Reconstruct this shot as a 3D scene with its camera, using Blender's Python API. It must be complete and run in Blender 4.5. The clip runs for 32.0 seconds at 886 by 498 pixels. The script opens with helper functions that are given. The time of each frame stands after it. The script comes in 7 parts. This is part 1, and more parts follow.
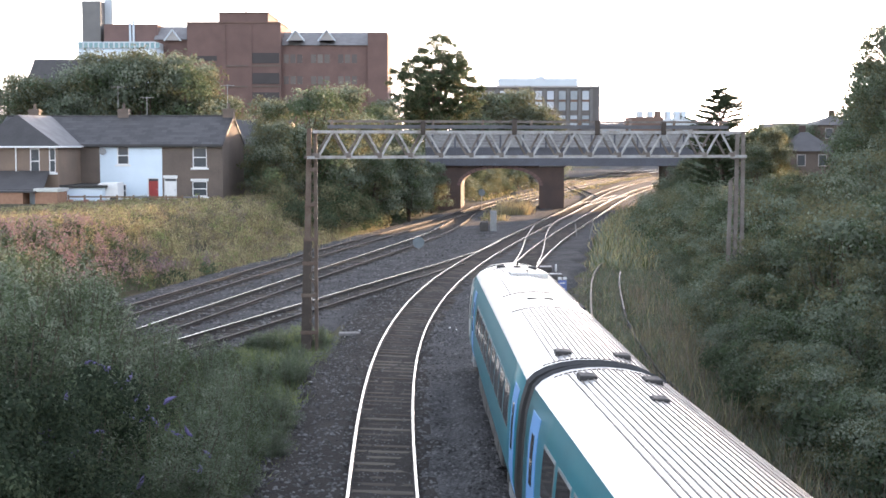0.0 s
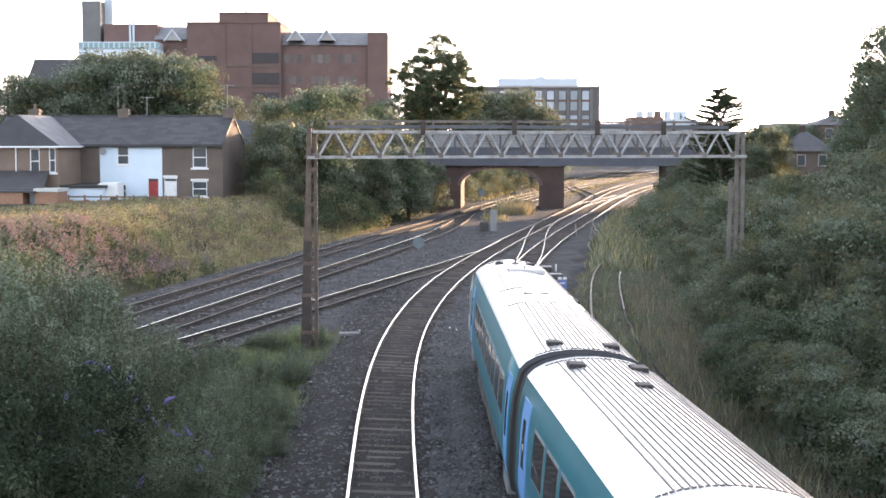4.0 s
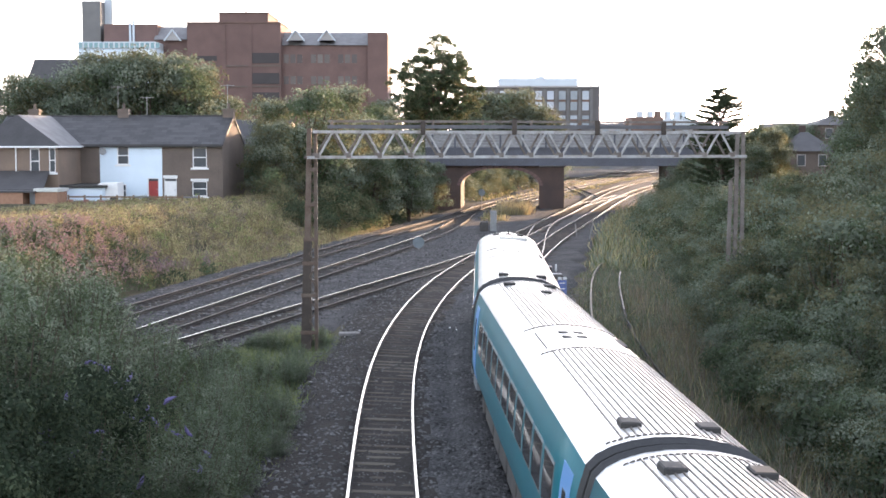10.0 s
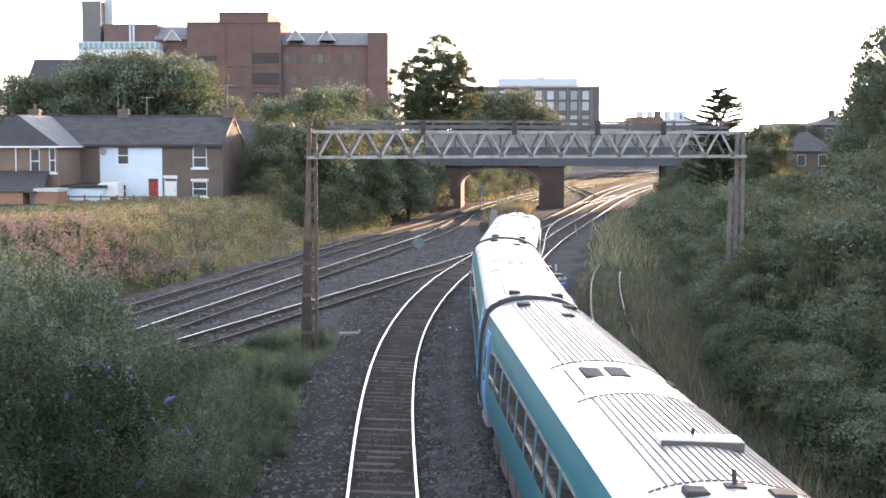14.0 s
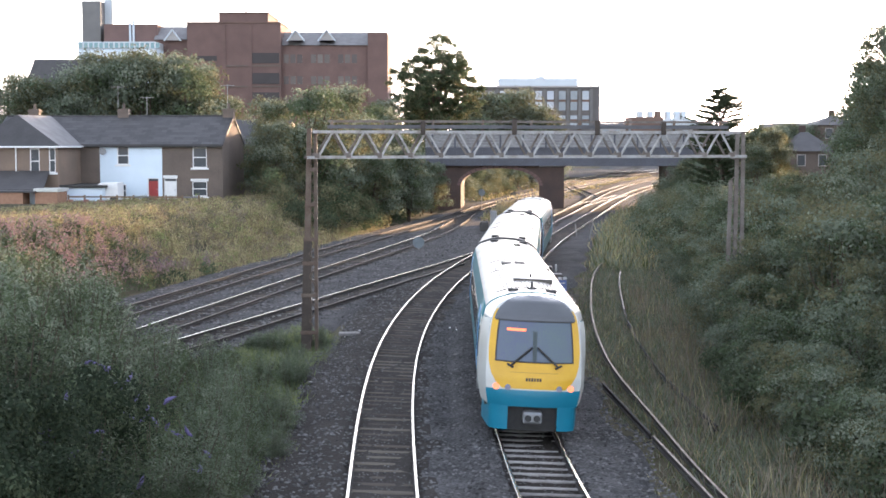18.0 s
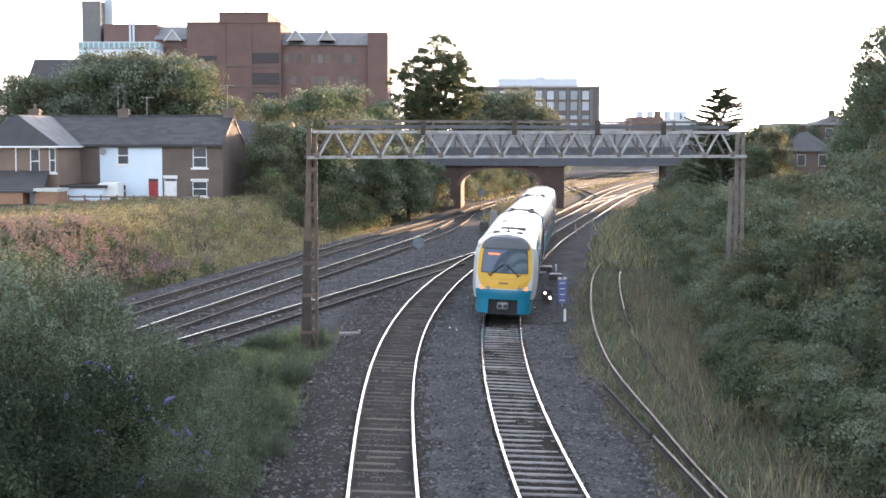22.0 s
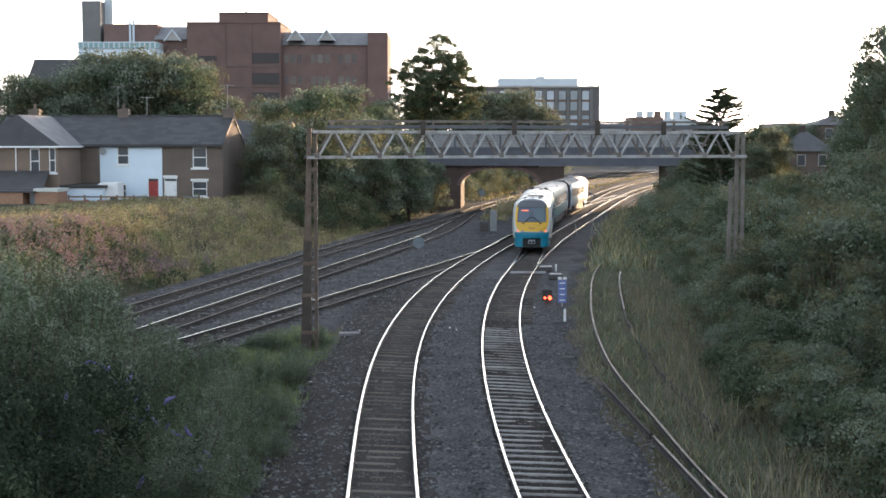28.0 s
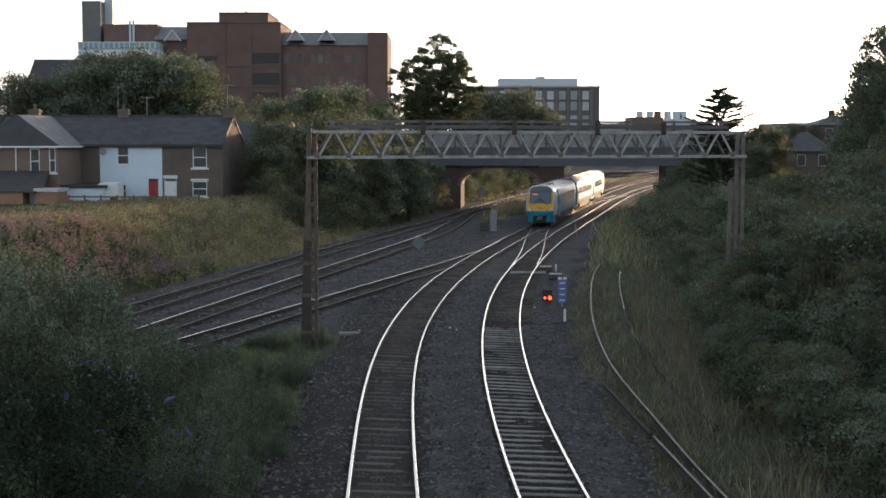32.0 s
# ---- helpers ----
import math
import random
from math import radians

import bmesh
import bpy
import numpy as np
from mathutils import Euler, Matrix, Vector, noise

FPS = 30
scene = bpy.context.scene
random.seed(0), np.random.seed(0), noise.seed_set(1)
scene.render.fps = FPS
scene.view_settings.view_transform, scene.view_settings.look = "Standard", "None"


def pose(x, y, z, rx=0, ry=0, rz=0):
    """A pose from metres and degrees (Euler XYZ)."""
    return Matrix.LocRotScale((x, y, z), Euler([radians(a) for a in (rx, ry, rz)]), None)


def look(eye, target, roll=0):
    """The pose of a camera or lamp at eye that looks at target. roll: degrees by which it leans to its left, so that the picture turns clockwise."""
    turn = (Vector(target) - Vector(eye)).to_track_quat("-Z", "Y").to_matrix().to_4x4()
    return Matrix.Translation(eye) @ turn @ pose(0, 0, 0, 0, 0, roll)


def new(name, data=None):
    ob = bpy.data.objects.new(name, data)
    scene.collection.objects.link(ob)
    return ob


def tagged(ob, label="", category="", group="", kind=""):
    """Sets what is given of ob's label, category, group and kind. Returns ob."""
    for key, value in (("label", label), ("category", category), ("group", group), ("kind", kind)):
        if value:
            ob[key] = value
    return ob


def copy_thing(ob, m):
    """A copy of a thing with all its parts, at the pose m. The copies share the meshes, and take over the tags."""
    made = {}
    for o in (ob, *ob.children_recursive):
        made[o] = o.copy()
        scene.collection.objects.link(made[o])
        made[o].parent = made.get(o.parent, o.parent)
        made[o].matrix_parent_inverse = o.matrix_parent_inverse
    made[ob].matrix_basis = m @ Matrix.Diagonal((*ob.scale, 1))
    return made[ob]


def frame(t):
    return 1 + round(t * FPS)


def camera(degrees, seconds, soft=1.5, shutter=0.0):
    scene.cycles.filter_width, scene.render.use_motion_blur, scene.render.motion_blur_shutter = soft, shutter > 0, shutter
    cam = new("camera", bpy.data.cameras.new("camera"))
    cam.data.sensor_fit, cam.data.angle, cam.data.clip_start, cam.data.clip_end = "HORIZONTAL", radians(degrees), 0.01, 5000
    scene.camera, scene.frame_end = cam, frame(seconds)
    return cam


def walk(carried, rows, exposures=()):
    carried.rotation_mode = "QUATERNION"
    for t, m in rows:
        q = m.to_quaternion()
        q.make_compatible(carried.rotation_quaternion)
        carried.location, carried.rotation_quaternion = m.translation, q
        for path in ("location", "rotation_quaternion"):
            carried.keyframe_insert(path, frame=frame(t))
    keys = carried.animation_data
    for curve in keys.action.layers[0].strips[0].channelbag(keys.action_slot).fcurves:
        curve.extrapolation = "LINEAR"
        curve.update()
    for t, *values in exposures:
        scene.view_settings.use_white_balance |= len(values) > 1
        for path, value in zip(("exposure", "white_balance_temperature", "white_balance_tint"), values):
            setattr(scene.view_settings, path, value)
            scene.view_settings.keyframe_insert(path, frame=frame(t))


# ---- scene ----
CLIP = 32.0
EYE = (0.0, 0.0, 7.78)
cam = camera(33.15, CLIP, soft=1.6)
view = pose(*EYE, 90 - 4.168, 0, 0)
walk(cam, [(0.0, view), (CLIP, view)],
     exposures=[(0.0, 2.86, 6250, 19), (26.5, 2.86, 6250, 19), (28.0, 2.27, 6150, 13), (29.0, 1.80, 6200, 12), (30.0, 1.48, 6200, 12), (CLIP, 1.38, 6200, 12)])

# ---- sky and sun: low evening sun, ahead and to the right ----
SUN_AZ, SUN_EL = 29.0, 4.0          # degrees right of the view, above the horizon
world = bpy.data.worlds.new("evening_sky")
scene.world = world
world.use_nodes = True
wn = world.node_tree.nodes
sky = wn.new("ShaderNodeTexSky")
sky.sky_type = "NISHITA"
sky.sun_disc = False
sky.sun_elevation = radians(SUN_EL)
sky.sun_rotation = radians(SUN_AZ)
sky.air_density, sky.dust_density, sky.ozone_density = 1.0, 1.2, 1.5
wn["Background"].inputs["Strength"].default_value = 0.15
haze = wn.new("ShaderNodeHueSaturation")          # thin evening haze whitens the sky
haze.inputs["Saturation"].default_value = 0.42
world.node_tree.links.new(sky.outputs[0], haze.inputs["Color"])
veil = wn.new("ShaderNodeMix")                    # high thin cloud scatters light into the whole dome
veil.data_type, veil.blend_type = "RGBA", "ADD"
veil.inputs["Factor"].default_value = 1.0
veil.inputs["B"].default_value = (0.42, 0.50, 0.60, 1.0)
world.node_tree.links.new(haze.outputs[0], veil.inputs["A"])
world.node_tree.links.new(veil.outputs["Result"], wn["Background"].inputs["Color"])

sun = new("sun", bpy.data.lights.new("sun", "SUN"))
sun.data.energy, sun.data.angle, sun.data.color = 2.3, radians(0.6), (1.0, 0.66, 0.36)
sa, se = radians(SUN_AZ), radians(SUN_EL)
SUN_DIR = Vector((math.sin(sa) * math.cos(se), math.cos(sa) * math.cos(se), math.sin(se)))
sun.matrix_basis = look(SUN_DIR * 200, (0, 0, 0))


# ---- materials ----
def material(name, rgb, rough=0.8, metal=0.0, rgb2=None, scale=3.0, fine=40.0, bump=0.2, bump_dist=0.01,
             vary=0.0, leafy=0.0, emit=0.0, spec=0.5, island=0.0, mottle=0.5, stretch=(1, 1, 1), coat=0.0, grain=0.6):
    """A surface of two colours mixed by coarse and fine noise, with fine relief."""
    m = bpy.data.materials.new(name)
    m.use_nodes = True
    nt = m.node_tree
    n, l = nt.nodes, nt.links
    b = n["Principled BSDF"]
    b.inputs["Roughness"].default_value = rough
    b.inputs["Metallic"].default_value = metal
    b.inputs["Specular IOR Level"].default_value = spec
    b.inputs["Coat Weight"].default_value, b.inputs["Coat Roughness"].default_value = coat, 0.06
    rgb2 = rgb2 or tuple(c * 0.7 for c in rgb)
    co = n.new("ShaderNodeTexCoord")
    mp = n.new("ShaderNodeMapping")
    mp.inputs["Scale"].default_value = stretch
    l.new(co.outputs["Object"], mp.inputs["Vector"])
    n1, n2 = n.new("ShaderNodeTexNoise"), n.new("ShaderNodeTexNoise")
    n1.inputs["Scale"].default_value, n1.inputs["Detail"].default_value = scale, 4
    n2.inputs["Scale"].default_value, n2.inputs["Detail"].default_value = fine, 3
    for q in (n1, n2):
        l.new(mp.outputs[0], q.inputs["Vector"])
    add = n.new("ShaderNodeMath")
    add.operation = "MULTIPLY_ADD"
    add.inputs[1].default_value = grain
    l.new(n2.outputs["Fac"], add.inputs[0])
    l.new(n1.outputs["Fac"], add.inputs[2])
    ramp = n.new("ShaderNodeMapRange")
    ramp.inputs["From Min"].default_value, ramp.inputs["From Max"].default_value = 0.5 + grain / 2 - mottle * 0.5, 0.5 + grain / 2 + mottle * 0.5
    l.new(add.outputs[0], ramp.inputs["Value"])
    mix = n.new("ShaderNodeMix")
    mix.data_type = "RGBA"
    mix.inputs["A"].default_value, mix.inputs["B"].default_value = (*rgb, 1), (*rgb2, 1)
    l.new(ramp.outputs[0], mix.inputs["Factor"])
    colour = mix.outputs["Result"]
    if vary or island:
        hsv = n.new("ShaderNodeHueSaturation")
        src = n.new("ShaderNodeNewGeometry").outputs["Random Per Island"] if island else n.new("ShaderNodeObjectInfo").outputs["Random"]
        for key, lo, hi in (("Value", 1 - (island or vary), 1 + (island or vary)), ("Hue", 0.5 - 0.06 * (island or vary), 0.5 + 0.06 * (island or vary))):
            r = n.new("ShaderNodeMapRange")
            r.inputs["To Min"].default_value, r.inputs["To Max"].default_value = lo, hi
            l.new(src, r.inputs["Value"])
            l.new(r.outputs[0], hsv.inputs[key])
        l.new(colour, hsv.inputs["Color"])
        colour = hsv.outputs[0]
    l.new(colour, b.inputs["Base Color"])
    if bump:
        bp = n.new("ShaderNodeBump")
        bp.inputs["Strength"].default_value, bp.inputs["Distance"].default_value = bump, bump_dist
        l.new(add.outputs[0], bp.inputs["Height"])
        l.new(bp.outputs[0], b.inputs["Normal"])
    if leafy:
        tr = n.new("ShaderNodeBsdfTranslucent")
        l.new(colour, tr.inputs["Color"])
        ms = n.new("ShaderNodeMixShader")
        ms.inputs[0].default_value = leafy
        l.new(b.outputs[0], ms.inputs[1])
        l.new(tr.outputs[0], ms.inputs[2])
        l.new(ms.outputs[0], n["Material Output"].inputs["Surface"])
    if emit:
        b.inputs["Emission Color"].default_value = (*rgb, 1)
        b.inputs["Emission Strength"].default_value = emit
    return m


M = {}
def mk(name, *a, **k):
    M[name] = material(name, *a, **k)

mk("earth", (0.085, 0.072, 0.05), 0.95, spec=0.08, rgb2=(0.06, 0.058, 0.034), scale=0.3, fine=6, bump=0.5, bump_dist=0.05)
mk("ballast", (0.098, 0.097, 0.097), 0.95, spec=0.1, rgb2=(0.036, 0.035, 0.035), scale=0.5, fine=11, bump=1.0, bump_dist=0.06, mottle=0.6, grain=1.6)
mk("stained_ballast", (0.05, 0.045, 0.04), 0.95, spec=0.1, rgb2=(0.023, 0.0205, 0.0185), scale=0.6, fine=14, bump=1.0, bump_dist=0.06, mottle=0.7)
mk("oily_ballast", (0.032, 0.027, 0.023), 0.95, spec=0.08, rgb2=(0.016, 0.014, 0.012), scale=0.6, fine=14, bump=1.0, bump_dist=0.06, mottle=0.7)
mk("stone_chip", (0.13, 0.128, 0.127), 0.9, spec=0.15, rgb2=(0.05, 0.049, 0.048), island=0.6, scale=2, bump=0.3)
mk("rail_head", (0.62, 0.60, 0.57), 0.22, 1.0, rgb2=(0.5, 0.48, 0.45), scale=8, bump=0.03)
mk("rail_dull", (0.085, 0.068, 0.055), 0.55, 0.3, rgb2=(0.05, 0.038, 0.03), scale=6, bump=0.1)
mk("rail_worn", (0.19, 0.155, 0.12), 0.62, 0.3, rgb2=(0.14, 0.105, 0.08), scale=5, bump=0.1)
mk("rail_rust", (0.026, 0.021, 0.018), 0.9, 0.0, rgb2=(0.016, 0.013, 0.012), scale=9, bump=0.3)
mk("concrete_sleeper", (0.30, 0.29, 0.275), 0.9, spec=0.08, rgb2=(0.15, 0.14, 0.13), scale=3, fine=30, vary=0.25)
mk("timber_sleeper", (0.105, 0.09, 0.076), 0.92, spec=0.08, rgb2=(0.065, 0.055, 0.047), scale=4, fine=40, vary=0.35, stretch=(0.3, 3, 3))
mk("teal_paint", (0.008, 0.155, 0.195), 0.36, rgb2=(0.006, 0.125, 0.165), scale=0.8, fine=12, bump=0.02, spec=0.45, coat=0.12)
mk("blue_paint", (0.16, 0.36, 0.68), 0.3, rgb2=(0.13, 0.3, 0.6), scale=1, bump=0.03)
mk("cyan_paint", (0.008, 0.19, 0.285), 0.32, rgb2=(0.008, 0.16, 0.245), scale=1, bump=0.03)
mk("cream_paint", (0.54, 0.55, 0.52), 0.35, rgb2=(0.44, 0.45, 0.42), scale=1, bump=0.03)
mk("yellow_paint", (0.66, 0.38, 0.016), 0.35, rgb2=(0.56, 0.31, 0.014), scale=1.5, bump=0.03)
mk("roof_paint", (0.76, 0.75, 0.72), 0.22, 0.2, rgb2=(0.6, 0.585, 0.56), scale=0.7, fine=9, bump=0.05)
mk("soot", (0.03, 0.03, 0.03), 0.8, rgb2=(0.05, 0.045, 0.04), scale=4)
mk("rubber", (0.02, 0.02, 0.022), 0.6, rgb2=(0.035, 0.035, 0.035), scale=8, bump=0.2)
mk("underframe", (0.045, 0.042, 0.04), 0.8, rgb2=(0.09, 0.08, 0.07), scale=3)
mk("wheel_steel", (0.25, 0.22, 0.2), 0.45, 0.8, rgb2=(0.12, 0.1, 0.09), scale=5)
mk("dark_glass", (0.012, 0.014, 0.018), 0.06, rgb2=(0.018, 0.02, 0.024), scale=1, bump=0.0, spec=0.8)
# violet and green in the glass colour stand in for reflected sky
mk("screen_glass", (0.045, 0.05, 0.125), 0.06, rgb2=(0.06, 0.095, 0.10), scale=0.8, bump=0.0, spec=0.9)
mk("grey_metal", (0.30, 0.31, 0.32), 0.5, 0.5, rgb2=(0.2, 0.2, 0.2), scale=4)
mk("galvanised", (0.41, 0.42, 0.43), 0.5, 0.5, rgb2=(0.24, 0.22, 0.20), scale=3, fine=25)
mk("rusty_steel", (0.16, 0.095, 0.06), 0.85, 0.2, rgb2=(0.22, 0.19, 0.16), scale=2.2, fine=25, bump=0.4)
# greyed red: haze before the far office is put into this colour
mk("brick_red", (0.18, 0.112, 0.096), 0.9, rgb2=(0.135, 0.086, 0.076), scale=0.5, fine=8, bump=0.3)
mk("brick_brown", (0.165, 0.128, 0.105), 0.9, rgb2=(0.115, 0.092, 0.078), scale=0.7, fine=9, bump=0.3)
mk("brick_dark", (0.1, 0.064, 0.05), 0.92, rgb2=(0.062, 0.045, 0.04), scale=0.7, fine=9, bump=0.3)
mk("white_render", (0.7, 0.8, 0.88), 0.85, rgb2=(0.62, 0.72, 0.8), scale=0.6, fine=15, bump=0.15)
mk("white_paint", (0.80, 0.80, 0.79), 0.5, rgb2=(0.7, 0.7, 0.69), scale=3, bump=0.05)
mk("slate", (0.06, 0.057, 0.058), 0.6, rgb2=(0.038, 0.036, 0.037), scale=1.0, fine=9, bump=0.3, vary=0.3)
mk("light_slate", (0.19, 0.185, 0.185), 0.75, rgb2=(0.13, 0.125, 0.125), scale=1.0, fine=9, bump=0.3, vary=0.2)
mk("pale_cladding", (0.55, 0.60, 0.63), 0.5, rgb2=(0.48, 0.53, 0.56), scale=0.4)
mk("far_concrete", (0.40, 0.38, 0.36), 0.9, rgb2=(0.33, 0.31, 0.30), scale=0.2)
mk("bridge_blue", (0.105, 0.11, 0.135), 0.6, rgb2=(0.075, 0.075, 0.085), scale=0.5, fine=5, bump=0.15)
mk("red_paint", (0.32, 0.03, 0.028), 0.4, rgb2=(0.26, 0.026, 0.024), scale=2)
mk("timber", (0.22, 0.15, 0.09), 0.9, rgb2=(0.15, 0.10, 0.065), scale=2, fine=30, stretch=(3, 3, 0.4))
mk("terracotta", (0.34, 0.20, 0.13), 0.85, rgb2=(0.26, 0.14, 0.09), scale=3)
mk("bark", (0.10, 0.075, 0.055), 0.95, rgb2=(0.06, 0.045, 0.035), scale=4, fine=30, bump=0.8, stretch=(1, 1, 0.25))
mk("leaf_green", (0.108, 0.142, 0.078), 0.95, spec=0.15, rgb2=(0.07, 0.096, 0.052), scale=0.6, fine=3, bump=0, island=0.18, leafy=0.45)
mk("leaf_dark", (0.082, 0.103, 0.06), 0.95, spec=0.15, rgb2=(0.055, 0.071, 0.042), scale=0.6, fine=3, bump=0, island=0.18, leafy=0.35)
# near-black leaf: the shade between leaves is put into its colour
mk("leaf_shaded", (0.026, 0.038, 0.022), 0.95, spec=0.15, rgb2=(0.022, 0.032, 0.019), scale=0.6, fine=3, bump=0, island=0.18, leafy=0.25)
# grey, olive and pale leaves are lightened to stand in for veiling sun glare
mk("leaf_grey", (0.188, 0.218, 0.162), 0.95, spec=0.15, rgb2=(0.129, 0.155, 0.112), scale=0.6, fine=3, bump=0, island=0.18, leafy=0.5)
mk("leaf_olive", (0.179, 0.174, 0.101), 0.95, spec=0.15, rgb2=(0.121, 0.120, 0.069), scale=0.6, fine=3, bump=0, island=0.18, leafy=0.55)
mk("grass_dry", (0.41, 0.35, 0.215), 0.95, spec=0.15, rgb2=(0.30, 0.25, 0.13), scale=0.25, fine=2, bump=0, island=0.4, leafy=0.4)
mk("grass_green", (0.125, 0.145, 0.055), 0.95, spec=0.15, rgb2=(0.09, 0.105, 0.042), scale=0.25, fine=2, bump=0, island=0.4, leafy=0.4)
mk("grass_fresh", (0.26, 0.30, 0.125), 0.95, spec=0.15, rgb2=(0.16, 0.185, 0.075), scale=0.25, fine=2, bump=0, island=0.4, leafy=0.4)
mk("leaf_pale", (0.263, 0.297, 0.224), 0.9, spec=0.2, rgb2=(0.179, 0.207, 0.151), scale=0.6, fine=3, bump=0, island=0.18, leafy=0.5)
mk("grass_seed", (0.265, 0.23, 0.185), 0.95, spec=0.15, rgb2=(0.21, 0.165, 0.13), scale=0.25, fine=2, bump=0, island=0.4, leafy=0.4)
mk("stair_grey", (0.20, 0.195, 0.185), 0.9, rgb2=(0.15, 0.145, 0.14), scale=0.4)
mk("willowherb", (0.275, 0.195, 0.205), 0.95, spec=0.15, rgb2=(0.25, 0.165, 0.175), scale=0.4, fine=2, bump=0, island=0.4, leafy=0.35)
mk("buddleia_flower", (0.16, 0.14, 0.30), 0.8, rgb2=(0.12, 0.10, 0.22), scale=2, bump=0, island=0.4, leafy=0.3)
mk("lamp_white", (1.0, 0.93, 0.85), 0.3, emit=1.6, bump=0)
mk("lamp_red", (1.0, 0.06, 0.02), 0.3, emit=2.2, bump=0)
mk("lamp_orange", (1.0, 0.20, 0.07), 0.3, emit=0.22, bump=0)
mk("lamp_tail", (1.0, 0.27, 0.13), 0.3, emit=0.17, bump=0)
mk("sign_blue", (0.15, 0.20, 0.44), 0.6, rgb2=(0.12, 0.16, 0.37), scale=6)
mk("sign_back", (0.17, 0.20, 0.215), 0.6, rgb2=(0.12, 0.145, 0.155), scale=3)


# ---- mesh helpers ----
def mesh(name, verts, faces, mats, smooth=False, face_mats=None):
    used = sorted({i for f in faces for i in f})
    if len(used) < len(verts):
        at = {i: k for k, i in enumerate(used)}
        verts, faces = [verts[i] for i in used], [[at[i] for i in f] for f in faces]
    me = bpy.data.meshes.new(name)
    me.from_pydata([tuple(v) for v in verts], [], [tuple(f) for f in faces])
    for m in (mats if isinstance(mats, (list, tuple)) else [mats]):
        me.materials.append(M[m] if isinstance(m, str) else m)
    if face_mats is not None:
        me.polygons.foreach_set("material_index", list(face_mats))
    if smooth:
        me.polygons.foreach_set("use_smooth", [True] * len(me.polygons))
    me.update()
    return me


def bm_mesh(name, bm, mat, smooth=False):
    me = bpy.data.meshes.new(name)
    bm.normal_update()
    bm.to_mesh(me)
    bm.free()
    me.materials.append(M[mat] if isinstance(mat, str) else mat)
    if smooth:
        me.polygons.foreach_set("use_smooth", [True] * len(me.polygons))
    return me


def part(name, me, mat, parent, label="", m=None, smooth=False):
    """ONE mesh object under a thing or a part; me is a bmesh or a mesh."""
    if isinstance(me, bmesh.types.BMesh):
        me = bm_mesh(name, me, mat, smooth)
    ob = new(name, me)
    ob.parent = parent
    if m is not None:
        ob.matrix_basis = m
    if label:
        ob["label"] = label
    return ob


def thing(name, m=None, label="", category="", group="", kind="", data=None):
    ob = new(name, data)
    if m is not None:
        ob.matrix_basis = m
    return tagged(ob, label, category, group, kind)


def box(bm, x0, x1, y0, y1, z0, z1, m=None):
    vs = [bm.verts.new(v) for v in ((x0, y0, z0), (x1, y0, z0), (x1, y1, z0), (x0, y1, z0),
                                    (x0, y0, z1), (x1, y0, z1), (x1, y1, z1), (x0, y1, z1))]
    for f in ((3, 2, 1, 0), (4, 5, 6, 7), (0, 1, 5, 4), (1, 2, 6, 5), (2, 3, 7, 6), (3, 0, 4, 7)):
        bm.faces.new([vs[i] for i in f])
    if m is not None:
        bmesh.ops.transform(bm, matrix=m, verts=vs)
    return vs


def boxes(*dims, bevel=0.0):
    bm = bmesh.new()
    for d in dims:
        box(bm, *d)
    if bevel:
        bmesh.ops.bevel(bm, geom=bm.edges[:], offset=bevel, segments=1, affect="EDGES", profile=0.5)
    return bm


def bar(bm, a, b, r, sides=6, r2=None):
    """A round bar from a to b."""
    a, b = Vector(a), Vector(b)
    d = b - a
    q = d.to_track_quat("Z", "Y").to_matrix()
    rings = []
    for p, rr in ((a, r), (b, r if r2 is None else r2)):
        rings.append([bm.verts.new(p + q @ Vector((rr * math.cos(2 * math.pi * i / sides), rr * math.sin(2 * math.pi * i / sides), 0))) for i in range(sides)])
    for i in range(sides):
        j = (i + 1) % sides
        bm.faces.new((rings[0][i], rings[0][j], rings[1][j], rings[1][i]))
    bm.faces.new(rings[0][::-1])
    bm.faces.new(rings[1])
    return rings


def beam(bm, a, b, w, h):
    """A rectangular bar from a to b, w wide across and h high."""
    a, b = Vector(a), Vector(b)
    d = (b - a)
    up = Vector((0, 0, 1)) if abs(d.normalized().z) < 0.95 else Vector((0, 1, 0))
    s = d.cross(up).normalized()
    u = s.cross(d).normalized()
    vs = [bm.verts.new(p + s * (i * w / 2) + u * (j * h / 2)) for p in (a, b) for i, j in ((-1, -1), (1, -1), (1, 1), (-1, 1))]
    for f in ((3, 2, 1, 0), (4, 5, 6, 7), (0, 1, 5, 4), (1, 2, 6, 5), (2, 3, 7, 6), (3, 0, 4, 7)):
        bm.faces.new([vs[i] for i in f])


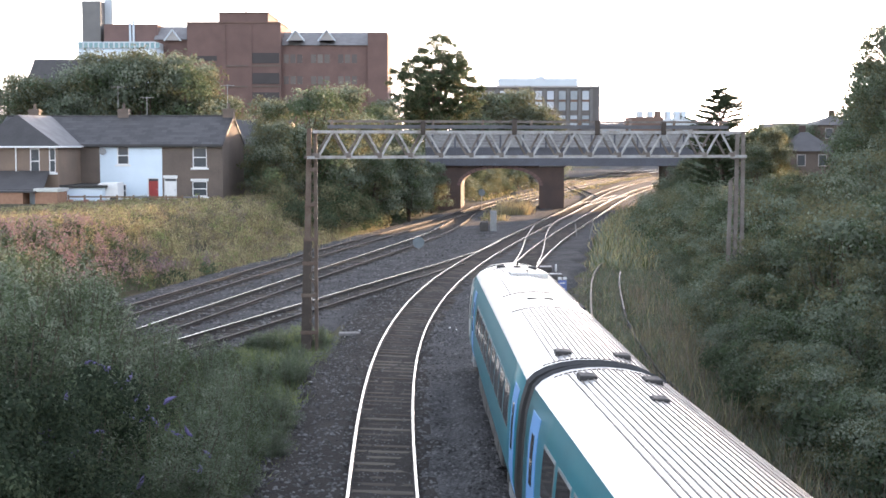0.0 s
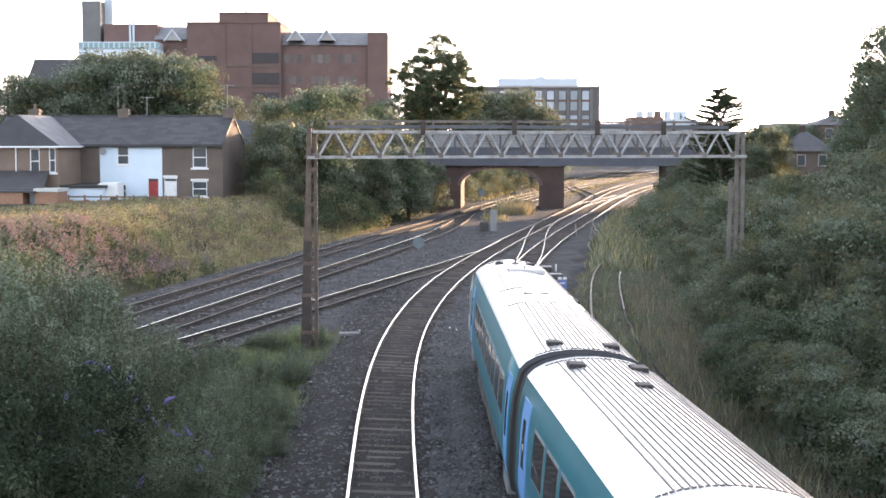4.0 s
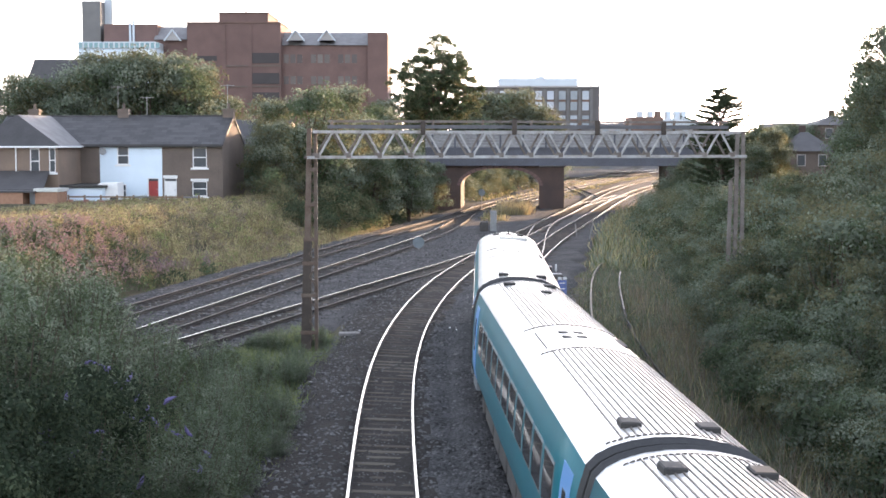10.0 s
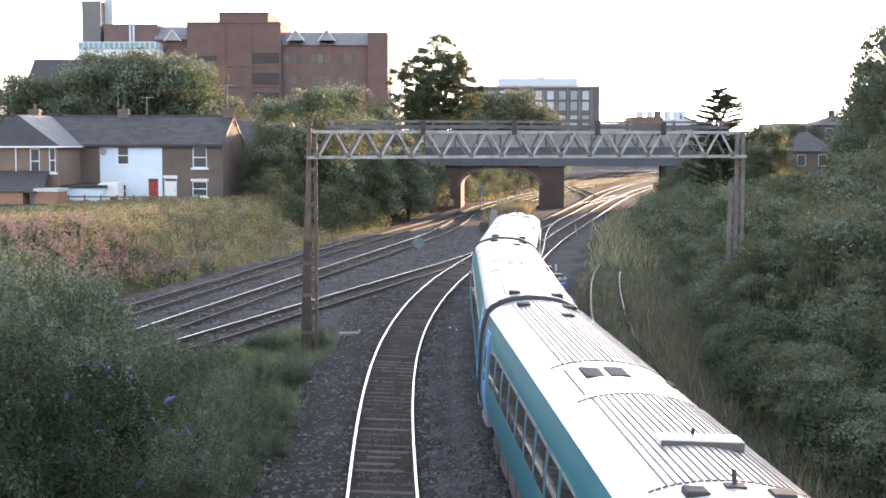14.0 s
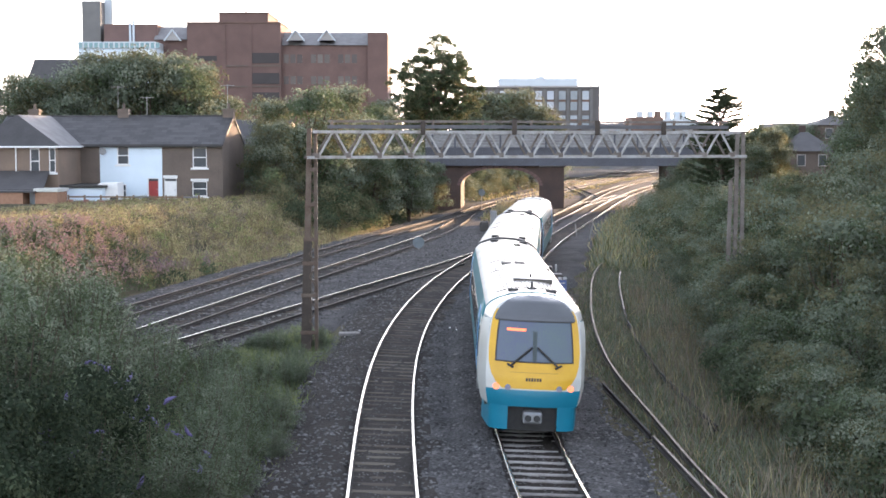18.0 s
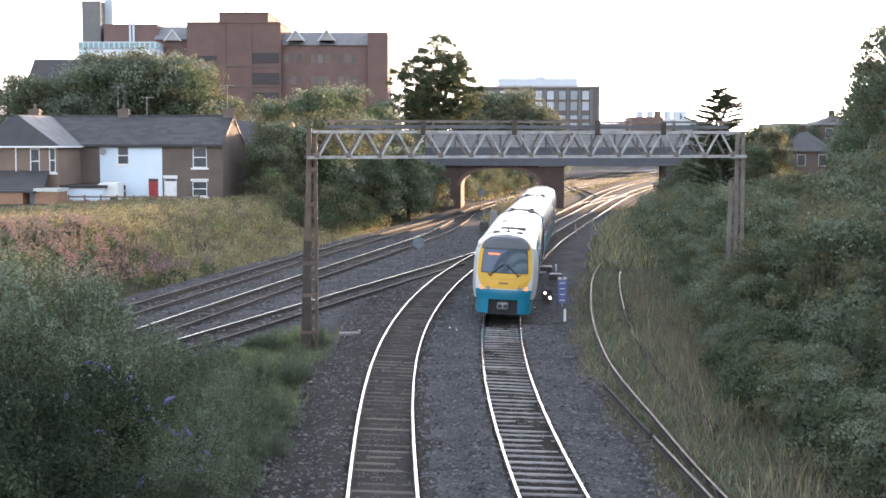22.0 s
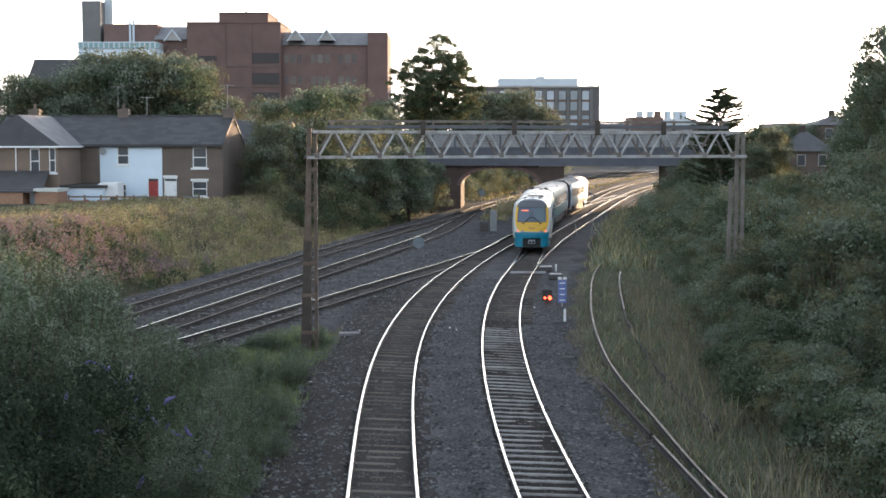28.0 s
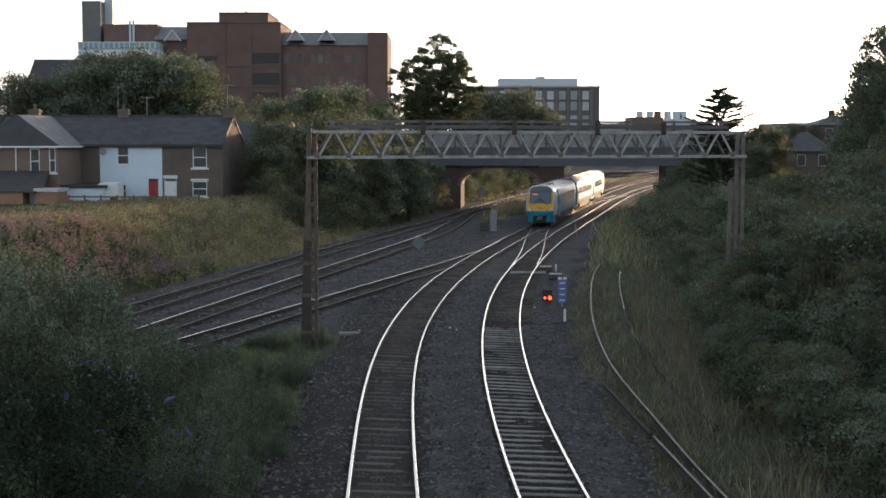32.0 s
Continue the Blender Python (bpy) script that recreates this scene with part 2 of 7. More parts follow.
def spline(points):
    """A smooth curve x(y) through (y, x) knots, straight past the ends."""
    ys, xs = np.array([p[0] for p in points], float), np.array([p[1] for p in points], float)
    n = len(ys)
    h = np.diff(ys)
    A, r = np.zeros((n, n)), np.zeros(n)
    A[0, 0] = A[-1, -1] = 1
    for i in range(1, n - 1):
        A[i, i - 1], A[i, i], A[i, i + 1] = h[i - 1], 2 * (h[i - 1] + h[i]), h[i]
        r[i] = 6 * ((xs[i + 1] - xs[i]) / h[i] - (xs[i] - xs[i - 1]) / h[i - 1])
    m = np.linalg.solve(A, r)

    def f(y):
        y = np.asarray(y, float)
        i = np.clip(np.searchsorted(ys, y) - 1, 0, n - 2)
        a, b = ys[i], ys[i + 1]
        hh = b - a
        yc = np.clip(y, ys[0], ys[-1])
        v = m[i] * (b - yc) ** 3 / (6 * hh) + m[i + 1] * (yc - a) ** 3 / (6 * hh) + (xs[i] / hh - m[i] * hh / 6) * (b - yc) + (xs[i + 1] / hh - m[i + 1] * hh / 6) * (yc - a)
        s0 = (xs[1] - xs[0]) / h[0] - h[0] * (2 * m[0] + m[1]) / 6
        s1 = (xs[-1] - xs[-2]) / h[-1] + h[-1] * (m[-2] + 2 * m[-1]) / 6
        return v + np.where(y < ys[0], (y - ys[0]) * s0, 0) + np.where(y > ys[-1], (y - ys[-1]) * s1, 0)
    return f


# ---- the plan: track centre lines (distance ahead, metres to the right) ----
RIGHT_MAIN = spline([(-90, 22.0), (-60, 13.6), (-30, 7.9), (0, 4.25), (20, 2.95), (30, 2.45), (40, 2.15), (50, 2.12), (60, 2.38), (70, 2.94), (80, 3.79), (90, 4.91),
                     (100, 6.25), (120, 9.44), (140, 13.0), (160, 16.63), (180, 20.2), (200, 24.0), (220, 28.1), (240, 32.8), (270, 41), (300, 50.5), (340, 64), (400, 87), (460, 112)])
LEFT_MAIN = spline([(-60, 6.0), (-30, 2.3), (0, 0.1), (20, -0.85), (30, -1.24), (40, -1.57), (50, -1.69), (60, -1.48), (70, -0.9), (80, 0.03), (90, 1.28),
                    (100, 2.78), (110, 4.4), (120, 6.15), (130, 7.95), (140, 9.75), (160, 13.35), (180, 16.85), (200, 20.2), (220, 23.8), (240, 27.9), (270, 34.6), (300, 42), (340, 53), (400, 72), (460, 93)])
LEFT_OUTER = spline([(20, -22.2), (50, -17.1), (60, -15.4), (70, -13.7), (80, -12.05), (90, -10.42), (100, -8.68), (110, -6.83), (120, -4.95), (130, -3.02), (140, -1.05), (150, 0.85),
                     (160, 2.5), (170, 3.98), (180, 5.65), (190, 7.55), (200, 9.55), (214, 12.55), (234, 17.0), (276, 26.5), (320, 38), (354, 51)])
LEFT_INNER = spline([(20, -18.0), (45, -14.17), (55, -12.6), (65, -10.87), (75, -9.1), (85, -7.3), (95, -5.48), (105, -3.62), (115, -1.88), (122, -0.75), (130, 0.25), (137, 1.0), (145, 1.75), (152, 2.25), (160, 2.95), (170, 4.05), (180, 5.65), (190, 7.55)])
CONNECTION = spline([(20, -21.5), (45, -13.09), (50, -11.5), (55, -10.02), (60, -8.6), (65, -7.22), (70, -5.83), (75, -4.44), (80, -3.03), (85, -1.62), (90, -0.21), (95, 1.15), (104, 3.4), (112, 4.85), (120, 6.15)])
CROSSOVER = spline([(80, 3.79), (90, 4.85), (97.5, 5.66), (102, 6.08), (110, 6.75), (118, 7.38), (126, 8.12), (133, 8.85), (140, 9.8), (150, 11.55)])
FAR_CROSSOVER = spline([(160, 13.35), (178, 16.75), (190, 19.8), (203, 23.5), (215, 27.0)])
SIDING = spline([(0, 9.6), (20, 7.6), (31, 6.95), (33, 6.86), (36, 6.76), (39, 6.71), (43, 6.64), (49, 6.56), (57, 6.80), (66, 7.4), (76, 8.35), (87, 9.65), (100, 12.1), (105, 13.2)])
YARD_LINE = spline([(188, 10.2), (210, 14.6), (234, 19.6), (276, 29.5), (320, 41.0)])
FAR_YARD = spline([(262, 19.5), (281, 23.7), (310, 30.2), (345, 39.0), (375, 50), (400, 62)])
FAR_LINK = spline([(197, 19.9), (205, 20.4), (230, 20.9), (254, 21.4), (275, 23.2)])
FAR_LOOP = spline([(285, 31.0), (310, 36.5), (345, 45.5), (380, 58), (400, 66)])
RAIL_TOP = 0.15


def cant(y):
    """Lean of the main lines into their curve, in degrees."""
    return 2.6 * min(1.0, max(0.0, (96 - y) / 14))



# ---- ground: one sheet with the railway cutting in it ----
LEFT_TOE = spline([(-300, -60), (0, -34), (40, -24.5), (62, -19.5), (80, -15.6), (104, -10.4), (136, -5.2), (172, 0.2), (205, 2.5), (240, 5), (320, 13), (420, 30), (500, 60)])
RIGHT_TOE = spline([(-300, 60), (-40, 19), (0, 10.3), (31, 8.0), (47, 7.9), (57, 8.5), (70, 9.8), (87, 12.0), (105, 14.2), (130, 17.0), (170, 24.2), (205, 31), (240, 39), (320, 66), (420, 118), (500, 160)])


def step(t):
    t = min(1.0, max(0.0, t))
    return t * t * (3 - 2 * t)


def ground_z(x, y):
    """Height of the ground: a flat railway bed between two banks."""
    l, r = float(LEFT_TOE(y)), float(RIGHT_TOE(y))
    fade = 1 - step((y - 480) / 120)
    hl = 2.9
    hr = 5.0 * (1 - step((y - 120) / 60)) + 2.6 * step((y - 120) / 60)
    z = -0.28
    if x < l:
        z += (hl + 0.28) * step((l - x) / (9.0 if y > 70 else 7.0))
    elif x > r:
        z += (hr + 0.28) * step((x - r) / 16.0)
    z = z * fade + 2.7 * (1 - fade)
    if abs(x) < 120 and -60 < y < 260:
        z += 0.12 * (noise.noise(Vector((x * 0.35, y * 0.35, 0))) + 0.5 * noise.noise(Vector((x * 1.3, y * 1.3, 3))))
    return z


def build_ground():
    def axis(lo, hi, fine_lo, fine_hi, d):
        a = list(np.arange(fine_lo, fine_hi + 0.01, d))
        v, s = fine_hi, d
        while v < hi:
            s *= 1.35
            v += s
            a.append(v)
        v, s = fine_lo, d
        while v > lo:
            s *= 1.35
            v -= s
            a.insert(0, v)
        return a
    xs, ys = axis(-3500, 3500, -40, 50, 0.9), axis(-600, 4500, -20, 230, 1.3)
    verts = [(x, y, ground_z(x, y)) for y in ys for x in xs]
    w = len(xs)
    faces = [(j * w + i, j * w + i + 1, (j + 1) * w + i + 1, (j + 1) * w + i) for j in range(len(ys) - 1) for i in range(w - 1)]
    thing("ground", label="earth ground with grassy banks beside the railway", category="ground", kind="structure",
          data=mesh("ground", verts, faces, "earth", smooth=True))


build_ground()


def bed_z(x, y, top=0.0):
    """Height of the ballast away from its edges: rough, canted with the tracks, heaped over the sleeper ends."""
    z = top + 0.05 * noise.noise(Vector((x * 0.9, y * 0.9, 1))) + 0.03 * noise.noise(Vector((x * 3.1, y * 3.1, 5)))
    for line in (RIGHT_MAIN, LEFT_MAIN):
        o = x - float(line(y))
        z -= o * math.tan(radians(cant(y))) * step((2.4 - abs(o)) / 0.8)
        if y < 64:
            o = abs(o)
            z += 0.11 * step((o - 0.79) / 0.16) * step((1.9 - o) / 0.5) * step((64 - y) / 3)
    return z


def ballast_sheet(lo, hi, y0, y1, top, label):
    """A bed of crushed stone between two lines, with shoulders that run down into the ground."""
    ys = list(np.arange(y0, min(y1, 110), 0.7)) + list(np.arange(110, y1 + 1, 2.5))
    n = 64
    verts = []
    for y in ys:
        a, b = float(lo(y)), float(hi(y))
        for i in range(n + 1):
            u = i / n
            x = a + (b - a) * u
            e = min(u, 1 - u) * (b - a)
            verts.append((x, y, bed_z(x, y, top) - 0.42 * (1 - step(e / 0.9))))
    w = n + 1
    faces = [(j * w + i, j * w + i + 1, (j + 1) * w + i + 1, (j + 1) * w + i) for j in range(len(ys) - 1) for i in range(n)]
    # oily brown stone between the rails
    dirty = []
    for j in range(len(ys) - 1):
        y = (ys[j] + ys[j + 1]) / 2
        mids = [float(q(y)) for q in (RIGHT_MAIN, LEFT_MAIN, LEFT_OUTER, LEFT_INNER, CONNECTION)]
        for i in range(n):
            x = (verts[j * w + i][0] + verts[(j + 1) * w + i + 1][0]) / 2
            dirty.append(2 if y < 64 and abs(x - mids[0]) < 0.8 else 1 if min(abs(x - q) for q in mids) < 0.86 or (y < 90 and -3.0 < x - mids[1] < 1.15 + 0.5 * noise.noise(Vector((x * 2.0, y * 1.1, 4)))) else 0)
    return thing("ballast_bed", label=label, category="track bed", kind="structure", data=mesh("ballast_bed", verts, faces, ["ballast", "stained_ballast", "oily_ballast"], smooth=True, face_mats=dirty))


MAIN_EDGE_L = lambda y: float(LEFT_MAIN(y)) - 3.3 - 5.5 * step((y - 178) / 14) - 0.2 * max(0.0, y - 195) - 0.25 * math.sin(y * 0.4)
MAIN_EDGE_R = lambda y: (float(SIDING(y)) - 1.4 if y < 95 else float(RIGHT_MAIN(y)) + 3.6 + 6 * step((y - 182) / 20)) + 0.25 * math.sin(y * 0.7)
ballast_sheet(MAIN_EDGE_L, MAIN_EDGE_R, -60, 465, 0.0, "grey crushed-stone ballast under the main lines")
ballast_sheet(lambda y: float(LEFT_OUTER(y)) - 3.6, lambda y: max(float(CONNECTION(y)) + 2.2, (float(LEFT_MAIN(y)) - 2.7) * step((y - 58) / 5) + (float(CONNECTION(y)) + 2.2) * (1 - step((y - 58) / 5))) if y < 88 else float(LEFT_MAIN(y)) - 1.8, 22, 330, -0.03,
              "grey crushed-stone ballast under the left-hand lines")


# ---- tracks ----
PROFILE = [(-0.07, -0.15), (0.07, -0.15), (0.07, -0.13), (0.015, -0.115), (0.015, -0.045), (0.036, -0.035), (0.036, -0.006), (0.026, 0.0),
           (-0.026, 0.0), (-0.036, -0.006), (-0.036, -0.035), (-0.015, -0.045), (-0.015, -0.115), (-0.07, -0.13)]


def rail(parent, line, y0, y1, side, head="rail_head", top=RAIL_TOP):
    ys = np.concatenate([np.arange(y0, min(y1, 120), 1.0), np.arange(max(y0, 120), y1, 3.0), [y1]])
    ys = np.unique(ys)
    xs = line(ys)
    sl = np.gradient(xs, ys)
    verts, faces, fm = [], [], []
    k = len(PROFILE)
    for x, y, s in zip(xs, ys, sl):
        c = 1 / math.hypot(1, s)
        nx, ny = c, -s * c
        for u, v in PROFILE:
            d = side * 0.7525 + u
            lean = math.tan(radians(cant(y))) if line in (RIGHT_MAIN, LEFT_MAIN) else 0.0
            verts.append((x + nx * d, y + ny * d, top + v - d * lean))
    for j in range(len(ys) - 1):
        for i in range(k):
            i2 = (i + 1) % k
            faces.append((j * k + i, j * k + i2, (j + 1) * k + i2, (j + 1) * k + i))
            fm.append(0 if i in (6, 7, 8) else 1)
    faces.append(tuple(range(k)))
    faces.append(tuple(range((len(ys) - 1) * k, len(ys) * k))[::-1])
    fm += [1, 1]
    return part("rail", mesh("rail", verts, faces, [head, "rail_rust"], face_mats=fm), None, parent)


def sleeper_mesh(mat, l=2.5, w=0.26, h=0.2):
    bm = boxes((-l / 2, l / 2, -w / 2, w / 2, -h, 0), bevel=0.02)
    return bm_mesh("sleeper", bm, mat)


SLEEPERS = {"concrete": sleeper_mesh("concrete_sleeper", 2.5, 0.16), "timber": sleeper_mesh("timber_sleeper", 2.6, 0.25)}


def track(line, y0, y1, label, sleepers="timber", spacing=0.68, single=(0, 0), z=0.012, head="rail_head", rails=((-1, None), (1, None)), joined_to=None):
    """A railway track along a line: two rails on sleepers; single is the stretch with sleepers of their own."""
    t = thing("railway_track", label=label, category="railway track", group="railway tracks")
    for side, span, *own in rails:
        a, b = span or (y0, y1)
        rail(t, line, a, b, side, own[0] if own else head)
    rng = random.Random(int(y1 * 10) + len(label))
    rest = bmesh.new()
    y = y0
    while y < y1:
        x = float(line(y))
        s = (float(line(y + 0.5)) - float(line(y - 0.5)))
        m = pose(x + rng.uniform(-.03, .03), y, z + rng.uniform(-.012, .008), 0, cant(y) if line in (RIGHT_MAIN, LEFT_MAIN) else 0, -math.degrees(math.atan(s)) + rng.uniform(-.7, .7))
        if single[0] <= y < single[1]:
            part("sleeper", SLEEPERS[sleepers], None, t, m=m)
        elif y < (joined_to or 0):
            box(rest, -1.3, 1.3, -.13, .13, -.1, 0, m)
        y += spacing / math.hypot(1, s)
    if len(rest.verts):
        ob = part("sleeper_run", rest, SLEEPERS[sleepers].materials[0], t)
        ob["kind"] = "stuff"
    else:
        rest.free()
    return t


def far_sleepers(t, line, y0, y1, single_to):
    """Timber sleepers of the far stretch, nearly buried in ballast."""
    rest = bmesh.new()
    for y in np.arange(y0, y1, 0.72):
        s = float(line(y + 0.5)) - float(line(y - 0.5))
        m = pose(float(line(y)), y, -0.005, 0, 0, -math.degrees(math.atan(s)))
        if y < single_to:
            part("sleeper", SLEEPERS["timber"], None, t, m=m)
        else:
            box(rest, -1.3, 1.3, -.13, .13, -.1, 0, m)
    part("sleeper_run", rest, "timber_sleeper", t)["kind"] = "stuff"


right_line = track(RIGHT_MAIN, -60, 61.5, "running line with bright rails on pale concrete sleepers", "concrete", 0.66, single=(18, 61.5), z=0.03, joined_to=18,
                   rails=((-1, (-60, 460)), (1, (-60, 460))))
far_sleepers(right_line, RIGHT_MAIN, 61.5, 330, 100)
track(LEFT_MAIN, -60, 460, "running line with bright rails on dark timber sleepers", "timber", 0.72, single=(18, 100), z=0.01, joined_to=250)
track(LEFT_OUTER, 40, 330, "outer line with dull rails on timber sleepers", "timber", 0.72, single=(58, 130), z=-0.035, head="rail_dull", joined_to=200, rails=((-1, (40, 148), "rail_worn"), (-1, (148, 330), "rail_head"), (1, None)))
track(LEFT_INNER, 40, 158, "inner line with worn rails on timber sleepers", "timber", 0.72, single=(52, 125), z=-0.032, head="rail_dull", joined_to=158, rails=((-1, None, "rail_head"), (1, None)))
track(CONNECTION, 40, 112, "connecting line that joins the main line", "timber", 0.72, single=(46, 88), z=-0.035, rails=((-1, (40, 118)), (1, (40, 93), "rail_dull")))
track(CROSSOVER, 86, 146, "crossover between the two main lines", "timber", 0.72, single=(92, 138), z=0.0, rails=((-1, (86, 134)), (1, (92, 146))))
track(FAR_CROSSOVER, 166, 208, "far crossover between the two main lines", "timber", 0.75, z=0.0, joined_to=208)
track(YARD_LINE, 190, 320, "yard line beyond the bridge", "timber", 0.75, joined_to=250)
track(FAR_YARD, 262, 395, "far yard line beyond the bridge", "timber", 0.75, joined_to=330)
track(FAR_LINK, 200, 268, "dull link line beyond the bridge", "timber", 0.75, head="rail_dull", joined_to=240)
track(FAR_LOOP, 290, 396, "far loop line beyond the bridge", "timber", 0.75, joined_to=320)
siding = thing("railway_track", label="disused siding with rusty rails sunk in dry grass", category="railway track", group="railway tracks")
rail(siding, SIDING, 10, 104, -1, "rail_worn", 0.06)
rail(siding, SIDING, 68, 88, 1, "rail_dull", 0.08)
rail(siding, SIDING, 40, 68, 1, "rail_rust", 0.04)


# ---- loose stones on the ballast ----
def loose_stones(n, seed, edge_l, edge_r, y0, length, top, size):
    rng = np.random.default_rng(seed)
    corner = np.array([(1, 1, 0), (-1, 1, 0), (-1, -1, 0), (1, -1, 0), (0.5, 0.6, 1), (-0.6, 0.5, 0.9), (-0.5, -0.6, 1), (0.6, -0.5, 0.85)], float) * (1, 1, 0.8)
    quads = np.array([(4, 5, 6, 7), (0, 1, 5, 4), (1, 2, 6, 5), (2, 3, 7, 6), (3, 0, 4, 7)])
    y = y0 + length * rng.random(n) ** 1.5
    lo, hi = np.array([edge_l(v) for v in y]), np.array([edge_r(v) for v in y])
    x = lo + (hi - lo) * rng.random(n)
    s = size * (0.018 + 0.028 * rng.random(n))
    between = np.minimum(abs(x - RIGHT_MAIN(y)), abs(x - LEFT_MAIN(y))) < 0.82
    s = np.where(between, s * 0.55, s)
    a = rng.uniform(0, 6.28, n)
    c, d = np.cos(a), np.sin(a)
    k = corner[None] * s[:, None, None] * (1 + 0.35 * rng.normal(0, 1, (n, 8, 1)).clip(-1, 1))
    v = np.stack([x[:, None] + k[..., 0] * c[:, None] - k[..., 1] * d[:, None], y[:, None] + k[..., 0] * d[:, None] + k[..., 1] * c[:, None], k[..., 2]], 2)
    v[..., 2] += np.array([bed_z(p, q, top) for p, q in zip(x, y)])[:, None]
    faces = (quads[None] + 8 * np.arange(n)[:, None, None]).reshape(-1, 4)
    me = bpy.data.meshes.new("loose_stones")
    me.vertices.add(8 * n)
    me.vertices.foreach_set("co", v.astype(np.float32).ravel())
    me.loops.add(20 * n)
    me.loops.foreach_set("vertex_index", faces.astype(np.int32).ravel())
    me.polygons.add(5 * n)
    me.polygons.foreach_set("loop_start", np.arange(0, 20 * n, 4, dtype=np.int32))
    me.polygons.foreach_set("loop_total", np.full(5 * n, 4, dtype=np.int32))
    me.materials.append(M["stone_chip"])
    me.update()
    me.validate()
    thing("ballast_stones", label="grey broken stones of the track ballast", category="stones", kind="stuff", data=me)


loose_stones(22000, 4, lambda v: MAIN_EDGE_L(v) + 0.3, lambda v: MAIN_EDGE_R(v) - 0.2, 22, 62, 0.0, 1.0)
loose_stones(7000, 5, lambda v: float(LEFT_OUTER(v)) - 2.4, lambda v: float(CONNECTION(v)) + 2.0 if v < 88 else float(LEFT_MAIN(v)) - 2.0, 54, 70, -0.03, 1.5)


# ---- the train: three cars, the last with its cab towards the viewer ----
HALF = 1.38


def car_section(k=1.0):
    """Outline of the body across the car, from the left skirt over the roof to the right skirt (x, z above the rails)."""
    pts = [(-1.30, 0.95), (-1.37, 1.25), (-HALF, 1.6), (-HALF, 2.25), (-1.35, 2.75), (-1.305, 2.98)]
    roof = []
    for i in range(13):
        a = math.pi * (1 - i / 12)
        roof.append((1.285 * math.cos(a), 3.05 + 0.595 * math.sin(a) ** 0.9))
    return pts, roof


def loft(sections, closed=False):
    """Faces between rows of equal length; returns verts and faces."""
    verts, faces = [], []
    k = len(sections[0])
    for s in sections:
        verts += s
    for j in range(len(sections) - 1):
        for i in range(k if closed else k - 1):
            i2 = (i + 1) % k
            faces.append((j * k + i, j * k + i2, (j + 1) * k + i2, (j + 1) * k + i))
    return verts, faces


def side_x(z):
    """Half width of the body at a height above the rails."""
    return float(np.interp(z, [0.95, 1.25, 1.6, 2.25, 2.75, 2.98, 3.05], [1.30, 1.37, HALF, HALF, 1.35, 1.305, 1.285]))


def side_panel(y0, y1, z0, z1, side, out, thick=0.03, rows=5, yz_slant=0.0):
    """A panel that follows the bowed side of the car."""
    zs = np.linspace(z0, z1, rows)
    outer, inner = [], []
    for z in zs:
        outer.append((side * (side_x(z) + out), y0, z))
        outer.append((side * (side_x(z) + out), y1, z))
        inner.append((side * (side_x(z) + out - thick), y0, z))
        inner.append((side * (side_x(z) + out - thick), y1, z))
    verts = outer + inner
    n = len(outer)
    faces = []
    for i in range(rows - 1):
        a = 2 * i
        faces.append((a, a + 1, a + 3, a + 2) if side > 0 else (a, a + 2, a + 3, a + 1))
        faces.append((n + a, n + a + 2, n + a + 3, n + a + 1) if side > 0 else (n + a, n + a + 1, n + a + 3, n + a + 2))
        faces.append((a, a + 2, n + a + 2, n + a))
        faces.append((a + 1, n + a + 1, n + a + 3, a + 3))
    faces.append((0, n, n + 1, 1))
    t = 2 * (rows - 1)
    faces.append((t, t + 1, n + t + 1, n + t))
    return verts, faces


def roof_z(x):
    t = min(1.0, abs(x) / 1.285)
    return 3.05 + 0.595 * max(0.0, math.sqrt(max(0, 1 - t * t))) ** 0.9


def wheelset(parent, y, steel):
    bm = bmesh.new()
    for s in (-1, 1):
        bar(bm, (s * 0.69, 0, 0), (s * 0.82, 0, 0), 0.42, 20)
        bar(bm, (s * 0.67, 0, 0), (s * 0.70, 0, 0), 0.45, 20)
    bar(bm, (-0.7, 0, 0), (0.7, 0, 0), 0.08, 10)
    return part("wheelset", bm, steel, parent, m=pose(0, y, 0.42))


WHEELS = []


def bogie(car, y):
    bm = bmesh.new()
    for s in (-1, 1):
        box(bm, s * 1.0 - 0.09, s * 1.0 + 0.09, y - 1.75, y + 1.75, 0.42, 0.66)
        for d in (-1.3, 1.3):
            box(bm, s * 1.02 - 0.13, s * 1.02 + 0.13, y + d - 0.2, y + d + 0.2, 0.28, 0.58)
        bar(bm, (s * 1.08, y, 0.4), (s * 1.08, y, 0.95), 0.16, 10)
    box(bm, -1.0, 1.0, y - 0.3, y + 0.3, 0.45, 0.75)
    b = part("bogie", bm, "underframe", car)
    for d in (-1.3, 1.3):
        WHEELS.append(wheelset(car, y + d, "wheel_steel"))
    return b


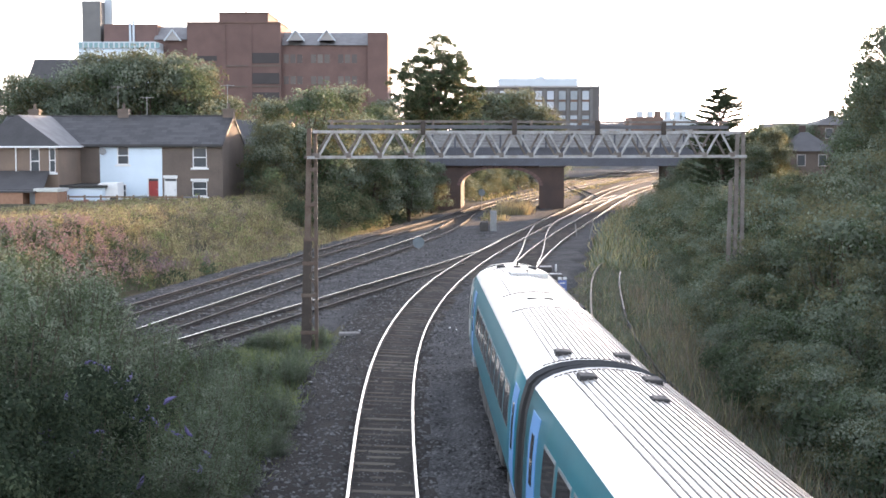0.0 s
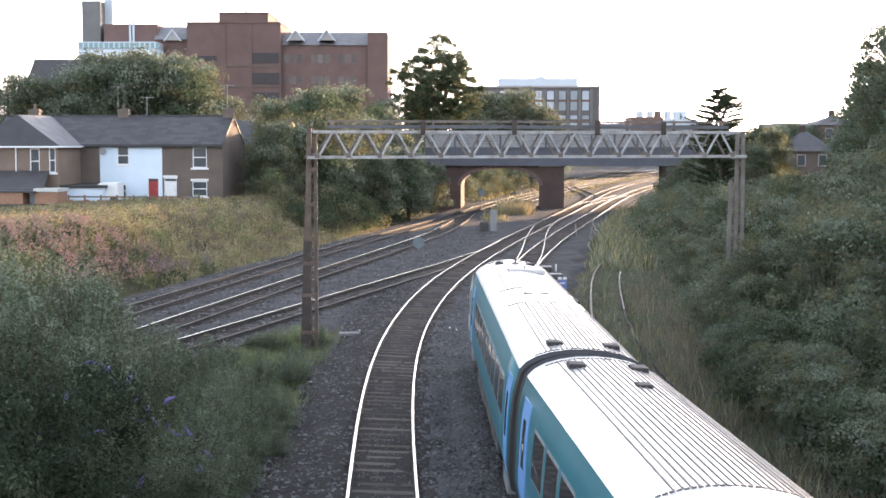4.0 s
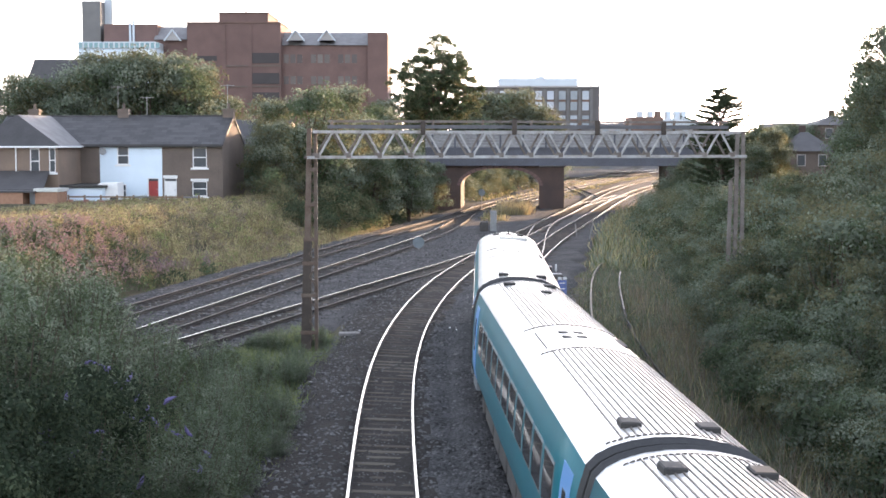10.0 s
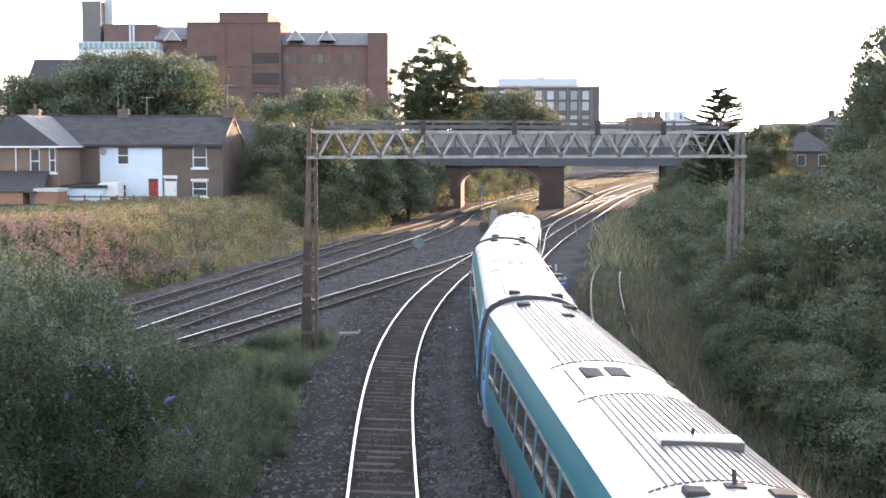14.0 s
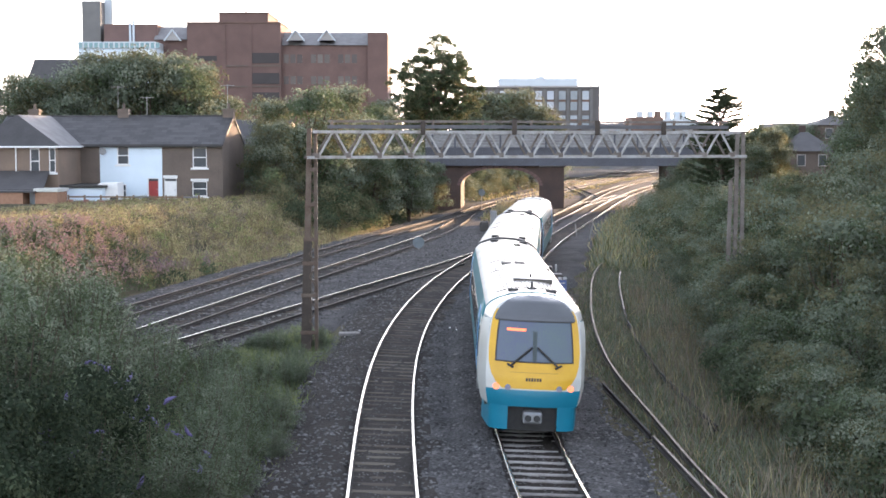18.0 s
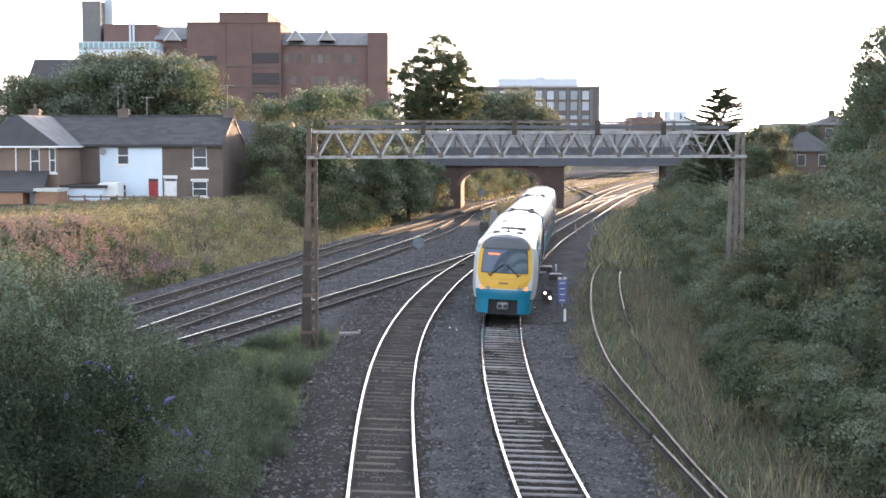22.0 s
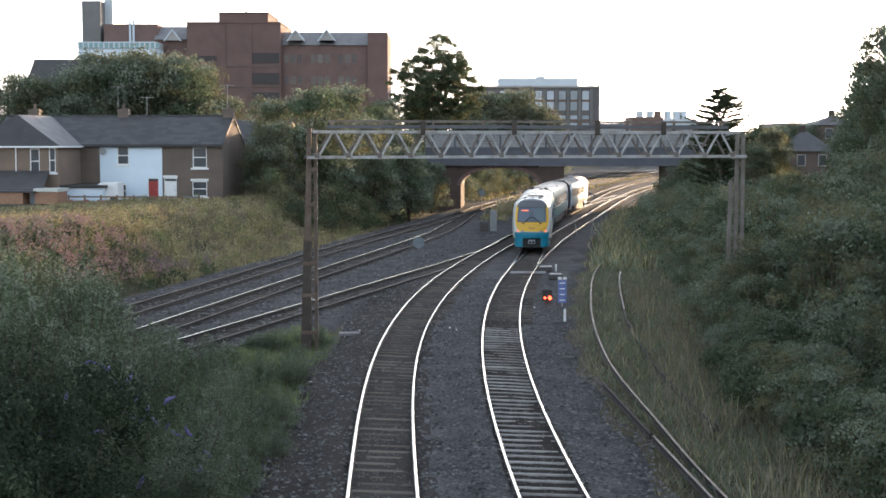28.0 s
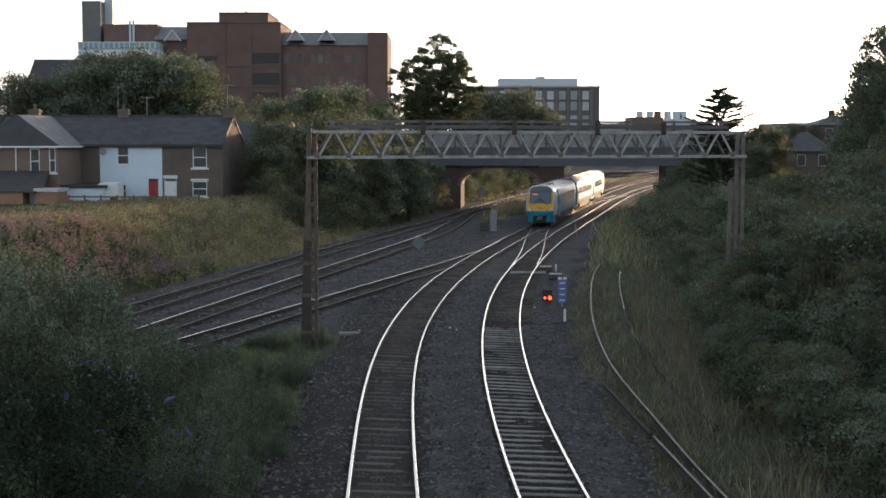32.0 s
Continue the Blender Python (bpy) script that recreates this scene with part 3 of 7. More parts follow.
def car_shell(car, y0, y1):
    sec, roof = car_section()
    full = sec + roof + [(-x, z) for x, z in sec[::-1]]
    rows = []
    for y in np.linspace(y0, y1, 9):
        rows.append([(x, y, z) for x, z in full])
    k = len(full)
    verts, faces = loft(rows)
    n = len(verts)
    faces.append(tuple(range(k))[::-1])
    faces.append(tuple(range(n - k, n)))
    fm = []
    for j in range(8):
        for i in range(k - 1):
            fm.append(1 if len(sec) < i < len(sec) + len(roof) - 2 else 0)
    fm += [0, 0]
    side_f = [f for f, q in zip(faces, fm) if q == 0]
    roof_f = [f for f, q in zip(faces, fm) if q == 1]
    body = mesh("body", verts, side_f, "teal_paint", smooth=True)
    part("body", body, None, car, "glossy teal-green body side")
    part("roof", mesh("roof", verts, roof_f, "roof_paint", smooth=True), None, car, "pale grey curved roof with sooty streaks")


def roof_ribs(car, y0, y1, n=18, w=1.02):
    for i in range(n):
        x = -0.72 + (w + 0.72) * i / (n - 1)
        bm = boxes((x - 0.012, x + 0.012, y0, y1, roof_z(x) - 0.03, roof_z(x) + 0.014))
        part("roof_rib", bm, "rib_grey", car)
    for y in (y0 - 0.05, y1 + 0.05):
        bm = bmesh.new()
        xs = np.linspace(-0.95, 1.05, 25)
        for p, q in zip(xs[:-1], xs[1:]):
            beam(bm, (p, y, roof_z(p) + 0.004), (q - 0.02, y, roof_z(q) + 0.004), 0.035, 0.02)
        part("roof_seam", bm, "rib_grey", car)


def roof_box(car, name, x, y, w, l, h, mat="soot", label=""):
    z = roof_z(abs(x) + w / 2) - 0.02
    bm = boxes((x - w / 2, x + w / 2, y - l / 2, y + l / 2, z, roof_z(x) + h), bevel=0.02)
    return part(name, bm, mat, car, label)


def door(car, y, side, w=1.0):
    v, f = side_panel(y - w / 2, y + w / 2, 1.0, 2.95, side, 0.012, 0.03, 7)
    d = part("door", mesh("door", v, f, "blue_paint", smooth=False), None, car, "light blue sliding door")
    v, f = side_panel(y - 0.16, y + 0.16, 1.75, 2.62, side, 0.022, 0.02, 5)
    part("door_window", mesh("door_window", v, f, "dark_glass"), None, d)
    v, f = side_panel(y - w / 2 - 0.2, y + w / 2 + 0.2, 0.72, 0.95, side, 0.03, 0.25, 2)
    part("door_step", mesh("door_step", v, f, "grey_metal"), None, car)


def side_windows(car, ys, side, w=1.35, z0=1.85, z1=2.72):
    for y in ys:
        v, f = side_panel(y - w / 2, y + w / 2, z0, z1, side, 0.008, 0.02, 4)
        fr = part("window", mesh("window", v, f, "grey_metal"), None, car)
        v, f = side_panel(y - w / 2 + 0.05, y + w / 2 - 0.05, z0 + 0.05, z1 - 0.05, side, 0.016, 0.02, 4)
        part("pane", mesh("pane", v, f, "dark_glass"), None, fr)


def gangway(car, y, sgn):
    """Dark bellows frame at a car's end, and the pale rim in front of it."""
    sec, roof = car_section()
    full = sec + roof + [(-x, z) for x, z in sec[::-1]]
    rows = []
    for j, (d, k) in enumerate(((-0.02, 0.99), (0.03, 1.012), (0.10, 0.985), (0.17, 1.012), (0.25, 0.985), (0.33, 1.0))):
        rows.append([(x * k, y + sgn * d, 0.9 + (z - 0.9) * k) for x, z in full])
    v, f = loft(rows)
    k = len(full)
    f.append(tuple(range(len(v) - k, len(v))))
    part("gangway_bellows", mesh("gangway_bellows", v, f, "rubber"), None, car, "black rubber gangway bellows")


def equipment(car, seed):
    rng = random.Random(seed)
    y = -5.6
    while y < 5.4:
        l = rng.uniform(1.1, 2.4)
        bm = boxes((-1.22, 1.22, y, y + l, rng.uniform(0.28, 0.4), 0.93), bevel=0.03)
        part("underfloor_box", bm, "underframe", car)
        y += l + rng.uniform(0.15, 0.35)
    part("solebar", boxes((-1.2, 1.2, -11.2, 11.2, 0.86, 1.0)), "underframe", car)


def cab_end(car, y_end, sgn):
    """The driver's end: yellow nose, large windscreen, cyan skirt and coupler. sgn -1: the end at low y."""
    def Y(d):
        return y_end - sgn * d           # d metres back from the tip of the nose
    # nose shell: sections from the body to the face
    def face_pts(z):
        # how far the face lies back at a height, and its half width
        back = float(np.interp(z, [0.3, 1.2, 1.65, 2.0, 3.2, 3.5, 3.64], [0.12, 0.0, 0.06, 0.16, 0.72, 0.98, 1.4]))
        half = float(np.interp(z, [0.3, 0.95, 1.3, 1.7, 2.3, 2.8, 3.05, 3.2, 3.35, 3.5, 3.58, 3.62, 3.64], [1.06, 1.13, 1.19, 1.21, 1.20, 1.16, 1.12, 1.07, 0.97, 0.78, 0.56, 0.36, 0.05]))
        return back, half
    zs = [0.95, 1.15, 1.3, 1.37, 1.44, 1.5, 1.57, 1.64, 1.7, 1.8, 1.9, 2.1, 2.3, 2.5, 2.7, 2.9, 3.1, 3.2, 3.28, 3.35, 3.42, 3.5, 3.54, 3.58, 3.605, 3.625, 3.638]
    us = [-1.0, -0.97, -0.94, -0.9, -0.86, -0.81, -0.76, -0.7, -0.5, -0.25, 0, 0.25, 0.5, 0.7, 0.76, 0.81, 0.86, 0.9, 0.94, 0.97, 1.0]

    def at(u, z, out=0.0):
        back, half = face_pts(z)
        curve = 0.30 * abs(u) ** 3
        return (u * half, Y(back + curve - out), z)
    rows = [[at(u, z) for u in us] for z in zs]
    v, f = loft(rows)
    k = len(us)

    def pick(test):
        keep = []
        for q in f:
            c = [v[i] for i in q]
            u = sum(abs(p[0]) / max(0.05, face_pts(p[2])[1]) for p in c) / 4
            z = sum(p[2] for p in c) / 4
            if test(u, z):
                keep.append(q)
        return keep
    edge = lambda z: float(np.interp(z, [1.4, 1.55, 1.75, 2.0, 2.4], [0.66, 0.80, 0.89, 0.95, 0.97]))
    cream = pick(lambda u, z: z > 1.4)
    cyan = pick(lambda u, z: z <= 1.4)
    part("nose_surround", mesh("nose_surround", v, cream, "cream_paint", smooth=True), None, car, "cream edge of the cab")
    rows_y = []
    for z in np.concatenate([np.linspace(1.405, 1.75, 10), np.linspace(1.85, 3.3, 14)]):
        rows_y.append([at(q * edge(z), z, 0.008) for q in np.linspace(-1, 1, 25)])
    vy, fy = loft(rows_y)
    part("nose_panel", mesh("nose_panel", vy, fy, "yellow_paint", smooth=True), None, car, "bright yellow warning panel")
    part("nose_skirt", mesh("nose_skirt", v, cyan, "cyan_paint", smooth=True), None, car, "cyan lower front")
    # shell between face and body
    sec, roof = car_section()
    for s in (-1, 1):
        rows2 = []
        for z in [0.95, 1.3, 1.6, 1.9, 2.2, 2.5, 2.8, 3.05]:
            p = at(s, z)
            rows2.append([p, (s * (side_x(z) * 0.985), Y(1.15), z), (s * side_x(z), Y(1.9), z)])
        vv, ff = loft(rows2)
        part("cab_side", mesh("cab_side", vv, ff, "cream_paint", smooth=True), None, car, "cream cab side")
        door_v, door_f = side_panel(min(Y(2.15), Y(2.95)), max(Y(2.15), Y(2.95)), 1.0, 2.9, s, 0.012, 0.03, 6)
        d = part("cab_door", mesh("cab_door", door_v, door_f, "cream_paint"), None, car, "cream cab door")
        door_v, door_f = side_panel(min(Y(2.35), Y(2.75)), max(Y(2.35), Y(2.75)), 1.85, 2.65, s, 0.022, 0.02, 4)
        part("door_window", mesh("door_window", door_v, door_f, "dark_glass"), None, d)
    rows3 = []
    for (x, z) in [(-1.295, 3.02)] + roof + [(1.295, 3.02)]:
        half_z = max(0.95, z)
        back, half = face_pts(min(z, 3.638))
        u = max(-1, min(1, x / max(half, 0.05)))
        rows3.append([at(u, min(z, 3.638)), (x, Y(1.9), z)])
    vv, ff = loft(rows3)
    part("cab_roof", mesh("cab_roof", vv, ff, "roof_paint", smooth=True), None, car, "pale roof over the cab")
    # windscreen with dark upper visor
    def patch(u0, u1, z0, z1, out, mat, name, label="", nu=9, nz=7, parent=None, taper=True):
        rws = []
        for z in np.linspace(z0, z1, nz):
            rws.append([at(u, z, out) for u in np.linspace(u0, u1, nu)])
        a, b = loft(rws)
        m0 = len(a)
        rws2 = [[at(u, z, out - 0.03) for u in np.linspace(u0, u1, nu)] for z in np.linspace(z0, z1, nz)]
        a2, b2 = loft(rws2)
        a += a2
        b += [tuple(i + m0 for i in q[::-1]) for q in b2]
        return part(name, mesh(name, a, b, mat, smooth=True), None, parent or car, label)
    scr = patch(-0.80, 0.80, 2.08, 3.04, 0.02, "screen_glass", "windscreen", "large tinted windscreen with reflected sky coloured in")
    patch(-0.93, 0.93, 3.06, 3.628, 0.022, "visor", "visor", "dark grey panel above the windscreen", nz=14)
    patch(-0.90, 0.90, 3.03, 3.065, 0.03, "rubber", "visor_trim", nz=2)
    for a, b in ((-0.825, -0.795), (0.795, 0.825)):
        patch(a, b, 2.05, 3.06, 0.028, "rubber", "screen_frame", nu=2)
    patch(-0.825, 0.825, 2.05, 2.085, 0.03, "rubber", "screen_frame", nz=2)
    patch(-0.045, 0.045, 2.09, 2.80, 0.024, "pillar_grey", "centre_pillar", nu=3)
    # destination display inside the screen
    patch(-0.62, -0.2, 2.80, 2.865, 0.028, "lamp_orange", "destination_display", "lit orange destination display", nu=4, nz=2)
    patch(-0.50, 0.50, 1.80, 1.815, 0.014, "soot_line", "panel_seam", nu=9, nz=2)
    # wipers
    for s in (-1, 1):
        bm = bmesh.new()
        p0, p1 = Vector(at(s * 0.06, 2.42, 0.06)), Vector(at(s * 0.50, 1.97, 0.07))
        beam(bm, p0, p1, 0.05, 0.04)
        q0, q1 = Vector(at(s * 0.44, 1.93, 0.06)), Vector(at(s * 0.57, 2.01, 0.06))
        beam(bm, q0, q1, 0.05, 0.04)
        part("wiper", bm, "rubber", car)
    # lamps
    for s in (-1, 1):
        for u, r, mt, nm in ((0.785, 0.085, "lamp_tail", "tail_lamp"), (0.54, 0.075, "lamp_glass", "headlamp")):
            c = Vector(at(s * u, 1.43, 0.0))
            bm = bmesh.new()
            bar(bm, c + Vector((0, -sgn * 0.05, 0)), c + Vector((0, sgn * 0.035, 0)), r, 16)
            part(nm, bm, mt, car, "lit tail lamp" if nm == "tail_lamp" else "unlit headlamp")
    # number bars on the yellow panel
    for i in range(6):
        u0 = -0.17 + i * 0.057
        patch(u0, u0 + 0.04, 1.60, 1.68, 0.012, "soot", "number_mark", nu=2, nz=2)
    # skirt: two cyan side pieces, dark middle and coupler
    for s in (-1, 1):
        rws = []
        for z in (0.36, 0.5, 0.75, 0.97):
            rws.append([(s * 0.62, Y(0.06), z), (s * 0.9, Y(0.10), z), (s * 1.06, Y(0.25), z), (s * 1.12, Y(0.6), z), (s * 1.24, Y(1.8), z)])
        a, b = loft(rws)
        part("skirt", mesh("skirt", a, b, "cyan_paint", smooth=True), None, car, "cyan side skirt")
    part("buffer_beam", boxes((-0.62, 0.62, min(Y(0.35), Y(0.7)), max(Y(0.35), Y(0.7)), 0.3, 0.97)), "rubber", car, "dark recess behind the coupler")
    c = part("coupler", boxes((-0.24, 0.24, min(Y(-0.12), Y(0.5)), max(Y(-0.12), Y(0.5)), 0.55, 0.83), bevel=0.04), "grey_metal", car, "grey automatic coupler")
    for s in (-1, 1):
        bm = bmesh.new()
        bar(bm, (s * 0.11, Y(-0.115), 0.69), (s * 0.11, Y(-0.135), 0.69), 0.085, 14)
        part("coupler_socket", bm, "rubber", c)


mk("rib_grey", (0.13, 0.11, 0.09), 0.5, 0.2, rgb2=(0.1, 0.09, 0.08), scale=2, bump=0.05)
mk("soot_line", (0.42, 0.25, 0.02), 0.5, rgb2=(0.34, 0.2, 0.02), scale=2, bump=0)
mk("visor", (0.10, 0.105, 0.115), 0.25, rgb2=(0.08, 0.085, 0.09), scale=1, bump=0)
mk("pillar_grey", (0.04, 0.06, 0.06), 0.4, scale=2, bump=0)
mk("lamp_glass", (0.30, 0.30, 0.36), 0.15, rgb2=(0.22, 0.22, 0.28), scale=8, bump=0, spec=0.8)


def coach(kind, label):
    car = thing("railway_carriage", label=label, category="railway carriage", group="cars of the train")
    lo, hi = -11.35, 11.35
    cab_lo, cab_hi = kind == "rear", kind == "front"
    y0 = lo + 1.6 if cab_lo else lo
    y1 = hi - 1.6 if cab_hi else hi
    car_shell(car, y0, y1)
    equipment(car, {"front": 1, "middle": 2, "rear": 3}[kind])
    for y in (-8.0, 8.0):
        bogie(car, y)
    door_ys = [-10.2, 10.2]
    if cab_lo:
        door_ys = [-7.4, 10.2]
    if cab_hi:
        door_ys = [-10.2, 7.4]
    wins = [y for y in np.arange(-8.2, 8.3, 1.64) if all(abs(y - d) > 1.35 for d in door_ys)]
    for s in (-1, 1):
        for y in door_ys:
            door(car, y, s)
        side_windows(car, wins, s)
    if not cab_lo:
        gangway(car, lo, -1)
    if not cab_hi:
        gangway(car, hi, 1)
    if cab_lo:
        cab_end(car, -11.95, -1)
    if cab_hi:
        cab_end(car, 11.95, 1)
    # ribbed roof stretches, plain middle with hatches and vents
    a, b = (y0 + 1.2 if cab_lo else lo + 0.35), (hi - 0.35 if not cab_hi else y1 - 1.2)
    roof_ribs(car, a, -2.6)
    roof_ribs(car, 1.0, b)
    return car


def dress_roof(car, ends, hatch):
    """Exhausts, vents and hatches on a roof. ends: which ends carry a gangway."""
    for e in ends:
        for x in (-0.5, 0.62):
            roof_box(car, "exhaust_vent", x, e * 10.25, 0.3, 0.42, 0.07, "soot", "sooty roof vent")
            if x > 0 and e > 0:
                roof_box(car, "exhaust_vent", 0.3, e * 8.1, 0.26, 0.34, 0.05, "soot", "sooty roof vent")
    for x, y, w, l in hatch:
        roof_box(car, "roof_hatch", x, y, w, l, 0.012, "soot", "dark louvred roof hatch")


rear_car = coach("rear", "rear driving car, teal sides, yellow cab front")
middle_car = coach("middle", "middle car, teal sides, pale ribbed roof")
front_car = coach("front", "leading car, teal sides, pale roof")
dress_roof(rear_car, [1], [(-0.38, -0.3, 0.36, 1.0), (0.04, -0.3, 0.36, 1.0), (0.92, -0.4, 0.2, 0.5), (-0.78, -0.9, 0.03, 2.6)])
dress_roof(middle_car, [1, -1], [(-0.24, -0.25, 0.22, 0.3), (0.06, -0.25, 0.22, 0.3), (-0.24, -0.95, 0.22, 0.3), (0.06, -0.95, 0.22, 0.3), (0.9, -0.5, 0.22, 1.0), (-0.78, -0.9, 0.03, 2.4)])
dress_roof(front_car, [-1], [(-0.28, -0.6, 0.26, 0.28), (0.12, -0.6, 0.26, 0.28), (0.95, -0.3, 0.22, 1.0)])
for car, e in ((rear_car, -1), (front_car, 1)):
    for x in (-0.5, 0.5):
        roof_box(car, "exhaust_vent", x, e * 9.1, 0.28, 0.34, 0.05, "soot", "sooty roof vent")
    pod = part("roof_pod", boxes((-0.42, 0.72, e * 6.3 - 0.22, e * 6.3 + 0.22, roof_z(0.72) - 0.02, roof_z(0) + 0.07), bevel=0.03), "roof_paint", car, "raised pale pod across the roof")
    # dark strip on the pod's face stands in for the shadow there
    part("pod_grille", boxes((-0.40, 0.70, e * 6.55 - 0.02, e * 6.55 + 0.02, roof_z(0.72) + 0.02, roof_z(0) + 0.05)), "rib_grey", pod)
    bm = bmesh.new()
    bar(bm, (0.1, e * 6.1, roof_z(0) - 0.02), (0.1, e * 6.15, roof_z(0) + 0.15), 0.025, 6)
    part("pod_aerial", bm, "soot", car)
    bm = bmesh.new()
    bar(bm, (0, e * 8.9, 3.62), (0, e * 8.8, 3.82), 0.03, 6)
    box(bm, -0.12, 0.12, e * 8.9 - 0.1, e * 8.9 + 0.1, 3.6, 3.67)
    part("aerial", bm, "soot", car)


# ---- lattice gantry over the lines ----
GA, GB = Vector((-5.0, 55.6, 0)), Vector((11.55, 59.2, 0))
GZ0, GZ1 = 7.16, 8.10


def build_gantry():
    g = thing("signal_gantry", pose(*GA), "weathered steel lattice gantry spanning the railway lines", "gantry")
    d = (GB - GA)
    span = d.length
    ux = d.normalized()
    side = Vector((-ux.y, ux.x, 0))
    half = 0.42

    def P(s, z, k):
        return ux * s + side * (k * half) + Vector((0, 0, z))
    n = 14
    pitch = (span - 0.5) / n
    for k in (-1, 1):
        for z, hh in ((GZ0, 0.11), (GZ1, 0.11)):
            bm = bmesh.new()
            beam(bm, P(-0.12 if z == GZ0 else 0.1, z, k), P(span + (0.35 if z == GZ0 else 0.1), z, k), 0.09, hh)
            part("chord", bm, "galvanised" if k < 0 else "leg_grey", g)
        for i in range(n):
            s0 = 0.3 + i * pitch
            for a, b in (((s0, GZ0), (s0 + pitch * 0.46, GZ1)), ((s0 + pitch * 0.54, GZ1), (s0 + pitch, GZ0))):
                bm = bmesh.new()
                beam(bm, P(a[0], a[1], k), P(b[0], b[1], k), 0.06, 0.075)
                part("brace", bm, "galvanised" if k < 0 else "leg_grey", g)
    for i in range(0, n + 1, 2):
        s0 = 0.3 + i * pitch
        for z in (GZ0, GZ1):
            bm = bmesh.new()
            beam(bm, P(s0, z, -1), P(s0, z, 1), 0.06, 0.06)
            part("cross_tie", bm, "galvanised", g)
    # rail and cable trough along the top
    for k, z, r in ((0.6, GZ1 + 0.40, 0.055),):
        bm = bmesh.new()
        beam(bm, P(0.75, z, k), P(span - 0.2, z, k), 0.10, 0.09)
        part("top_rail", bm, "leg_grey", g)
        bm = bmesh.new()
        beam(bm, P(0.75, z - 0.2, k), P(span - 0.2, z - 0.2, k), 0.30, 0.14)
        part("cable_trough", bm, "trough_grey", g)
        for i in range(9):
            s0 = 0.9 + i * (span - 1.4) / 8
            bm = bmesh.new()
            beam(bm, P(s0, GZ1, k), P(s0, z + 0.06, k), 0.10, 0.10)
            part("stanchion", bm, "rusty_steel", g)
    # dark clamps and small lamp brackets along the top
    for s0, hh in ((4.35, 0.42), (7.9, 0.5), (11.2, 0.46), (13.9, 0.4)):
        c = part("bracket", boxes((s0 * ux.x - 0.09, s0 * ux.x + 0.09, s0 * ux.y - 0.6, s0 * ux.y - 0.36, GZ1 - 0.1, GZ1 + hh), bevel=0.02), "casing_brown", g, "dark clamp on the top chord")
        part("bracket_arm", boxes((s0 * ux.x - 0.03, s0 * ux.x + 0.03, s0 * ux.y - 0.36, s0 * ux.y + 0.3, GZ1 + hh - 0.1, GZ1 + hh - 0.04)), "casing_brown", c)
    for i in range(n + 1):
        s0 = 0.3 + i * pitch
        part("gusset", boxes((s0 * ux.x - 0.13, s0 * ux.x + 0.13, s0 * ux.y - 0.485, s0 * ux.y - 0.468, GZ0 - 0.02, GZ0 + 0.16)), "leg_grey", g)
    # near leg: a tapering rusty box with a laced channel beside it
    def upright(x0, x1, x2, x3, y0, y1, z0, z1, mat, name="leg", label=""):
        bm = boxes((0, 1, y0, y1, z0, z1))
        for v in bm.verts:
            lo = v.co.z < (z0 + z1) / 2
            v.co.x = (x0 if v.co.x < 0.5 else x1) if lo else (x2 if v.co.x < 0.5 else x3)
        return part(name, bm, mat, g, label)
    upright(-0.34, 0.06, -0.20, 0.08, -0.2, 0.22, -0.3, 4.1, "casing_brown", label="dark rusty lower leg")
    upright(-0.17, 0.05, -0.06, 0.10, -0.16, 0.18, 4.1, GZ1 + 0.14, "rust_brown", label="rust-brown upper leg")
    upright(0.19, 0.31, 0.19, 0.31, -0.14, 0.16, -0.3, GZ1 + 0.1, "leg_rust")
    for z, w0 in ((0.6, 0.34), (2.0, 0.3), (3.2, 0.25), (4.1, 0.21), (5.4, 0.14), (6.7, 0.1)):
        part("batten_plate", boxes((-w0, 0.33, -0.225, -0.2, z - 0.07, z + 0.07), bevel=0.006), "rust_brown", g)
    z, flip = 0.2, 1
    while z < GZ1 - 0.5:
        bm = bmesh.new()
        beam(bm, Vector((0.14 - 0.14 * flip, -0.18, z)), Vector((0.14 + 0.14 * flip, -0.18, z + 0.42)), 0.06, 0.03)
        part("lacing_bar", bm, "leg_rust", g)
        z, flip = z + 0.42, -flip
    part("base_plate", boxes((-0.5, 0.45, -0.4, 0.4, -0.35, -0.12), bevel=0.03), "far_concrete", g)
    # far leg: three light posts with lacing
    o = ux * (span + 0.2)
    for x0, x1, z1, w in ((-0.42, -0.30, 6.2, 0.07), (-0.12, -0.06, GZ1 + 0.02, 0.075), (0.17, 0.17, GZ1 + 0.06, 0.07)):
        bm = bmesh.new()
        beam(bm, o + Vector((x0, 0, 0.8)), o + Vector((x1, 0, z1)), 0.14, 2 * w)
        part("leg", bm, "leg_grey", g)
    z, flip = 1.2, 1
    while z < GZ1 - 0.5:
        bm = bmesh.new()
        beam(bm, o + Vector((-0.1 - 0.22 * flip, -0.1, z)), o + Vector((-0.1 + 0.22 * flip, -0.1, z + 0.5)), 0.05, 0.03)
        part("lacing_bar", bm, "leg_grey", g)
        z, flip = z + 0.5, -flip
    part("knee_brace", boxes((o.x - 0.3, o.x + 0.25, o.y - 0.1, o.y + 0.1, GZ0 - 0.12, GZ0 + 0.05)), "leg_grey", g)


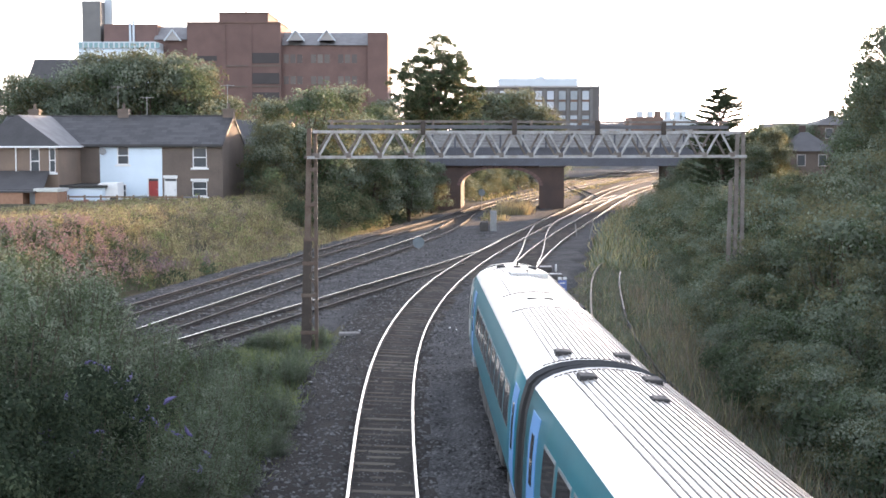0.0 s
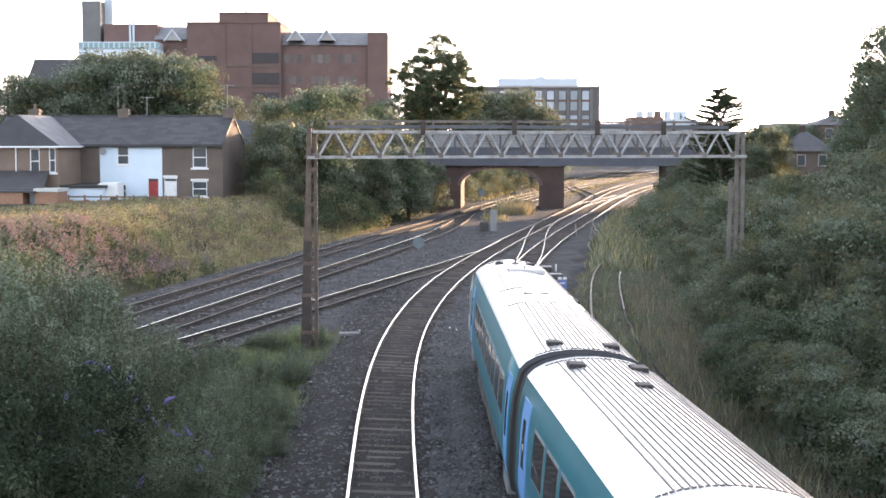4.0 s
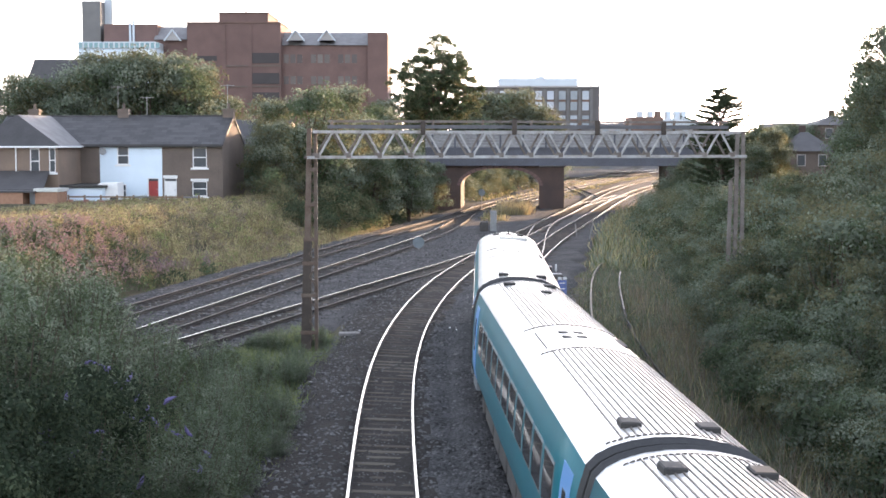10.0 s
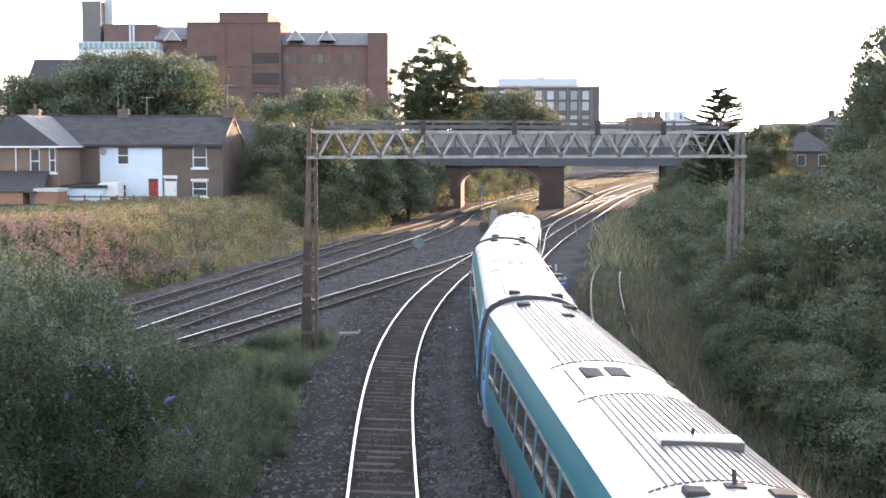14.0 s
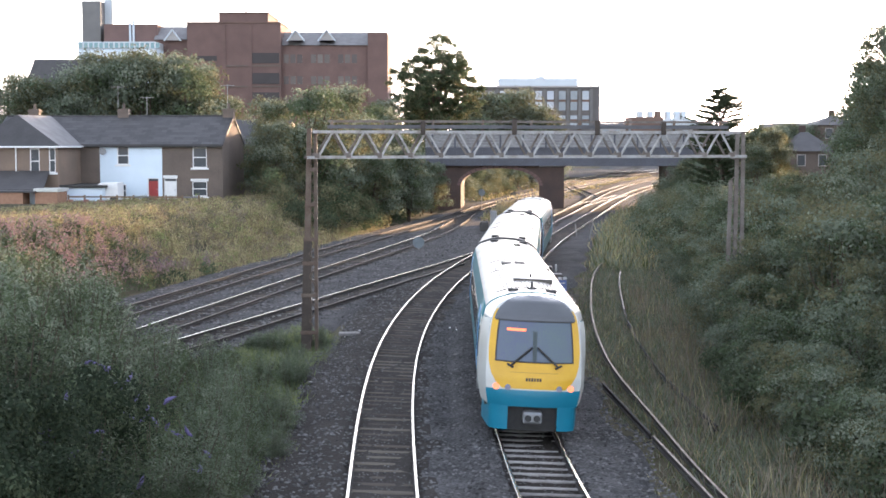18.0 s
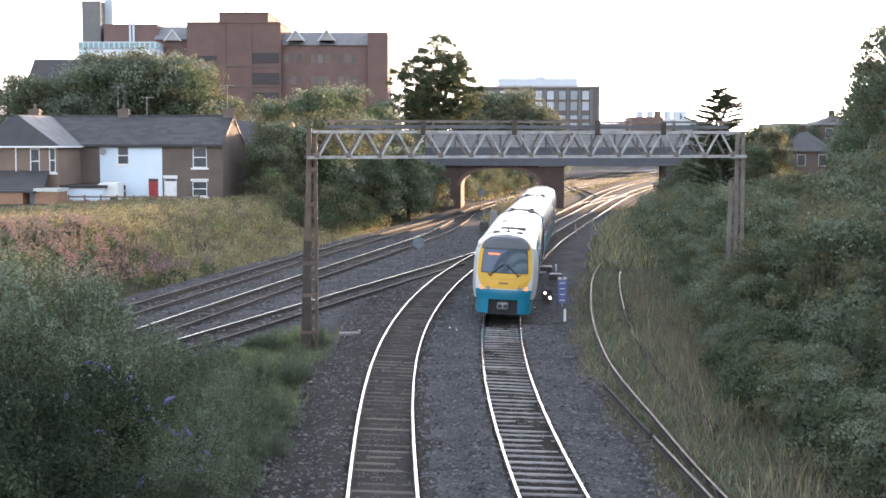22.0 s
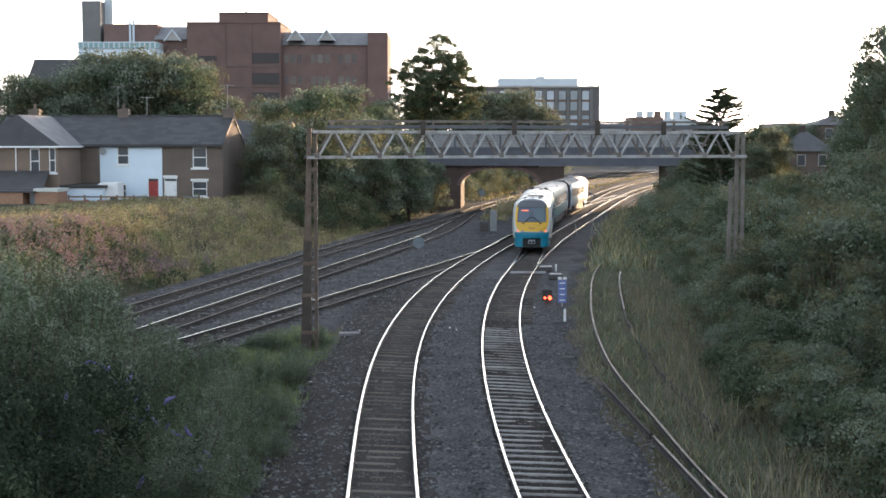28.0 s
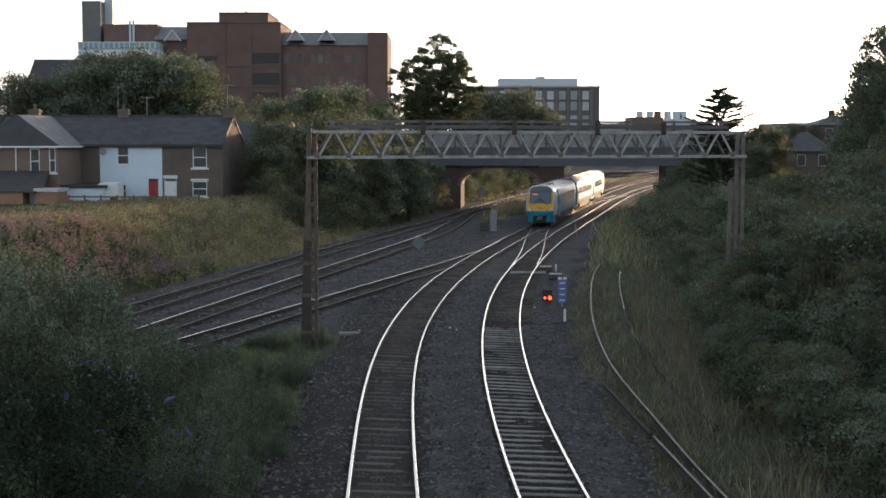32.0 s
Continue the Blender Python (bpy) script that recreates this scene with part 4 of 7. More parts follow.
mk("rust_brown", (0.105, 0.07, 0.052), 0.9, 0.1, rgb2=(0.16, 0.125, 0.10), scale=2.5, fine=20, bump=0.4)
mk("leg_rust", (0.15, 0.115, 0.09), 0.85, 0.1, rgb2=(0.085, 0.06, 0.045), scale=2.5, fine=20, bump=0.4)
mk("trough_grey", (0.13, 0.13, 0.14), 0.7, 0.2, rgb2=(0.09, 0.09, 0.095), scale=2)
mk("leg_grey", (0.20, 0.18, 0.165), 0.75, 0.2, rgb2=(0.12, 0.095, 0.08), scale=2, fine=18)
mk("casing_brown", (0.048, 0.038, 0.031), 0.85, 0.1, rgb2=(0.078, 0.061, 0.05), scale=2, fine=22)
build_gantry()


# ---- road bridge: brick pier and arch, steel girder deck ----
def build_bridge():
    b = thing("road_bridge", pose(0, 171.5, 0, 0, 0, -3.5), "road bridge with blue-grey girders on dark brick piers", "bridge")
    W = 9.0
    # left brick span with an arch, x 2 .. 11.2
    bm = bmesh.new()
    n = 20
    cx, r, spring = 6.55, 4.5, 2.6
    rise = 2.0
    prof = [(cx - r * math.cos(math.pi * i / n), spring + rise * math.sin(math.pi * i / n)) for i in range(n + 1)]
    # columns of brickwork: solid beside the arch, hanging above it
    def top(x):
        return 5.35 - (x + 8) * 0.25 / 19.2 if x < 11.2 else 5.1 - (x - 11.2) * 0.35 / 2.7
    cols = [(-8.0, -0.5, cx - r, -0.5), (cx + r, -0.5, 11.2, -0.5), (11.2, -0.5, 13.9, -0.5)] + [(*prof[i], *prof[i + 1]) for i in range(n)]
    for x0, z0, x1, z1 in cols:
        f = [bm.verts.new((x, 0, z)) for x, z in ((x0, z0), (x1, z1), (x1, top(x1)), (x0, top(x0)))]
        g = [bm.verts.new((v.co.x, W, v.co.z)) for v in f]
        bm.faces.new(f)
        bm.faces.new(g[::-1])
        bm.faces.new((f[1], f[0], g[0], g[1]))
        bm.faces.new((f[3], f[2], g[2], g[3]))
    for x, z in ((cx - r, spring), (cx + r, spring), (13.9, top(13.9)), (-8.0, top(-8))):
        q = [bm.verts.new(p) for p in ((x, 0, -0.5), (x, W, -0.5), (x, W, z), (x, 0, z))]
        bm.faces.new(q)
    bmesh.ops.remove_doubles(bm, verts=bm.verts, dist=0.001)
    bmesh.ops.recalc_face_normals(bm, faces=bm.faces[:])
    part("brick_span", bm, "brick_dark", b, "dark brick span with a segmental arch")
    # arch ring stones
    for i in range(n):
        a0, a1 = math.pi * i / n, math.pi * (i + 1) / n
        bm = bmesh.new()
        q = []
        for rr, zz in ((0, 0), (0.42, 0.42)):
            for a in (a0 + 0.01, a1 - 0.01):
                q.append((cx - (r + rr) * math.cos(a), spring + (rise + zz) * math.sin(a)))
        f = [bm.verts.new((x, -0.06, z)) for x, z in (q[0], q[1], q[3], q[2])]
        g = [bm.verts.new((x, 0.05, z)) for x, z in (q[0], q[1], q[3], q[2])]
        bm.faces.new(f)
        for k in range(4):
            bm.faces.new((f[(k + 1) % 4], f[k], g[k], g[(k + 1) % 4]))
        part("voussoir", bm, "brick_red", b)
    # right abutment
    part("abutment", boxes((25.4, 34, -0.5, W, -0.5, 4.8), bevel=0.05), "brick_dark", b, "brick abutment")
    part("pier_cap", boxes((11.0, 14.1, -0.12, W, 4.75, 5.0), bevel=0.03), "far_concrete", b)
    # girders and deck
    for y in (-0.35, W - 0.05):
        bm = boxes((-2.0, 34, y, y + 0.4, 5.0, 6.9))
        gd = part("girder", bm, "bridge_blue", b, "blue-grey plate girder")
        part("flange", boxes((-2.0, 34, y - 0.14, y + 0.54, 4.9, 5.02)), "bridge_blue", gd)
        part("flange", boxes((-2.0, 34, y - 0.14, y + 0.54, 6.88, 7.0)), "bridge_blue", gd)
        for i in range(24):
            x = -1.5 + i * 1.5
            part("stiffener", boxes((x - 0.05, x + 0.05, y - 0.1, y + 0.02, 5.02, 6.88)), "bridge_blue", gd)
        part("parapet", boxes((-2.0, 34, y + 0.05, y + 0.3, 7.0, 8.45)), "parapet_blue", gd, "weathered blue-grey parapet")
        part("coping", boxes((-2.0, 34, y - 0.05, y + 0.4, 8.45, 8.6), bevel=0.03), "galvanised", gd)
        for i in range(14):
            x = -1.2 + i * 2.6
            part("parapet_post", boxes((x - 0.1, x + 0.1, y - 0.04, y + 0.05, 7.0, 8.45)), "bridge_blue", gd)
        for k in range(4):
            part("parapet_rail", boxes((-2.0, 34, y - 0.02, y + 0.05, 7.2 + 0.32 * k, 7.27 + 0.32 * k)), "galvanised", gd)
    part("deck", boxes((-2.0, 34, 0.0, W, 5.3, 5.9)), "far_concrete", b)


mk("parapet_blue", (0.17, 0.16, 0.165), 0.7, rgb2=(0.34, 0.335, 0.335), scale=0.6, fine=4, bump=0.2)
build_bridge()


# ---- houses ----
def wall_with_holes(w, h, holes, t=0.3):
    """A wall in the x-z plane, front face at y = 0, with real openings (x0, x1, z0, z1)."""
    xs = sorted({0, w, *[a for q in holes for a in q[:2]]})
    zs = sorted({0, h, *[a for q in holes for a in q[2:]]})
    bm = bmesh.new()
    for i in range(len(xs) - 1):
        for j in range(len(zs) - 1):
            cx, cz = (xs[i] + xs[i + 1]) / 2, (zs[j] + zs[j + 1]) / 2
            if not any(a < cx < b and c < cz < d for a, b, c, d in holes):
                box(bm, xs[i], xs[i + 1], 0, t, zs[j], zs[j + 1])
    bmesh.ops.remove_doubles(bm, verts=bm.verts, dist=0.001)
    seen = {}
    for f in bm.faces:
        seen.setdefault(tuple(sorted(v.index for v in f.verts)), []).append(f)
    return bm


def gable_roof(w, d, z0, z1, over=0.25, thick=0.14):
    """Two sloping slabs, ridge along x."""
    out = []
    for s in (0, 1):
        bm = bmesh.new()
        y_e, y_r = (-over, d / 2) if s == 0 else (d + over, d / 2)
        ze = z0 - over * (z1 - z0) / (d / 2)
        v = [(-over * 0.4, y_e, ze), (w + over * 0.4, y_e, ze), (w + over * 0.4, y_r, z1), (-over * 0.4, y_r, z1)]
        lo = [bm.verts.new(p) for p in v]
        hi = [bm.verts.new((p[0], p[1], p[2] + thick)) for p in v]
        fs = [hi, lo[::-1]] + [[lo[i], lo[(i + 1) % 4], hi[(i + 1) % 4], hi[i]] for i in range(4)]
        for f in fs:
            bm.faces.new(f)
        bmesh.ops.recalc_face_normals(bm, faces=bm.faces[:])
        out.append(bm)
    return out


def gable_end(x, d, z0, z1, mat_t=0.3):
    bm = bmesh.new()
    a = [(x, 0.01, z0), (x, d - 0.01, z0), (x, d / 2, z1 - 0.02)]
    p = [bm.verts.new(v) for v in a]
    q = [bm.verts.new((v[0] + mat_t, v[1], v[2])) for v in a]
    bm.faces.new(p[::-1])
    bm.faces.new(q)
    for i in range(3):
        bm.faces.new((p[i], p[(i + 1) % 3], q[(i + 1) % 3], q[i]))
    bmesh.ops.recalc_face_normals(bm, faces=bm.faces[:])
    return bm


def house_window(house, x0, x1, z0, z1, lintel=True, sash=True, frame_mat="white_paint", y=0.0, sill_mat=None):
    w = part("window", boxes((x0, x0 + 0.08, y + .06, y + .16, z0, z1), (x1 - 0.08, x1, y + .06, y + .16, z0, z1),
                             (x0, x1, y + .06, y + .16, z1 - 0.08, z1), (x0, x1, y + .06, y + .16, z0, z0 + 0.08)), frame_mat, house)
    part("pane", boxes((x0 + 0.08, x1 - 0.08, y + .10, y + .12, z0 + 0.08, z1 - 0.08)), "house_glass", w)
    if sash:
        zm = (z0 + z1) / 2
        part("glazing_bar", boxes((x0 + 0.08, x1 - 0.08, y + .055, y + .13, zm - 0.04, zm + 0.04)), frame_mat, w)
    part("sill", boxes((x0 - 0.15, x1 + 0.15, y - .09, y + .1, z0 - 0.15, z0), bevel=0.01), sill_mat or frame_mat, w)
    if lintel:
        part("lintel", boxes((x0 - 0.12, x1 + 0.12, y - .03, y + .1, z1, z1 + 0.2)), frame_mat, w)


def chimney(house, x, y, z0, z1, w=0.9, d=0.6, pots=1):
    c = part("chimney", boxes((x - w / 2, x + w / 2, y - d / 2, y + d / 2, z0, z1), (x - w / 2 - .06, x + w / 2 + .06, y - d / 2 - .06, y + d / 2 + .06, z1 - .25, z1 - .1)), "brick_brown", house)
    for i in range(pots):
        bm = bmesh.new()
        px = x + (i - (pots - 1) / 2) * 0.35
        bar(bm, (px, y, z1), (px, y, z1 + 0.45), 0.13, 10, 0.10)
        part("chimney_pot", bm, "brick_brown", c)


mk("house_glass", (0.05, 0.06, 0.07), 0.08, rgb2=(0.08, 0.09, 0.1), scale=1, bump=0, spec=0.8)
HOUSE_Z = 2.7


def slates(roof_part, w, d, z0, z1, over, mat, rows=12, step_x=0.9, seed=1):
    """Courses of slates on the near slope, each course a thin lapped strip of slabs."""
    rng = random.Random(seed)
    slope = math.hypot(d / 2 + over, (z1 - z0) * (1 + over / (d / 2)))
    ang = math.degrees(math.atan2(z1 - z0, d / 2))
    ze = z0 - over * (z1 - z0) / (d / 2) + 0.14
    l = slope / rows
    n = round(w / step_x)
    step_x = w / n
    full = bm_mesh("slate_course", boxes((0, step_x - 0.012, 0, l * 1.12, 0, 0.022)), mat)
    half = bm_mesh("slate_course", boxes((0, step_x / 2 - 0.012, 0, l * 1.12, 0, 0.022)), mat)
    for r in range(rows):
        x = 0.0
        while x < w - 0.01:
            c = r * l
            cut = r % 2 and (x < 0.01 or x > w - step_x * 0.6)
            p = part("slate", half if cut else full, None, roof_part)
            p.matrix_basis = Matrix.Translation((x, -over + c * math.cos(radians(ang)), ze + c * math.sin(radians(ang)) + 0.012)) @ pose(0, 0, 0, ang - 0.9, 0, 0)
            x += step_x / 2 if cut else step_x


def terrace_house(m, w, mat, label, holes, door=None, door_mat="red_paint", right_gable=False, left_gable=False, chim=None, seed=1):
    d, eave, ridge = 7.6, 4.75, 7.0
    h = thing("terraced_house", m, label, "house", "terrace beside the line")
    allh = list(holes) + ([door] if door else [])
    part("front_wall", wall_with_holes(w, eave, allh), mat, h)
    # dark wall behind the openings: the room's dimness is only its colour
    part("inner_wall", boxes((0.3, w - 0.3, 1.2, 1.3, 0, eave)), "brick_dark", h, "dark wall in place of a dim room behind the windows")
    part("back_wall", boxes((0, w, d - 0.3, d, 0, eave)), mat, h)
    for flag, x in ((left_gable, 0.0), (right_gable, w - 0.3)):
        part("side_wall", boxes((x, x + 0.3, 0.302, d - 0.302, 0, eave)), "brick_brown" if flag else mat, h)
        if flag:
            part("gable", gable_end(x, d, eave, ridge), "brick_brown", h)
    near, far = gable_roof(w, d, eave, ridge)
    rp = part("roof", near, "slate", h, "dark slate roof")
    slates(rp, w, d, eave, ridge, 0.25, "slate", seed=seed)
    part("roof", far, "slate", h)
    part("ridge_tiles", boxes((0, w, d / 2 - 0.14, d / 2 + 0.14, ridge + 0.08, ridge + 0.22), bevel=0.03), "slate", h)
    part("gutter", boxes((0, w, -0.30, -0.18, eave - 0.22, eave - 0.1), bevel=0.02), "soot", h)
    for q in holes:
        if mat == "white_render":
            house_window(h, *q, False, True, "white_paint")
        else:
            house_window(h, *q)
    if door:
        a, b, c, e = door
        dr = part("door", boxes((a + .06, b - .06, .1, .16, c, e - 0.25), bevel=0.01), door_mat, h)
        part("door_frame", boxes((a, a + .06, .04, .18, c, e), (b - .06, b, .04, .18, c, e), (a, b, .04, .18, e - .06, e)), "white_paint", h)
        if door_mat == "white_paint":
            part("lintel", boxes((a - .08, b + .08, -.03, .05, e, e + .22)), "white_paint", h)
        part("fanlight", boxes((a + .06, b - .06, .1, .12, e - .25, e - .06)), "house_glass", h)
        part("panel", boxes((a + .2, b - .2, .085, .1, c + 0.25, c + 0.85)), door_mat, dr)
        part("handle", boxes((b - .2, b - .15, .06, .1, c + 1.0, c + 1.1)), "galvanised", dr)
    if chim:
        chimney(h, chim, d / 2, ridge - 0.3, ridge + 0.75)
    return h


TERR = Matrix.Translation((-18.05, 122.0, HOUSE_Z)) @ pose(0, 0, 0, 0, 0, -5.5)


def terrace(x0, *a, **k):
    return terrace_house(TERR @ Matrix.Translation((x0, 0, 0)), *a, **k)


# brown brick house at the end of the row, white one beside it, then a brown strip
terrace(-5.05, 5.05, "brick_brown", "brown brick end-of-terrace house with white sash windows", [(2.55, 3.75, 2.85, 4.55), (2.5, 3.75, 0.5, 1.75)],
        door=(0.15, 1.2, 0.0, 2.0), door_mat="white_paint", right_gable=True, chim=4.7, seed=3)
terrace(-10.3, 5.25, "white_render", "white-rendered terraced house with a red door", [(1.45, 2.45, 3.1, 4.6), (0.9, 2.2, 0.4, 1.5)],
        door=(4.0, 4.95, 0.0, 2.0), door_mat="red_paint", chim=0.9, seed=4)
terrace(-14.6, 4.3, "brick_brown", "brown brick terraced house behind a lean-to", [(1.2, 2.2, 3.0, 4.4)], seed=5)
terrace(-19.6, 5.0, "brick_brown", "brown brick terraced house under a slate roof", [(1.2, 2.2, 3.0, 4.4)], chim=2.4, seed=6)


# ---- large brick office block beyond the houses ----
def office_window(parent, x, y, z, w, h, mat="office_glass"):
    part("window", boxes((x - w / 2, x + w / 2, y - 0.05, y + 0.1, z, z + h)), mat, parent)


mk("office_glass", (0.10, 0.085, 0.08), 0.35, rgb2=(0.14, 0.115, 0.105), scale=0.7, bump=0, spec=0.4, vary=0.3)
mk("office_shade", (0.035, 0.03, 0.03), 0.6, rgb2=(0.05, 0.04, 0.04), scale=0.5)


def build_office():
    o = thing("office_block", pose(0, 250, 2.8), "large red-brown brick office block with stepped roofline", "office building")
    def X(px):
        return (px - 784) * 250 / 2634
    def Z(py):
        return 7.78 + (249 - py) * 250 / 2634 - 2.8
    def block(px0, px1, py, depth0=0, depth=18, mat="brick_red", name="wall", label=""):
        return part(name, boxes((X(px0), X(px1), depth0, depth0 + depth, 0, Z(py)), bevel=0.05), mat, o, label)
    block(185, 280, 44, 1.5)
    mid = block(336, 500, 44, -1.0)
    tower = part("tower", boxes((X(392), X(478), -0.8, 15, Z(46), Z(27)), bevel=0.05), "brick_red", o)
    right = block(498, 655, 82, 0.2)
    block(652, 687, 60, -0.5)
    left = block(276, 338, 72, 0.4)
    block(143, 176, 2, 3, 8, "stair_grey", "stair_tower", "tall grey-brown stair tower")
    block(176, 191, -20, 6, 6, "pale_cladding", "plant_tower", "pale metal plant tower")
    # pitched slate strips with small dormers
    for a, b, py, ridge in ((276, 338, 72, 46), (498, 655, 82, 56)):
        bm = bmesh.new()
        v = [(X(a), -0.1, Z(py)), (X(b), -0.1, Z(py)), (X(b), 5, Z(ridge)), (X(a), 5, Z(ridge)), (X(b), 12, Z(py)), (X(a), 12, Z(py))]
        q = [bm.verts.new(p) for p in v]
        for f in ((0, 1, 2, 3), (3, 2, 4, 5), (0, 3, 5), (1, 4, 2), (0, 5, 4, 1)):
            bm.faces.new([q[i] for i in f])
        part("roof", bm, "light_slate", o, "grey slate pitched roof")
    for px in (310, 526, 580):
        bm = bmesh.new()
        w = 1.3
        z0, z1 = Z(74), Z(57)
        v = [(X(px) - w, -0.6, z0), (X(px) + w, -0.6, z0), (X(px), -0.6, z1), (X(px) - w, 4.5, z0), (X(px) + w, 4.5, z0), (X(px), 4.5, z1)]
        q = [bm.verts.new(p) for p in v]
        for f in ((0, 1, 2), (1, 4, 5, 2), (0, 2, 5, 3), (3, 5, 4)):
            bm.faces.new([q[i] for i in f])
        # pale colour makes up for the sky light these upright faces miss
        dm = part("dormer", bm, "far_concrete", o)
        for s in (-1, 1):
            bm = bmesh.new()
            beam(bm, (X(px) + s * (w + 0.15), -0.7, z0 - 0.1), (X(px), -0.7, z1 + 0.12), 0.2, 0.22)
            part("barge_board", bm, "pale_cladding", dm)
    # window bands
    for row, (py0, py1) in enumerate(((98, 113), (136, 150), (172, 186))):
        for px in range(508, 648, 12):
            if (px - 508) // 12 % 4 != 3:
                office_window(right, X(px), 0.2, Z(py1), 0.85, Z(py0) - Z(py1))
    for py0, py1 in ((96, 114), (131, 150), (165, 185)):
        # flat dark panels on the wall; the shade of a recess is their colour
        part("recess", boxes((X(450), X(497), -1.12, -0.9, Z(py1), Z(py0))), "office_shade", mid, "dark flat window band with its shade coloured in")
        part("recess", boxes((X(342), X(388), -1.12, -0.9, Z(py1) + 0.4, Z(py0) - 0.5)), "office_shade", mid)
        part("string_course", boxes((X(336), X(500), -1.14, -1.0, Z(py1) - 0.55, Z(py1) - 0.3)), "brick_brown", mid)
    for px in (400, 446):
        part("pilaster", boxes((X(px) - 0.35, X(px) + 0.35, -1.18, -1.0, 0, Z(48))), "brick_red", mid)
    for y0, y1 in ((27, 31),):
        part("coping", boxes((X(391), X(479), -0.95, 15.2, Z(27), Z(25.5))), "stair_brown", tower)
    part("coping", boxes((X(335), X(501), -1.15, 17.2, Z(44), Z(42.3))), "stair_brown", mid)
    # white glazed-top extension
    NX = lambda px: X(px) * 244 / 250
    part("wall", boxes((NX(143), NX(280), -6, 1.4, 0, Z(92)), bevel=0.05), "white_render", o, "white rendered wing")
    part("glass_band", boxes((NX(143), NX(280), -6.2, 1.4, Z(92), Z(80))), "pale_cladding", o)
    for i in range(16):
        px = 145 + i * 9
        part("window", boxes((NX(px), NX(px + 6), -6.28, -6.2, Z(91), Z(82))), "sky_glass", o)
    for px in (232, 238):
        bm = bmesh.new()
        bar(bm, (X(px), 1.3, Z(80)), (X(px), 1.3, Z(38)), 0.2, 10)
        part("flue", bm, "pale_cladding", o, "pale metal flue pipe")
    bm = bmesh.new()
    bar(bm, (X(434), 3, Z(27)), (X(434), 3, Z(19)), 0.12, 6)
    part("mast", bm, "stair_brown", o)


mk("stair_brown", (0.20, 0.13, 0.10), 0.9, rgb2=(0.15, 0.10, 0.08), scale=0.4)
mk("sky_glass", (0.16, 0.30, 0.33), 0.1, rgb2=(0.2, 0.34, 0.36), scale=1, bump=0)
build_office()


# ---- second office block ahead ----
def build_office_two():
    o = thing("office_block", pose(0, 300, 2.6), "brown brick office block with tall pale windows", "office building")
    def X(px):
        return (px - 784) * 300 / 2634
    def Z(py):
        return 7.78 + (249 - py) * 300 / 2634 - 2.6
    w = part("wall", boxes((X(820), X(1060), 0, 20, 0, Z(156)), bevel=0.05), "pale_brown", o)
    part("cornice", boxes((X(819), X(1061), -0.3, 20.2, Z(156), Z(153))), "far_concrete", o)
    part("rooftop_plant", boxes((X(884), X(1025), 5, 15, Z(153), Z(138)), bevel=0.05), "pale_cladding", o, "pale blue rooftop plant room")
    part("rooftop_vent", boxes((X(952), X(966), 5, 12, Z(138), Z(134.5))), "pale_cladding", o)
    for i in range(10):
        px = 843 + i * 20.7
        for z0, z1 in ((196, 162), (222, 205)):
            part("window", boxes((X(px), X(px + 12), -0.05, 0.05, Z(z0), Z(z1))), "tall_glass", w)
            part("spandrel", boxes((X(px), X(px + 12), -0.1, -0.04, Z((z0 + z1) / 2 + 2), Z((z0 + z1) / 2 - 2))), "stair_brown", w)
        part("pilaster", boxes((X(px + 13.5), X(px + 18.5), -0.45, 0, 0, Z(158))), "stair_grey", w)


# wall brown is greyed to hold the haze over the block
mk("pale_brown", (0.16, 0.145, 0.14), 0.9, rgb2=(0.125, 0.115, 0.11), scale=0.4)
mk("tall_glass", (0.45, 0.50, 0.54), 0.2, rgb2=(0.33, 0.38, 0.42), scale=0.5, bump=0, vary=0.3)
build_office_two()


# ---- plants ----
def leaf_mesh(name, centres, normals, size, mats, seed, aspect=2.0, jitter=0.6, pick=None, clump=None, loyal=0.8):
    """Many small folded leaves, each four corners, at given places; the leaves of one clump mostly share a colour."""
    rng = np.random.default_rng(seed)
    n = len(centres)
    c = np.asarray(centres, float)
    nn = np.asarray(normals, float) + rng.normal(0, jitter, (n, 3))
    nn /= np.linalg.norm(nn, axis=1)[:, None] + 1e-9
    a = np.cross(nn, rng.normal(0, 1, (n, 3)))
    a /= np.linalg.norm(a, axis=1)[:, None] + 1e-9
    b = np.cross(nn, a)
    s = (np.asarray(size) * rng.uniform(0.6, 1.3, n))[:, None]
    quad = np.stack([c - a * s * aspect / 2, c + b * s / 2 + nn * s * 0.12, c + a * s * aspect / 2, c - b * s / 2 + nn * s * 0.12], 1).reshape(-1, 3)
    me = bpy.data.meshes.new(name)
    me.vertices.add(4 * n)
    me.vertices.foreach_set("co", quad.astype(np.float32).ravel())
    me.loops.add(4 * n)
    me.loops.foreach_set("vertex_index", np.arange(4 * n, dtype=np.int32))
    me.polygons.add(n)
    me.polygons.foreach_set("loop_start", np.arange(0, 4 * n, 4, dtype=np.int32))
    me.polygons.foreach_set("loop_total", np.full(n, 4, dtype=np.int32))
    for m in mats:
        me.materials.append(M[m])
    if len(mats) > 1:
        k = rng.choice(len(mats), n, p=pick)
        if clump is not None:
            tone = rng.choice(len(mats), int(np.max(clump)) + 1, p=pick)
            k = np.where(rng.random(n) < loyal, tone[np.asarray(clump)], k)
        me.polygons.foreach_set("material_index", k.astype(np.int32))
    me.update()
    me.validate()
    return me


